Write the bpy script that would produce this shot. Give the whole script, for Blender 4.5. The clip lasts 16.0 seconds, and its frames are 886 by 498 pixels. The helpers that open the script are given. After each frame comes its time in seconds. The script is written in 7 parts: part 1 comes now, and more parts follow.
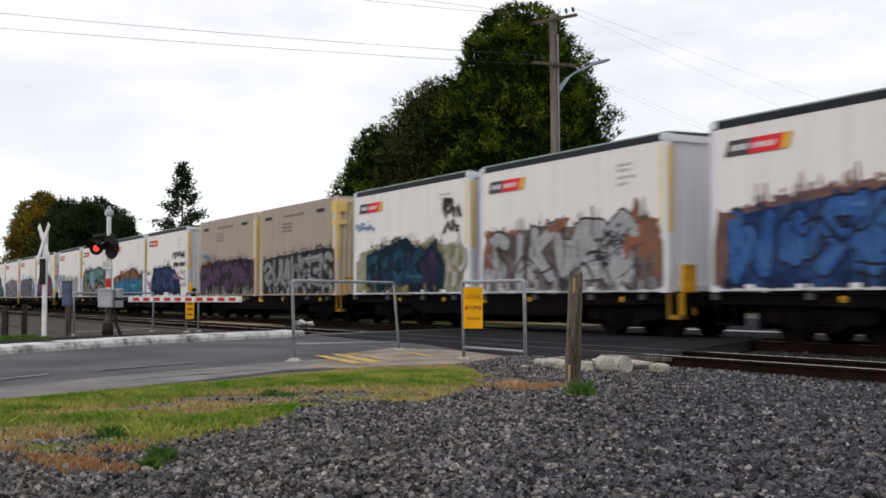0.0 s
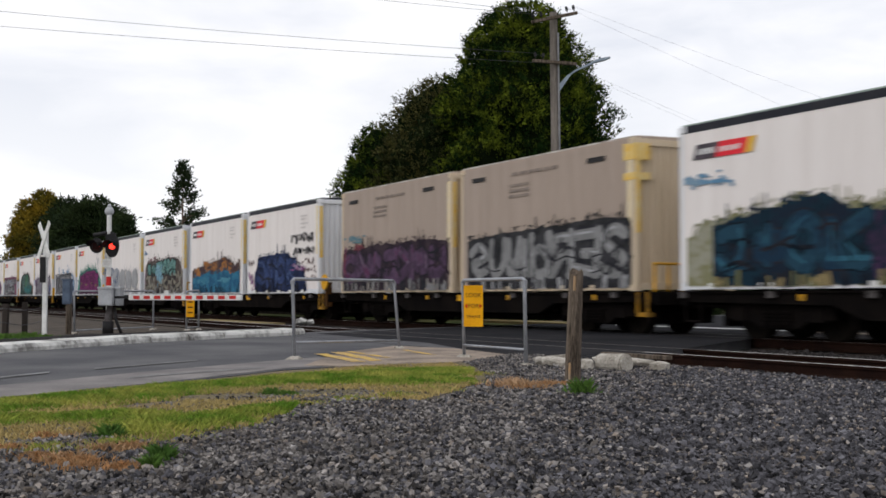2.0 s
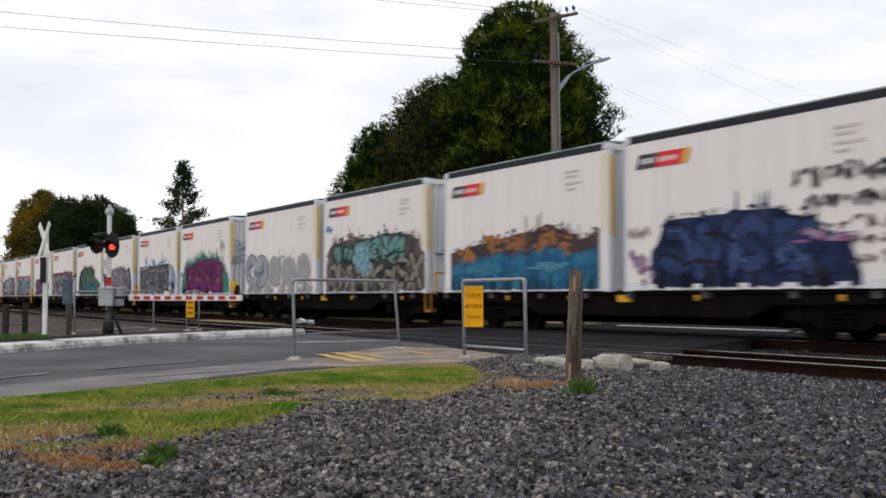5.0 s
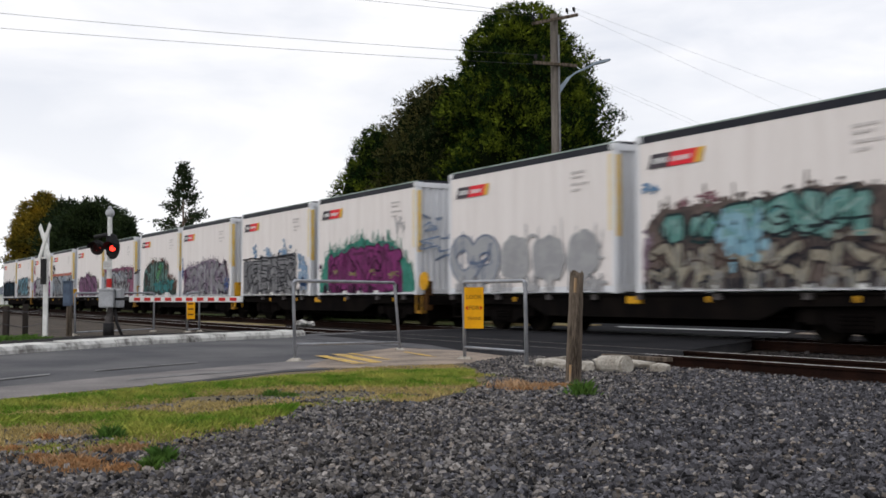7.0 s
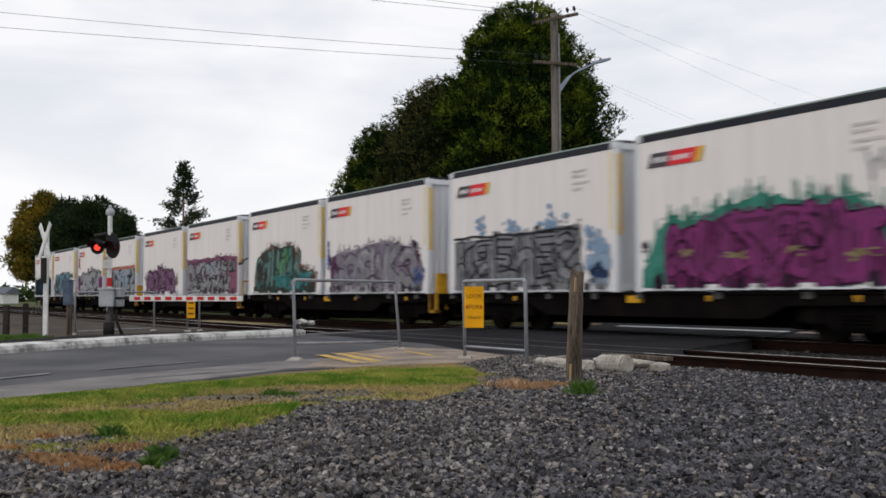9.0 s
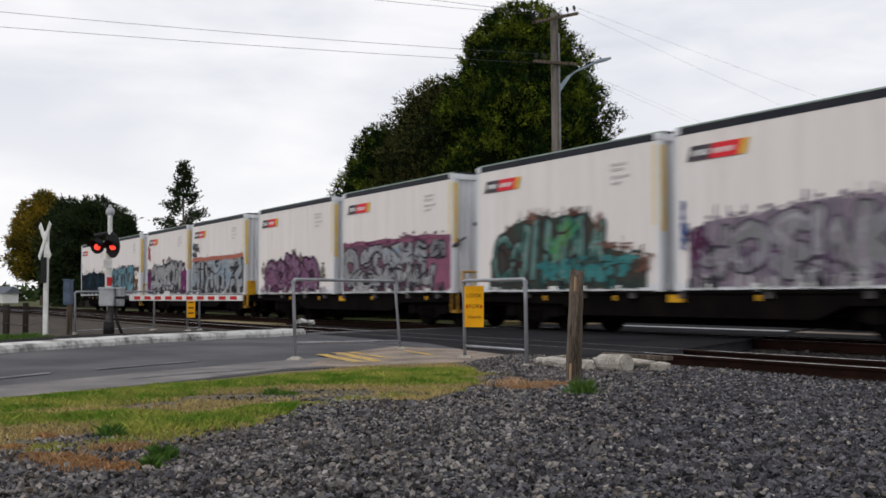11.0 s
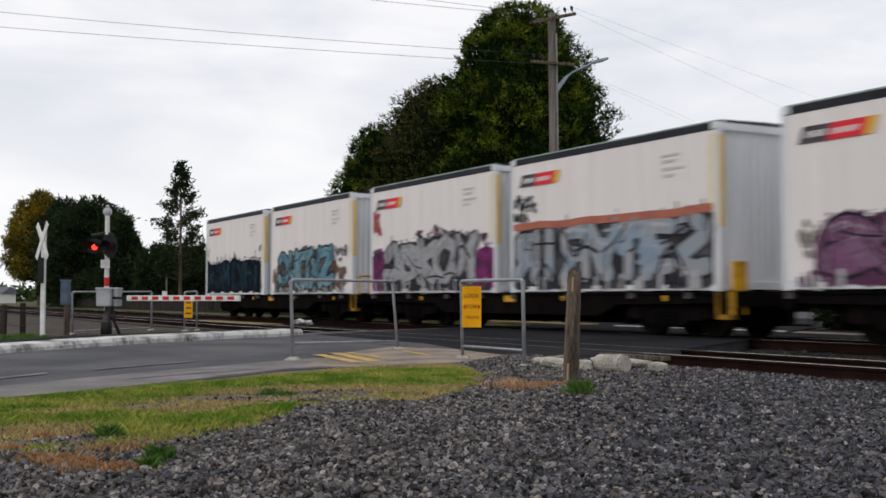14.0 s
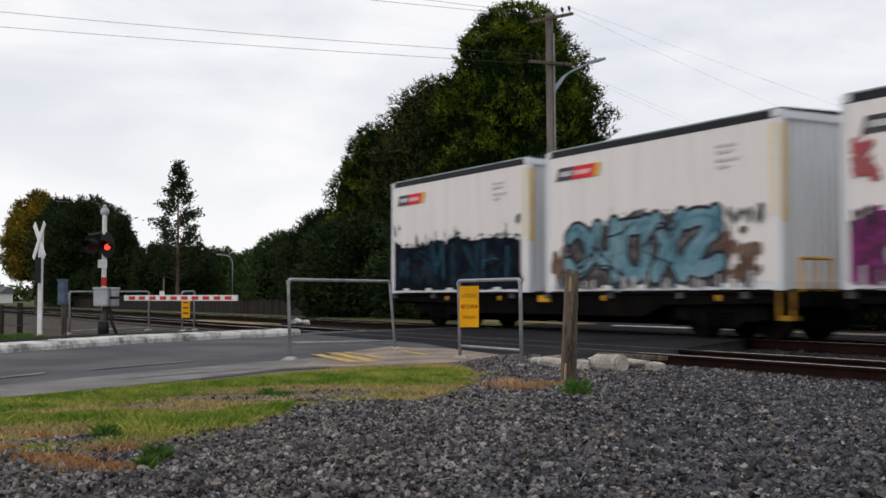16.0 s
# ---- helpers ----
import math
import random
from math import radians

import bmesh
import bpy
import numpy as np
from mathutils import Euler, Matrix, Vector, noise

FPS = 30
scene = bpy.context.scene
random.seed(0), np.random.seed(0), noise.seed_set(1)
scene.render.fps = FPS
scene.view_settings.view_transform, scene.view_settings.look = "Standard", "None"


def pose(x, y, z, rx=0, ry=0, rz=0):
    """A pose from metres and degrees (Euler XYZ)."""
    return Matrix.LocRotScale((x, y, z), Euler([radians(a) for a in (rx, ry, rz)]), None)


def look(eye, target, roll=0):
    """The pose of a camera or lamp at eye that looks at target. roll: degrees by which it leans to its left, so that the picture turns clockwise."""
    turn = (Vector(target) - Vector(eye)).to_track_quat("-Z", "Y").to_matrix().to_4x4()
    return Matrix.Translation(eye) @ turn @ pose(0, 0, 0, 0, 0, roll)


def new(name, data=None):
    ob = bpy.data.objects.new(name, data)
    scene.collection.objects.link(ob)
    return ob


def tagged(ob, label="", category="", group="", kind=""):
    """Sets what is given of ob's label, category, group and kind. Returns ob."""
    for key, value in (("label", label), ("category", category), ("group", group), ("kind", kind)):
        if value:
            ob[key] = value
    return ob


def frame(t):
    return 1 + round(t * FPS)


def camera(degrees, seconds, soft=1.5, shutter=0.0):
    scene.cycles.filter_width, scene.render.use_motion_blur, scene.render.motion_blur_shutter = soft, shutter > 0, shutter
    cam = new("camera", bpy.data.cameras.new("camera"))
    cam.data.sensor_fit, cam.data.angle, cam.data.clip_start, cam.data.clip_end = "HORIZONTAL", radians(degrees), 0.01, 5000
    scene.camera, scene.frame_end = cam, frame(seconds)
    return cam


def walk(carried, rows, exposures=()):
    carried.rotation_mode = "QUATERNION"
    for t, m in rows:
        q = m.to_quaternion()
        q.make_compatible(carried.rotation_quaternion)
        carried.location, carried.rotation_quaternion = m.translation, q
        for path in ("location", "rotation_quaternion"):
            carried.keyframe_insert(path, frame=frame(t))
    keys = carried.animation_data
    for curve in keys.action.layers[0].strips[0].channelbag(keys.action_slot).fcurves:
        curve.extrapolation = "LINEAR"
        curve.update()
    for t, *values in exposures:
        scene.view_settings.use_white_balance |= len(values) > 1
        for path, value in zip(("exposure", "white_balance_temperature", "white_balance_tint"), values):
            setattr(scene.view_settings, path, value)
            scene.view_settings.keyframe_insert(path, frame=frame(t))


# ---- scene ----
# Track frame: x runs the way the train goes, y away from the camera, z = 0 at rail top and road.
TURN = radians(29.0)
FOCAL = 2000.0
EYE = Vector((0.0, 0.0, 0.70))
AHEAD = Vector((-math.cos(TURN), math.sin(TURN), 0))
RIGHT = Vector((math.sin(TURN), math.cos(TURN), 0))

cam = camera(math.degrees(2 * math.atan(784 / FOCAL)), 16.0, soft=1.6, shutter=0.75)


def aim(dx, dy):
    way = AHEAD - RIGHT * (dx / FOCAL) + Vector((0, 0, (87 + dy) / FOCAL))
    return look(EYE, EYE + way * 10)


SWAY = ((0, -0.5, 2), (0.5, 0, -1), (1.5, 0, -1.3), (2.5, 0, -1.3), (3.5, -0.6, -1), (4, 0, -1), (6.5, 1, 0.8), (7, 1, 2),
        (7.5, 1.5, 0.5), (8, 1.5, -0.3), (8.5, 1.3, 0.5), (9, 1.3, 0.5), (11.5, 1.3, -0.5), (12, 1, 0), (12.5, -0.4, 0.3),
        (13, -2.5, -0.5), (13.5, -3.3, 0.4), (14, -3, 0), (14.5, -0.2, 0), (15, 0, 0), (15.5, -3.3, -1.3), (16, -7.5, -0.3))
walk(cam, [(t, aim(dx, dy)) for t, dx, dy in SWAY], exposures=((0, 0.09), (7, 0.07), (8.6, -0.05), (16, -0.07)))

# ---- light: bright overcast ----
world = bpy.data.worlds.new("overcast_sky")
world.use_nodes = True
scene.world = world


def overcast(nt):
    N, L = nt.nodes, nt.links
    bg = N["Background"]
    sky = N.new("ShaderNodeTexSky")
    sky.sky_type, sky.sun_disc = "NISHITA", False
    sky.sun_elevation, sky.sun_rotation = radians(48), radians(150)
    sky.air_density, sky.dust_density = 1.0, 3.0
    dim = N.new("ShaderNodeMix")
    dim.data_type, dim.blend_type = "RGBA", "MULTIPLY"
    dim.inputs[0].default_value = 1.0
    dim.inputs[7].default_value = (0.09, 0.09, 0.09, 1)
    L.new(sky.outputs[0], dim.inputs[6])
    co = N.new("ShaderNodeTexCoord")
    mp = N.new("ShaderNodeMapping")
    mp.inputs["Scale"].default_value = (1.6, 1.6, 5.5)
    L.new(co.outputs["Generated"], mp.inputs[0])
    no = N.new("ShaderNodeTexNoise")
    no.inputs["Scale"].default_value, no.inputs["Detail"].default_value = 2.2, 7
    no.inputs["Roughness"].default_value, no.inputs["Distortion"].default_value = 0.5, 0.4
    L.new(mp.outputs[0], no.inputs["Vector"])
    ramp = N.new("ShaderNodeValToRGB")
    ramp.color_ramp.elements[0].position, ramp.color_ramp.elements[0].color = 0.38, (0.77, 0.80, 0.88, 1)
    ramp.color_ramp.elements[1].position, ramp.color_ramp.elements[1].color = 0.62, (1.05, 1.045, 1.07, 1)
    L.new(no.outputs["Fac"], ramp.inputs[0])
    mix = N.new("ShaderNodeMix")
    mix.data_type = "RGBA"
    mix.inputs[0].default_value = 0.93
    L.new(dim.outputs[2], mix.inputs[6])
    L.new(ramp.outputs[0], mix.inputs[7])
    split, lift, pale = N.new("ShaderNodeSeparateXYZ"), N.new("ShaderNodeMapRange"), N.new("ShaderNodeMix")
    L.new(co.outputs["Generated"], split.inputs[0])
    L.new(split.outputs[2], lift.inputs[0])
    lift.inputs[1].default_value, lift.inputs[2].default_value = 0.02, 0.22
    lift.inputs[3].default_value, lift.inputs[4].default_value = 0.85, 0.0
    pale.data_type = "RGBA"
    pale.inputs[7].default_value = (1.05, 1.05, 1.06, 1)
    L.new(lift.outputs[0], pale.inputs[0])
    L.new(mix.outputs[2], pale.inputs[6])
    L.new(pale.outputs[2], bg.inputs[0])
    bg.inputs[1].default_value = 1.0


overcast(world.node_tree)
sun = new("sun", bpy.data.lights.new("sun", "SUN"))
sun.data.energy, sun.data.angle, sun.data.color = 0.75, radians(35), (1.0, 0.97, 0.93)
sun.matrix_world = look((10, -30, 32), (0, 6, 0))


# ---- materials ----
def mat(name, a, b=None, rough=0.7, metal=0.0, scale=4.0, bump=0.0, fine=40.0, low=0.4, high=0.62, spread=0.0, coords="Object",
        stretch=(1, 1, 1), glow=0.0, island=False, spec=0.12):
    """A surface whose colour drifts from a to b with coarse and fine noise; spread varies it piece by piece."""
    b = b or tuple(c * 0.72 for c in a)
    m = bpy.data.materials.new(name)
    m.use_nodes = True
    N, L = m.node_tree.nodes, m.node_tree.links
    sh = N["Principled BSDF"]
    sh.inputs["Roughness"].default_value, sh.inputs["Metallic"].default_value = rough, metal
    sh.inputs["Specular IOR Level"].default_value = spec
    co = N.new("ShaderNodeTexCoord")
    mp = N.new("ShaderNodeMapping")
    mp.inputs["Scale"].default_value = stretch
    L.new(co.outputs[coords], mp.inputs[0])
    one, two = N.new("ShaderNodeTexNoise"), N.new("ShaderNodeTexNoise")
    for n, s, d in ((one, scale, 5), (two, fine, 3)):
        n.inputs["Scale"].default_value, n.inputs["Detail"].default_value = s, d
        L.new(mp.outputs[0], n.inputs["Vector"])
    add = N.new("ShaderNodeMix")
    add.inputs[0].default_value = 0.35
    L.new(one.outputs["Fac"], add.inputs[2])
    L.new(two.outputs["Fac"], add.inputs[3])
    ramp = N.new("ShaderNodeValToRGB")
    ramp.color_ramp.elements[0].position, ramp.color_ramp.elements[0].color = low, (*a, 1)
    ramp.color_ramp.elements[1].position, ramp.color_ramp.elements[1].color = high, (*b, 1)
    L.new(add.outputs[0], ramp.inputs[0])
    out = ramp.outputs[0]
    if spread:
        if island:
            src = N.new("ShaderNodeNewGeometry").outputs["Random Per Island"]
        else:
            src = N.new("ShaderNodeObjectInfo").outputs["Random"]
        mr = N.new("ShaderNodeMapRange")
        mr.inputs[3].default_value, mr.inputs[4].default_value = 1 - spread, 1 + spread
        L.new(src, mr.inputs[0])
        hs = N.new("ShaderNodeHueSaturation")
        L.new(mr.outputs[0], hs.inputs["Value"])
        L.new(out, hs.inputs["Color"])
        out = hs.outputs[0]
    L.new(out, sh.inputs["Base Color"])
    if glow:
        L.new(out, sh.inputs["Emission Color"])
        sh.inputs["Emission Strength"].default_value = glow
    if bump:
        bp = N.new("ShaderNodeBump")
        bp.inputs["Strength"].default_value, bp.inputs["Distance"].default_value = min(1.0, bump * 20), bump
        L.new(two.outputs["Fac"], bp.inputs["Height"])
        L.new(bp.outputs[0], sh.inputs["Normal"])
    return m


def soiled(name, white, dirt, streak=(3.0, 1, 0.25), amount=0.5, rough=0.55):
    """Painted sheet with long vertical dirt streaks and blotches."""
    m = mat(name, white, dirt, rough=rough, scale=1.4, fine=9, stretch=streak, low=0.42, high=0.42 + 0.5 / max(amount, 0.05))
    return m


M = {
    "field": mat("field_grass", (0.045, 0.065, 0.018), (0.085, 0.080, 0.032), 0.95, scale=0.25, fine=6),
    "verge": mat("verge_soil", (0.11, 0.095, 0.05), (0.16, 0.125, 0.08), 0.95, scale=1.2, fine=14, bump=0.03),
    "asphalt": mat("asphalt", (0.056, 0.057, 0.064), (0.112, 0.110, 0.113), 0.88, scale=0.7, fine=60, bump=0.006),
    "path": mat("worn_path", (0.15, 0.125, 0.105), (0.36, 0.29, 0.23), 0.9, scale=1.9, fine=30, bump=0.008, low=0.38, high=0.66),
    "white_kerb": mat("kerb_white", (0.60, 0.595, 0.57), (0.17, 0.165, 0.155), 0.75, scale=2.2, fine=9, bump=0.006, low=0.45, high=0.6),
    "concrete": mat("old_concrete", (0.46, 0.43, 0.38), (0.20, 0.18, 0.15), 0.9, scale=5, fine=45, bump=0.012),
    # gravel tone also lowered for the shade under the train
    "gravel_bed": mat("gravel_bed", (0.040, 0.038, 0.039), (0.018, 0.017, 0.018), 0.95, scale=3, fine=55, bump=0.03, spec=0.02),
    "stone": mat("gravel_stone", (0.092, 0.090, 0.099), (0.030, 0.029, 0.033), 0.88, scale=6, fine=120, spread=0.85, island=True),
    "rail": mat("rusty_rail", (0.022, 0.011, 0.008), (0.012, 0.007, 0.006), 0.9, scale=3, fine=30, spec=0.02),
    "rail_dull": mat("dull_rail_head", (0.13, 0.12, 0.115), (0.08, 0.07, 0.065), 0.6, scale=3),
    # matte pale colour paints the glint of the rail head
    "rail_top": mat("pale_rail_head", (0.66, 0.64, 0.62), (0.50, 0.48, 0.46), 0.55, 0.0, scale=3),
    "sleeper": mat("weathered_sleeper", (0.050, 0.038, 0.031), (0.020, 0.015, 0.013), 0.95, scale=4, fine=30, bump=0.01, stretch=(6, 1, 6), spec=0.02),
    "blade": mat("grass_blade", (0.095, 0.19, 0.016), (0.33, 0.33, 0.07), 0.75, scale=2.2, fine=8, spread=0.35, island=True),
    "dry": mat("dry_grass", (0.40, 0.20, 0.085), (0.27, 0.17, 0.09), 0.85, scale=1.3, spread=0.3, island=True),
    "galv": mat("galvanised_pipe", (0.36, 0.37, 0.40), (0.24, 0.25, 0.27), 0.5, 0.4, scale=6, fine=60),
    "yellow": mat("sign_yellow", (0.85, 0.41, 0.008), (0.74, 0.34, 0.008), 0.55, scale=3, fine=30),
    "black": mat("black_paint", (0.018, 0.018, 0.02), (0.03, 0.028, 0.028), 0.6, scale=6),
    "ink": mat("sign_ink", (0.10, 0.03, 0.01), (0.13, 0.05, 0.015), 0.6),
    "red_ink": mat("sign_red", (0.55, 0.03, 0.01), None, 0.6),
    "white": mat("white_paint", (0.78, 0.78, 0.77), (0.55, 0.55, 0.53), 0.6, scale=4, fine=30),
    "grey": mat("grey_paint", (0.45, 0.46, 0.48), (0.33, 0.34, 0.36), 0.55, scale=4, fine=30),
    "dark_grey": mat("dark_grey_sheet", (0.10, 0.115, 0.14), (0.06, 0.07, 0.085), 0.5, scale=4),
    "red": mat("red_band", (0.55, 0.035, 0.03), (0.42, 0.03, 0.03), 0.5, scale=5),
    "red_glow": mat("lit_red_lens", (1.0, 0.05, 0.03), (1.0, 0.035, 0.02), 0.3, glow=2.2),
    "red_off": mat("unlit_lens_flap", (0.035, 0.004, 0.003), None, 0.4),
    "timber": mat("weathered_post", (0.17, 0.135, 0.105), (0.032, 0.025, 0.019), 0.95, scale=3, fine=26, bump=0.02, stretch=(5, 5, 0.6)),
    "pole": mat("pole_timber", (0.20, 0.178, 0.157), (0.115, 0.10, 0.088), 0.9, scale=2, fine=18, bump=0.01, stretch=(5, 5, 0.4)),
    "paling": mat("fence_paling", (0.040, 0.033, 0.029), (0.020, 0.017, 0.015), 0.95, scale=2, fine=20, spread=0.3, stretch=(4, 4, 0.5)),
    "wire": mat("wire", (0.07, 0.07, 0.08), None, 0.6),
    "bark": mat("bark", (0.14, 0.10, 0.07), (0.07, 0.05, 0.035), 0.95, scale=3, fine=18, bump=0.02, stretch=(4, 4, 0.6)),
    # ramp paints lit clumps and the dark gaps between them into the leaf colour
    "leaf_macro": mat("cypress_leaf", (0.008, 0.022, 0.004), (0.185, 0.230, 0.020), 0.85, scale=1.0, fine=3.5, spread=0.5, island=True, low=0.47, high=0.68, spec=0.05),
    "leaf_brown": mat("browning_leaf", (0.010, 0.022, 0.006), (0.090, 0.078, 0.022), 0.8, scale=0.6, fine=3, spread=0.45, island=True),
    # near-black shade colour for the crowns' solid cores, not a leaf's own tone
    "leaf_core": mat("crown_core_shade", (0.004, 0.008, 0.003), (0.008, 0.012, 0.004), 0.95, scale=1, spec=0.01),
    "leaf_dark": mat("dark_leaf", (0.011, 0.022, 0.008), (0.030, 0.046, 0.013), 0.8, scale=0.7, fine=3, spread=0.4, island=True),
    "leaf_gold": mat("golden_leaf", (0.060, 0.062, 0.010), (0.30, 0.20, 0.018), 0.75, scale=0.6, fine=3, spread=0.45, island=True),
    "leaf_mid": mat("fresh_leaf", (0.028, 0.050, 0.016), (0.056, 0.082, 0.025), 0.75, scale=0.6, fine=3, spread=0.4, island=True),
    "sheet": soiled("container_white", (0.79, 0.74, 0.715), (0.64, 0.58, 0.55), amount=0.6),
    "end_sheet": soiled("container_end_white", (0.70, 0.71, 0.74), (0.46, 0.45, 0.43), amount=0.75),
    "tan": soiled("container_tan", (0.375, 0.30, 0.25), (0.27, 0.215, 0.175), amount=0.7),
    "tan_post": soiled("container_tan_post", (0.60, 0.49, 0.36), (0.40, 0.30, 0.18), amount=0.8),
    "roof_black": mat("roof_tarpaulin", (0.016, 0.018, 0.026), (0.03, 0.03, 0.036), 0.55, scale=1.5),
    "stripe": mat("faded_yellow_stripe", (0.72, 0.45, 0.09), (0.70, 0.55, 0.26), 0.7, scale=3, fine=14),
    "rust_post": mat("rusty_post", (0.10, 0.045, 0.012), (0.05, 0.025, 0.01), 0.8, scale=4, fine=30),
    # blacker than grime alone: shade under the wagons is put into these two colours
    "steel": mat("grimy_shaded_steel", (0.005, 0.0045, 0.0045), (0.010, 0.008, 0.007), 0.95, scale=2, fine=25, spec=0.01),
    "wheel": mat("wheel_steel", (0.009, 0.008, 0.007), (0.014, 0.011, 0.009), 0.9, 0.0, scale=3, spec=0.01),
    "logo_red": mat("logo_red", (0.72, 0.028, 0.045), (0.68, 0.045, 0.055), 0.6),
    "logo_black": mat("logo_black", (0.05, 0.045, 0.055), (0.11, 0.09, 0.10), 0.6),
    "logo_yellow": mat("logo_yellow", (0.80, 0.48, 0.08), None, 0.6),
    "grey_mark": mat("grey_marking", (0.64, 0.60, 0.585), None, 0.7),
}


# ---- building blocks ----
def smooth(me, angle=40):
    me.shade_smooth()
    me.set_sharp_from_angle(angle=radians(angle))


def finish(name, bm, material):
    me = bpy.data.meshes.new(name)
    bm.to_mesh(me)
    bm.free()
    for m in (material if isinstance(material, (list, tuple)) else [material]):
        me.materials.append(m)
    return me


def part(name, shape, material, parent=None, label="", at=None):
    """One mesh object (from a bmesh, or sharing a finished mesh) under a thing or a part."""
    me = finish(name, shape, material) if isinstance(shape, bmesh.types.BMesh) else shape
    ob = new(name, me)
    if parent:
        ob.parent = parent
    if at is not None:
        ob.matrix_local = at
    if label:
        ob["label"] = label
    return ob


def thing(name, label, category, at=None, group="", kind=""):
    ob = tagged(new(name), label, category, group, kind)
    if at is not None:
        ob.matrix_world = at
    return ob


def box(bm, x0, x1, y0, y1, z0, z1, bevel=0.0):
    made = bmesh.ops.create_cube(bm, size=1.0, matrix=Matrix.Translation(((x0 + x1) / 2, (y0 + y1) / 2, (z0 + z1) / 2))
                                 @ Matrix.Diagonal((abs(x1 - x0), abs(y1 - y0), abs(z1 - z0), 1)))
    if bevel:
        edges = list({e for v in made["verts"] for e in v.link_edges})
        bmesh.ops.bevel(bm, geom=edges, offset=bevel, segments=2, profile=0.6, affect="EDGES", clamp_overlap=True)
    return bm


def boxes(*rows, bevel=0.0):
    bm = bmesh.new()
    for r in rows:
        box(bm, *r, bevel=bevel)
    return bm


def tube(bm, a, b, r, r2=None, seg=12, caps=True):
    a, b = Vector(a), Vector(b)
    d = b - a
    m = Matrix.Translation((a + b) / 2) @ d.to_track_quat("Z", "Y").to_matrix().to_4x4()
    bmesh.ops.create_cone(bm, cap_ends=caps, segments=seg, radius1=r, radius2=r if r2 is None else r2, depth=d.length, matrix=m)
    return bm


def tubes(*rows, seg=12):
    bm = bmesh.new()
    for r in rows:
        tube(bm, *r, seg=seg)
    return bm


def plate(bm, pts, y, thick=0.004):
    """A flat plate of outline pts (x, z), its front at y facing -y."""
    front = [bm.verts.new((x, y, z)) for x, z in pts]
    back = [bm.verts.new((x, y + thick, z)) for x, z in pts]
    try:
        bm.faces.new(front)
    except ValueError:
        return
    n = len(pts)
    for i in range(n):
        bm.faces.new((front[i], back[i], back[(i + 1) % n], front[(i + 1) % n]))


def cloud_mesh(name, verts, faces, material):
    me = bpy.data.meshes.new(name)
    me.from_pydata(verts, [], faces)
    me.materials.append(material)
    return me


# ---- ground, road, verge ----
M["shoulder"] = mat("asphalt_shoulder", (0.128, 0.120, 0.119), (0.23, 0.212, 0.204), 0.9, scale=1.6, fine=60, bump=0.006)
M["dry_ground"] = mat("dry_ground", (0.30, 0.22, 0.11), (0.17, 0.15, 0.07), 0.95, scale=0.8, fine=12)
# dark asphalt, lowered further to hold the shade under the train
M["seal"] = mat("dark_shaded_seal", (0.014, 0.0145, 0.017), (0.027, 0.0265, 0.029), 0.95, scale=0.7, fine=60, bump=0.006, spec=0.03)
M["worn_white"] = mat("worn_white_paint", (0.20, 0.20, 0.20), (0.098, 0.096, 0.096), 0.8, scale=3, fine=30, low=0.42, high=0.58)
NEAR_RAILS = (9.33, 10.40)
FAR_RAILS = (14.07, 15.14)


def sheet(name, pts, z, material, label, category, thick=0.0):
    """A level sheet of that outline, with a skirt where thick."""
    bm = bmesh.new()
    top = [bm.verts.new((p[0], p[1], z)) for p in pts]
    face = bm.faces.new(top)
    if face.normal.z < 0:
        face.normal_flip()
    if thick:
        low = [bm.verts.new((p[0], p[1], z - thick)) for p in pts]
        for i in range(len(pts)):
            j = (i + 1) % len(pts)
            bm.faces.new((top[i], low[i], low[j], top[j]))
    bmesh.ops.recalc_face_normals(bm, faces=bm.faces[:]) if thick else None
    return tagged(part(name, bm, material), label, category, kind="structure")


def ground():
    """One sheet to the horizon, finer near the camera and sunk a little under the tracks."""
    xs = [-2500, -1200, -600, -300, -160] + [x for x in range(-90, 31, 3)] + [60, 150, 500, 1500, 2500]
    ys = [-2500, -900, -300, -80, -20] + [y * 0.75 for y in range(-8, 44)] + [40, 60, 120, 300, 900, 2500]
    bm = bmesh.new()
    rows = []
    for y in ys:
        row = []
        for x in xs:
            z = -0.05
            if 7.8 < y < 16.8:
                z = -0.22
            row.append(bm.verts.new((x, y, z)))
        rows.append(row)
    for j in range(len(ys) - 1):
        for i in range(len(xs) - 1):
            bm.faces.new((rows[j][i], rows[j][i + 1], rows[j + 1][i + 1], rows[j + 1][i]))
    tagged(part("ground", bm, M["field"]), "flat grassy field reaching to the horizon", "ground", kind="structure")


ground()

# the road comes in beside the verge and crosses both tracks
ROAD_NEAR = ((-6.60, -0.88, 0.00), (-8.37, 1.12, 0.00), (-9.26, 2.55, 0.00), (-10.40, 3.98, 0.00), (-10.83, 5.15, 0.00), (-10.79, 6.31, 0.00), (-11.3, 9.4), (-14.4, 14), (-18, 19), (-26, 30), (-36, 44))
ROAD_FAR = ((-43, 44), (-33, 30), (-26.5, 19), (-23.8, 14), (-21.67, 9.03, 0.00), (-19.26, 6.51, 0.00), (-17.93, 4.67, 0.00), (-15.21, 2.03, 0.00), (-12.44, 0.12, 0.00))
sheet("road", ROAD_NEAR + ROAD_FAR, -0.004, M["asphalt"], "worn grey asphalt road across the railway", "road", 0.2)
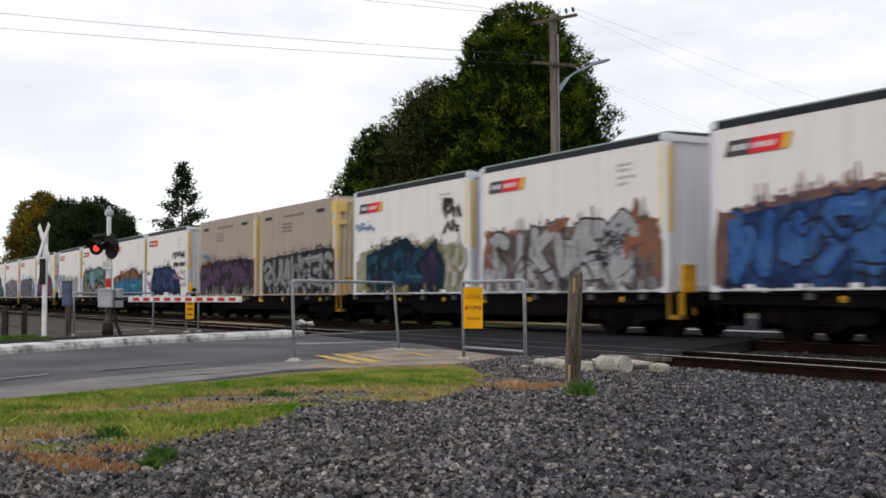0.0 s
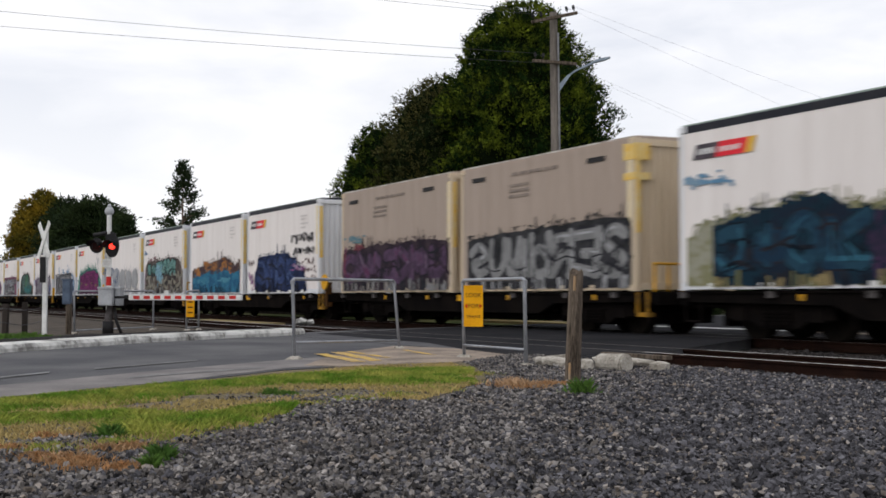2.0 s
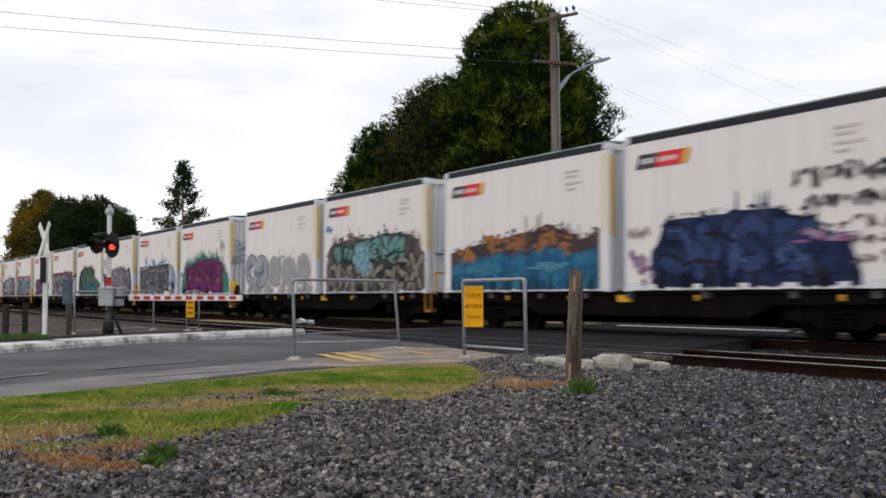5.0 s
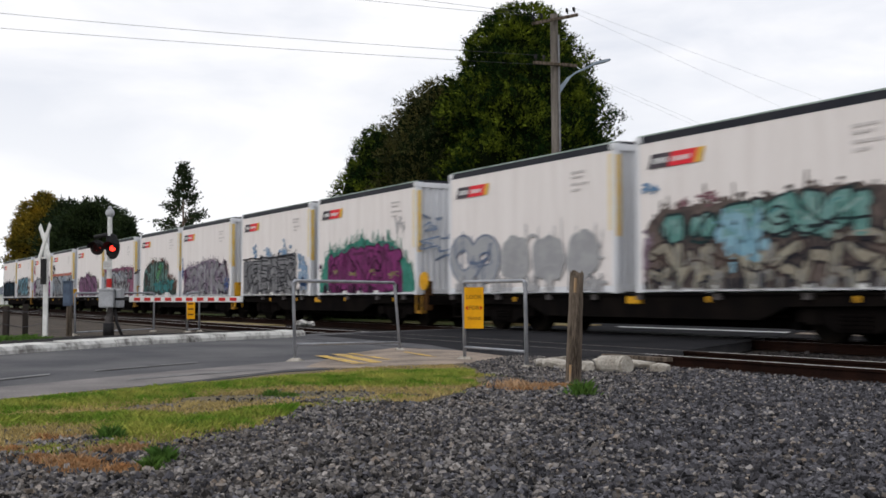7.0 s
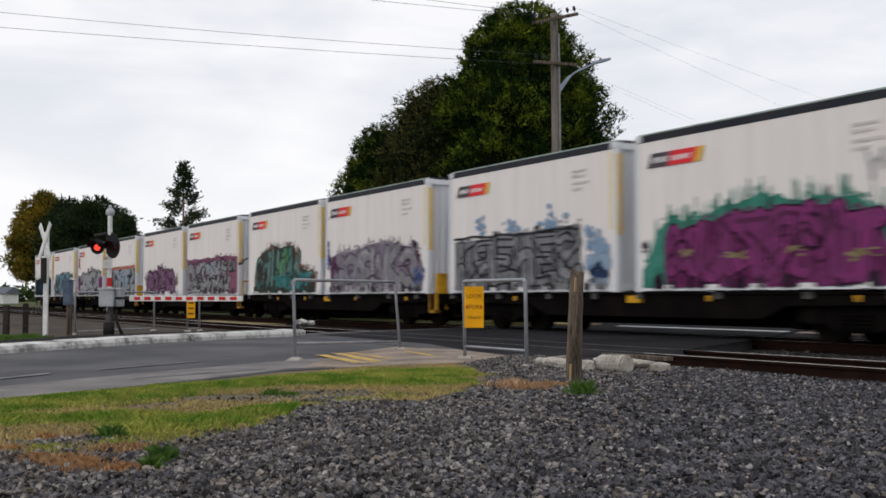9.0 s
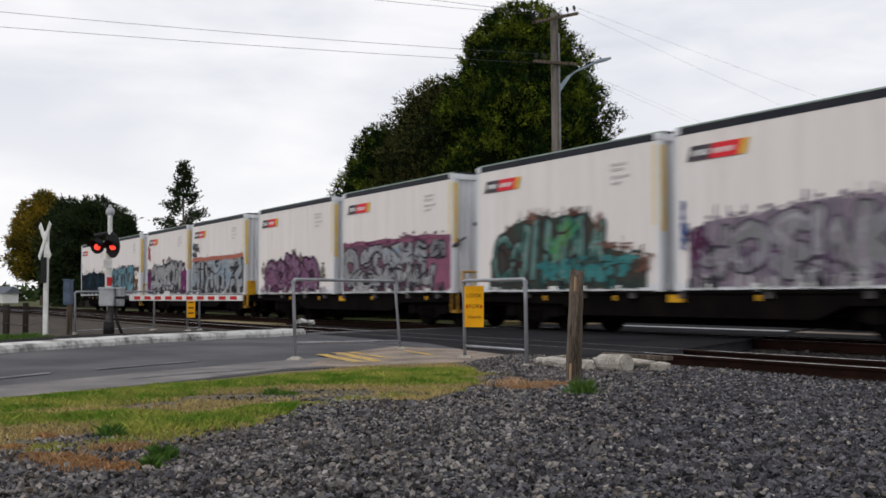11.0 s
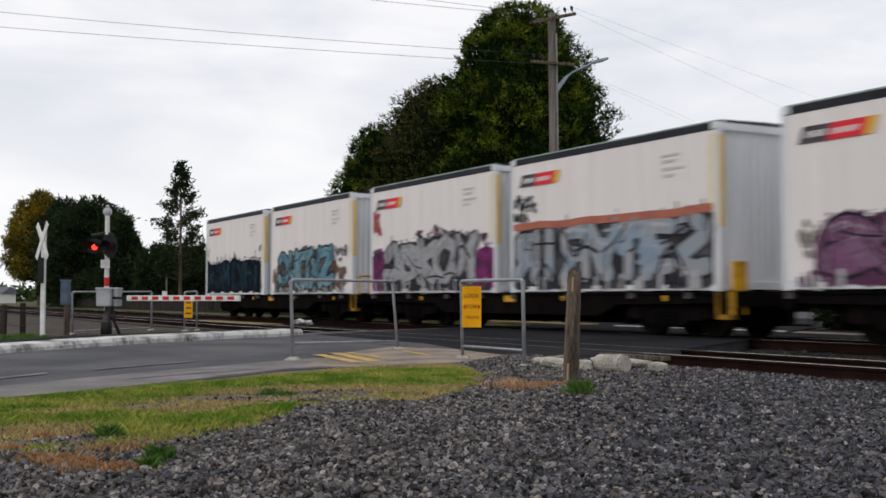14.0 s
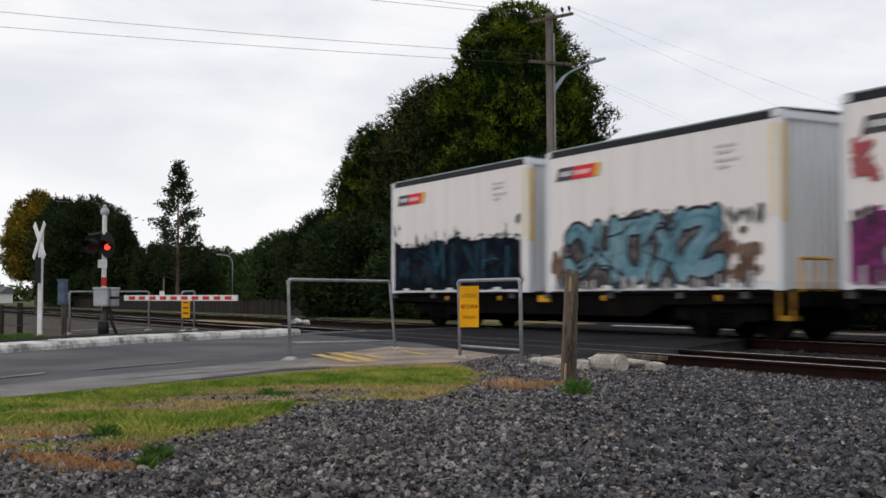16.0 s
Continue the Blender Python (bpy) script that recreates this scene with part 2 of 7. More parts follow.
sheet("road_shoulder", ((-6.65, -0.88, 0.00), (-8.47, 1.13, 0.00), (-9.38, 2.58, 0.00), (-10.57, 4.04, 0.00), (-11.01, 5.24, 0.00), (-11.98, 6.15, 0.00), (-12.27, 5.11, 0.00), (-11.85, 4.40, 0.00), (-10.93, 3.01, 0.00), (-9.62, 1.28, 0.00), (-7.71, -1.03, 0.00)), 0.001,
      M["shoulder"], "paler worn asphalt shoulder along the road", "road shoulder", 0.02)
sheet("edge_line", ((-9.31, 0.09, 0.00), (-11.14, 1.94, 0.00), (-10.94, 1.90, 0.00), (-9.10, 0.09, 0.00)), 0.004, M["worn_white"], "thin worn white edge line on the road", "road marking")
sheet("seal_joint", ((-11.46, 2.42, 0.00), (-12.41, 3.74, 0.00), (-12.25, 3.69, 0.00), (-11.28, 2.38, 0.00)), 0.004, M["worn_white"], "faint pale joint line in the asphalt", "road marking")
sheet("seal_joint", ((-10.02, 2.41, 0.00), (-10.82, 3.96, 0.00), (-10.69, 3.91, 0.00), (-9.88, 2.37, 0.00)), 0.005, M["worn_white"], "faint pale joint line in the asphalt", "road marking")
# reaches past the far track so the road in the train's shade looks dark
sheet("crossing_seal", ((-10.95, 7.2), (-11.3, 9.4), (-14.35, 14), (-18, 19), (-25.9, 30), (-32.9, 30), (-26.4, 19), (-23.75, 14), (-21.2, 9.6), (-20.4, 8.5), (-15.5, 8.3), (-13.4, 7.75)), -0.001,
      M["seal"], "darker asphalt over the crossing, deepened for shade under the train", "road")
sheet("path", ((-10.89, 4.41, 0.00), (-13.13, 5.78, 0.00), (-14.57, 7.29, 0.00), (-13.54, 7.65, 0.00), (-11.60, 7.38, 0.00), (-10.76, 6.37, 0.00), (-10.54, 5.68, 0.00), (-10.44, 4.84, 0.00)), 0.006,
      M["path"], "pale worn footpath apron beside the crossing", "footpath", 0.05)


def stripes():
    """Worn yellow lines painted on the footpath."""
    for a, b, w in (((-12.9, 5.43), (-11.1, 5.12), 0.16), ((-13.2, 5.77), (-11.2, 5.38), 0.17), ((-13.26, 5.98), (-11.7, 5.76), 0.10), ((-13.33, 6.79), (-12.0, 6.52), 0.10)):
        a, b = Vector((*a, 0)), Vector((*b, 0))
        side = Vector((a.y - b.y, b.x - a.x, 0)).normalized() * w / 2
        bm = bmesh.new()
        rim = []
        for k in range(9):
            p = a.lerp(b, k / 8)
            rim.append([bm.verts.new((q.x, q.y, 0.011)) for q in (p - side * random.uniform(0.7, 1.1), p + side * random.uniform(0.7, 1.1))])
        for p, q in zip(rim, rim[1:]):
            bm.faces.new((p[0], q[0], q[1], p[1]))
        tagged(part("painted_line", bm, M["worn_yellow"]), "worn yellow line painted on the footpath", "road marking", "footpath lines", "structure")


M["worn_yellow"] = mat("worn_yellow_paint", (0.58, 0.38, 0.09), (0.25, 0.20, 0.15), 0.8, scale=5, fine=40, low=0.45, high=0.62)
stripes()


def kerb():
    """White-painted kerb along the far side of the road, in cast lengths with open joints."""
    top = thing("kerb", "white-painted concrete kerb with worn dirty edges", "kerb", kind="structure")
    pts = [Vector(p) for p in ((-12.30, 0.02, 0.00), (-13.52, 0.94, 0.00), (-15.21, 2.03, 0.00), (-16.40, 3.23, 0.00), (-17.71, 4.61, 0.00), (-18.82, 6.16, 0.00), (-19.64, 7.67, 0.00), (-20.42, 8.28, 0.00))]
    for a, b in zip(pts, pts[1:]):
        run = b - a
        n = max(1, round(run.length / 1.2))
        side = Vector((run.y, -run.x, 0)).normalized()
        if side.x > 0:
            side = -side
        for i in range(n):
            p, q = a + run * (i / n), a + run * ((i + 1) / n - 0.012)
            bm = bmesh.new()
            lift = 0.10 + random.uniform(-0.006, 0.006)
            prof = ((0, -0.1), (0.01, lift - 0.05), (0.05, lift), (0.42, lift + 0.012), (0.46, -0.1))
            ends = [[bm.verts.new(c + side * u + Vector((0, 0, w))) for u, w in prof] for c in (p, q)]
            for k in range(len(prof) - 1):
                bm.faces.new((ends[0][k], ends[1][k], ends[1][k + 1], ends[0][k + 1]))
            for e in ends:
                bm.faces.new(e)
            bmesh.ops.recalc_face_normals(bm, faces=bm.faces[:])
            part("kerb_stone", bm, M["white_kerb"], top)


kerb()
sheet("far_path", ((-12.90, 0.02, 0.00), (-16.56, 2.21, 0.00), (-18.90, 4.92, 0.00), (-21.30, 8.14, 0.00), (-24.02, 9.18, 0.00), (-22.40, 6.17, 0.00), (-20.71, 3.89, 0.00), (-19.61, 2.62, 0.00), (-18.55, 0.91, 0.00)), 0.03,
      M["gravel_bed"], "dark gravelled strip behind the kerb", "footpath", 0.1)
M["yard"] = mat("trodden_yard", (0.085, 0.068, 0.052), (0.032, 0.028, 0.025), 0.95, scale=1.4, fine=22, bump=0.03)
sheet("rail_yard", ((-20.8, 8.3), (-19.5, 6.6), (-19.84, 5.46, 0.00), (-18.59, 3.49, 0.00), (-21.5, 2.2), (-30, 1.2), (-120, 1.2), (-120, 8.3)), -0.02,
      M["yard"], "brown gravelled ground beside the track", "gravel", 0.1)
sheet("dry_strip", ((-33, 11.3), (-33.5, 12.9), (-41, 12.8), (-40, 11.4)), -0.10, M["dry_ground"], "strip of dry yellow grass between the tracks", "grass strip", 0.1)
sheet("grass_strip", ((-29.6, 17.5), (-24.2, 17.3), (-24.6, 18.5), (-30.2, 18.6)), 0.02, M["dry_ground"], "strip of yellowish grass beyond the far track", "grass strip", 0.2)
sheet("far_shoulder", ((-17.3, 16.3), (3, 16.3), (3, 21.0), (-19.2, 21.0)), -0.035, M["gravel_bed"], "dark gravel beyond the far track", "gravel", 0.2)
sheet("far_footpath", ((-17.9, 18.0), (3, 18.0), (3, 18.9), (-18.4, 18.9)), -0.025, M["path"], "pale path beyond the far track", "footpath")
sheet("limit_line", ((-23.0, 17.7), (-17.2, 17.7), (-17.5, 18.15), (-23.3, 18.15)), 0.003, M["white"], "white limit line across the road beyond the crossing", "road marking")
sheet("verge", ((-5.16, -0.33, 0.00), (-5.16, 0.25, 0.00), (-5.36, 0.71, 0.00), (-5.62, 1.55, 0.00), (-6.76, 2.70, 0.00), (-7.08, 3.54, 0.00), (-8.32, 5.04, 0.00), (-10.50, 6.17, 0.00), (-10.55, 5.02, 0.00), (-10.16, 3.88, 0.00), (-9.08, 2.50, 0.00), (-8.23, 1.10, 0.00), (-6.86, -0.68, 0.00)),
      0.004, M["verge"], "grass verge with worn dry patches", "verge", 0.15)


M["dirt"] = mat("stony_dirt", (0.050, 0.044, 0.040), (0.105, 0.088, 0.074), 0.95, scale=1.3, fine=70, bump=0.02)


def ballast():
    """Gravel banks: the near heap up to the track, and the bed between and past the rails."""
    bm = bmesh.new()
    near = [(-60, 7.4), (-8.2, 7.0), (8, 7.9), (30, 8.0)]
    section = ((7.6, 0.0), (8.3, -0.16), (9.0, -0.17), (16.0, -0.17), (17.4, -0.24))
    prev = None
    for x in range(-150, 41, 5):
        row = [bm.verts.new((x, y + random.uniform(-0.05, 0.05), z)) for y, z in section]
        if prev:
            for k in range(len(row) - 1):
                bm.faces.new((prev[k], row[k], row[k + 1], prev[k + 1]))
        prev = row
    tagged(part("track_bed", bm, M["gravel_bed"]), "dark grey stone track bed under the rails", "track bed", kind="structure")
    sheet("gravel_ground", ((-9.3, 7.6), (-11.2, 7.6), (-11.72, 7.45, 0.00), (-10.77, 6.36, 0.00), (-7.91, 4.73, 0.00), (-6.96, 3.49, 0.00), (-6.69, 2.67, 0.00), (-5.58, 1.54, 0.00), (-5.32, 0.71, 0.00), (-5.08, 0.25, 0.00), (-5, -3), (12, -3), (16, 7.6)),
          0.0, M["dirt"], "grey crushed-stone ground beside the track", "gravel", 0.2)


ballast()


def rails():
    """Flat-bottomed rails, with a head painted bright, on timber sleepers."""
    prof = ((-0.065, -0.15), (0.065, -0.15), (0.065, -0.138), (0.012, -0.115), (0.012, -0.04), (0.034, -0.03), (0.034, -0.004), (0.028, 0.0),
            (-0.028, 0.0), (-0.034, -0.004), (-0.034, -0.03), (-0.012, -0.04), (-0.012, -0.115), (-0.065, -0.138))
    for name, pair in (("near", NEAR_RAILS), ("far", FAR_RAILS)):
        track = thing("railway_track", "rusty railway track on dark sleepers" if name == "near" else "railway track under the train", "railway track", kind="structure")
        for y in pair:
            bm = bmesh.new()
            edge = -11.5 if name == "near" else -14.2
            ends = [[bm.verts.new((x, y + u, w)) for u, w in prof] for x in (-260, -22, edge, 40)]
            n = len(prof)
            for m in range(3):
                for k in range(n):
                    f = bm.faces.new((ends[m][k], ends[m + 1][k], ends[m + 1][(k + 1) % n], ends[m][(k + 1) % n]))
                    f.material_index = (2 if m == 1 else 1) if k == 7 else 0
            bmesh.ops.recalc_face_normals(bm, faces=bm.faces[:])
            part("rail", bm, [M["rail"], M["rail_top"], M["rail_dull"]], track)
        me = finish("sleeper", boxes((-0.11, 0.11, -1.05, 1.05, -0.30, -0.152), bevel=0.012), M["sleeper"])
        mid = sum(pair) / 2
        for k in range(150):
            x = 12 - k * 0.68
            if (-21.8 < x < -11.5) if name == "near" else (-24.6 < x < -14.4):
                continue
            part("sleeper", me, None, track, at=pose(x, mid + random.uniform(-0.03, 0.03), random.uniform(-0.012, 0.0), 0, 0, random.uniform(-1, 1)))


rails()


# ---- the train ----
LENGTH, WIDE, TALL = 6.55, 2.44, 2.90
DECK = 0.815
PITCH = 14.95
REAR_AT, FRONT_AT = 3.3, 10.39
CENTRE = sum(FAR_RAILS) / 2
ROLL = (-148.984, 110.597, 2.402, 21.583, -12.327)
# slack in the couplings, wagon by wagon, and how each container sits on its wagon, fitted to the camera's view
SLACK = (0.04, 0.05, 0.25, 0.03, -0.25, 0.17, -0.19, 0.11, -0.05, -0.27)
SEAT = (-0.06, 0.06, -0.05, 0.04, -0.04, 0.05, 0.08, -0.09, -0.02, 0.01, -0.04, 0.03, 0.03, -0.04, 0.06, -0.06, 0.03, -0.03, 0.0, 0.0)


def tail_x(t):
    """Where the train's tail stands: it gathers speed from 25 to 29 km/h."""
    return sum(c * (t / 16) ** j for j, c in enumerate(ROLL))


H2 = LENGTH / 2
HW = WIDE / 2


def corrugated_end(bm, x, sign):
    """A fluted end wall across the container."""
    n = 13
    pts = []
    for i in range(n):
        y0 = -HW + 0.12 + (WIDE - 0.24) * i / n
        w = (WIDE - 0.24) / n
        pts += [(y0, 0.0), (y0 + w * 0.3, 0.0), (y0 + w * 0.45, -0.055), (y0 + w * 0.8, -0.055)]
    pts.append((HW - 0.12, 0.0))
    low = [bm.verts.new((x + sign * d, y, 0.16)) for y, d in pts]
    high = [bm.verts.new((x + sign * d, y, TALL - 0.12)) for y, d in pts]
    for i in range(len(pts) - 1):
        bm.faces.new((low[i], low[i + 1], high[i + 1], high[i]))


def side_sheet():
    """The long side: a sheet with shallow upright ribs, slightly slack between them."""
    bm = bmesh.new()
    n = 44
    for side in (-1, 1):
        cols = []
        for i in range(n + 1):
            x = -H2 + 0.10 + (LENGTH - 0.20) * i / n
            d = 0.012 * math.sin(i * 1.9) + (0.010 if i % 4 == 0 else 0)
            cols.append([bm.verts.new((x, side * (HW - 0.014 + 0.45 * d * (0.4 if z in (0.15, TALL - 0.12) else 1)), z)) for z in (0.15, 0.9, 1.8, TALL - 0.12)])
        for a, b in zip(cols, cols[1:]):
            for k in range(3):
                bm.faces.new((a[k], b[k], b[k + 1], a[k + 1]))
    bmesh.ops.recalc_face_normals(bm, faces=bm.faces[:])
    return bm


CM = {}


def container_meshes():
    for key, sheet_m, post_m in (("white", M["sheet"], M["end_sheet"]), ("tan", M["tan"], M["tan_post"])):
        CM[key, "side"] = finish("side_wall", side_sheet(), sheet_m)
        for which, sign in (("end", 1), ("end_back", -1)):
            bm = bmesh.new()
            corrugated_end(bm, sign * (H2 - 0.04), sign)
            CM[key, which] = finish("end_wall", bm, post_m)
        CM[key, "post"] = finish("corner_post", boxes((-0.05, 0.05, -0.06, 0.06, 0.12, TALL - 0.12), bevel=0.008), post_m)
        CM[key, "beam"] = finish("end_beam", boxes((-0.04, 0.04, -HW + 0.12, HW - 0.12, -0.065, 0.065), bevel=0.008), post_m)
        CM[key, "rail"] = finish("bottom_rail", boxes((-H2 + 0.1, H2 - 0.1, -0.03, 0.03, 0.02, 0.145), bevel=0.008), post_m)
        CM[key, "pocket"] = finish("fork_pocket", boxes((-0.15, 0.15, -0.012, 0.04, 0.035, 0.13), bevel=0.006), M["white"] if key == "white" else M["tan_post"])
        CM[key, "casting"] = finish("corner_casting", boxes((-0.09, 0.09, -0.085, 0.085, -0.06, 0.06), bevel=0.012), post_m)
        bm = bmesh.new()
        cols = []
        for x in (-H2 + 0.06, H2 - 0.06):
            cols.append([bm.verts.new((x, y, z)) for y, z in ((-HW + 0.01, TALL - 0.13), (-HW + 0.01, TALL + 0.0), (-HW + 0.12, TALL + 0.045), (0, TALL + 0.07),
                                                             (HW - 0.12, TALL + 0.045), (HW - 0.01, TALL), (HW - 0.01, TALL - 0.13))])
        for k in range(6):
            bm.faces.new((cols[0][k], cols[1][k], cols[1][k + 1], cols[0][k + 1]))
        for c in cols:
            bm.faces.new(c)
        bmesh.ops.recalc_face_normals(bm, faces=bm.faces[:])
        CM[key, "roof"] = finish("roof_cover", bm, M["roof_black"] if key == "white" else M["tan"])
        CM[key, "rim"] = finish("roof_rim", boxes((-H2 + 0.05, H2 - 0.05, -HW + 0.02, -HW + 0.06, TALL + 0.004, TALL + 0.035), bevel=0.006), M["rim"] if key == "white" else M["tan_rim"])
        CM[key, "stripe"] = finish("yellow_stripe", boxes((H2 - 0.23, H2 - 0.12, -HW - 0.004, -HW + 0.02, 1.22, TALL - 0.2)), M["stripe_pale"])
        CM[key, "stripe_end"] = finish("yellow_stripe", boxes((H2 - 0.02, H2 + 0.004, -HW + 0.01, -HW + 0.13, 1.1, TALL - 0.22)), M["stripe"])
    slant = lambda x0, x1, z0, z1, s: [(x0, z0), (x1, z0), (x1 + s, z1), (x0 + s, z1)]
    for name, mt, a in (("logo_black_field", "logo_black", (0.36, 0.92)), ("logo_red_field", "logo_red", (0.92, 1.62)), ("logo_yellow_tip", "logo_yellow", (1.62, 1.80))):
        bm = bmesh.new()
        plate(bm, slant(-H2 + a[0], -H2 + a[1], TALL - 0.62, TALL - 0.36, 0.10), -HW + 0.002 if 0 else -HW - 0.004)
        CM[name] = finish(name, bm, M[mt])
    bm = bmesh.new()
    for k in range(5):
        plate(bm, slant(-H2 + 0.50 + k * 0.085, -H2 + 0.55 + k * 0.085, TALL - 0.54, TALL - 0.44, 0.03), -HW - 0.008)
    for k in range(6):
        plate(bm, slant(-H2 + 1.02 + k * 0.085, -H2 + 1.07 + k * 0.085, TALL - 0.54, TALL - 0.45, 0.03), -HW - 0.008)
    CM["logo_mark"] = finish("logo_mark", bm, M["white"])
    rows = []
    for z, x0, x1 in ((TALL - 0.42, 1.80, 2.30), (TALL - 0.52, 1.80, 2.20), (TALL - 0.66, 1.80, 2.32), (TALL - 0.78, 1.80, 2.14)):
        x = x0
        while x < x1:
            rows.append((x, x + 0.06, -HW - 0.003, -HW, z - 0.05, z))
            x += 0.085
    CM["marking"] = finish("marking", boxes(*rows), M["grey_mark"])
    CM["vent_strip"] = finish("vent_strip", boxes(*[(-0.9 + 0.3 * k, -0.68 + 0.3 * k, -0.01, 0.01, -0.035, 0.035) for k in range(6)], bevel=0.004), M["tan_mark"])
    CM["tan_marking"] = finish("marking", boxes(*[(-0.4, 0.4, -HW - 0.003, -HW, z - 0.06, z) for z in (TALL - 0.52, TALL - 0.64, TALL - 0.76)]), M["tan_mark"])
    CM["vent"] = finish("vent_slot", boxes((-0.28, 0.28, -0.012, 0.012, -0.05, 0.05), bevel=0.006), M["black"])


M["tan_mark"] = mat("tan_marking", (0.20, 0.165, 0.145), (0.27, 0.22, 0.185), 0.8, scale=4)
M["tan_rim"] = mat("chipped_white_rim", (0.60, 0.57, 0.52), (0.26, 0.22, 0.18), 0.8, scale=2.5, fine=14)
M["lock"] = mat("worn_lock_steel", (0.11, 0.10, 0.10), (0.045, 0.04, 0.038), 0.7, scale=8)
M["dull_safety"] = mat("grimy_safety_yellow", (0.34, 0.17, 0.015), (0.06, 0.04, 0.02), 0.8, scale=3, fine=16)
M["stripe_pale"] = mat("pale_yellow_stripe", (0.74, 0.60, 0.34), (0.76, 0.68, 0.52), 0.7, scale=3, fine=14)
M["rim"] = mat("roof_rim_green", (0.36, 0.42, 0.38), (0.20, 0.26, 0.23), 0.7, scale=2)
M["worn_safety"] = mat("worn_safety_yellow", (0.66, 0.34, 0.02), (0.22, 0.12, 0.03), 0.7, scale=3, fine=16, low=0.45, high=0.68)
container_meshes()


def paint(a, b, name="spray_paint", low=0.45, high=0.57):
    a, b = ([0.67 * (0.82 * v + 0.18 * sum(c) / 3) for v in c] for c in (a, b))
    return mat(name, a, b, 0.75, scale=2.6, fine=9, low=low, high=high, spec=0.03)


def blob(cx, cz, w, h, rng, n=16, rag=0.12):
    pts = []
    for i in range(n):
        a = 2 * math.pi * i / n
        k = 1 + rng.uniform(-rag, rag)
        pts.append((cx + w / 2 * math.cos(a) * k, cz + h / 2 * math.sin(a) * k))
    return pts


SILL = 0.06


def ribbon(bm, pts, wide, y, steps=5, taper=0.0):
    """A sprayed line of even width with round ends, bent smoothly through pts (x, z)."""
    v = [Vector(p) for p in pts]
    line = []
    for i in range(len(v) - 1):
        p0, p1, p2, p3 = v[max(i - 1, 0)], v[i], v[i + 1], v[min(i + 2, len(v) - 1)]
        for k in range(steps if len(v) > 2 else 2):
            t = k / (steps if len(v) > 2 else 2)
            line.append(0.5 * (2 * p1 + (p2 - p0) * t + (2 * p0 - 5 * p1 + 4 * p2 - p3) * t * t + (3 * p1 - p0 - 3 * p2 + p3) * t ** 3))
    line.append(v[-1])
    sides = []
    for i, p in enumerate(line):
        d = line[min(i + 1, len(line) - 1)] - line[max(i - 1, 0)]
        d = d.normalized() if d.length > 1e-6 else Vector((1, 0))
        w = wide / 2 * (1 - taper * i / len(line))
        sides.append((p, d, Vector((-d.y, d.x)) * w, w))
    ring = lambda q: bm.verts.new((min(H2 - 0.06, max(-H2 + 0.06, q.x)), y, min(TALL - 0.16, max(SILL, q.y))))
    pairs = [(ring(p + n), ring(p - n)) for p, d, n, w in sides]
    for (a, b), (c, e) in zip(pairs, pairs[1:]):
        bm.faces.new((a, b, e, c))
    for (p, d, n, w), (a, b), sign in ((sides[0], pairs[0], -1), (sides[-1], pairs[-1], 1)):
        arc = [ring(p + d * sign * w * math.sin(q) + n * math.cos(q)) for q in (0.6, 1.2, 1.94, 2.54)]
        bm.faces.new([a] + arc + [b])


def skyline(knots):
    us, hs = [k[0] for k in knots], [k[1] for k in knots]
    return lambda u: float(np.interp(u, us, hs))


def at_u(u):
    return -H2 + LENGTH * u


def cloud(owner, seed, knots, colour, level=0, rag=0.05, spikes=0, label="sprayed background of the piece", foot=None):
    """A sprayed field under a ragged skyline of (share of the length, height), with flecks along its edge."""
    rng = random.Random(seed)
    top, y = skyline(knots), -HW - 0.006 - 0.002 * level
    u0, u1 = knots[0][0], knots[-1][0]
    bm = bmesh.new()
    n = max(12, int((u1 - u0) * 110))
    prev = None
    for k in range(n + 1):
        u = u0 + (u1 - u0) * k / n
        z = top(u) + rag * (noise.noise(Vector((u * 26, seed, 1))) + 0.7 * noise.noise(Vector((u * 75, seed, 5))))
        low = SILL + rng.uniform(0, 0.03) if foot is None else foot + rag * noise.noise(Vector((u * 30, seed, 9)))
        x = min(H2 - 0.06, max(-H2 + 0.06, at_u(u)))
        pair = (bm.verts.new((x, y, low)), bm.verts.new((x, y, max(low + 0.02, z))))
        if prev:
            bm.faces.new((prev[0], pair[0], pair[1], prev[1]))
        prev = pair
    for k in range(int(n * 0.8)):
        u = rng.uniform(u0, u1)
        s = rng.uniform(0.02, 0.09)
        plate(bm, blob(min(H2 - 0.2, max(-H2 + 0.2, at_u(u))), max(SILL + 0.1, top(u) + rng.uniform(-0.06, 0.10)), s * 1.3, s, rng, 8, 0.3), y - 0.0006 - 0.00002 * k, 0.0004)
    for k in range(spikes):
        u = rng.uniform(u0 + 0.02, u1 - 0.02)
        lift = rng.uniform(0.10, 0.34)
        ribbon(bm, [(at_u(u), top(u) - 0.15), (at_u(u) + rng.uniform(-0.05, 0.05), top(u) + lift)], rng.uniform(0.03, 0.08), y - 0.0012 - 0.00003 * k, taper=0.7)
    tagged(part("graffiti_halo", bm, paint(*colour), owner, label), kind="stuff")


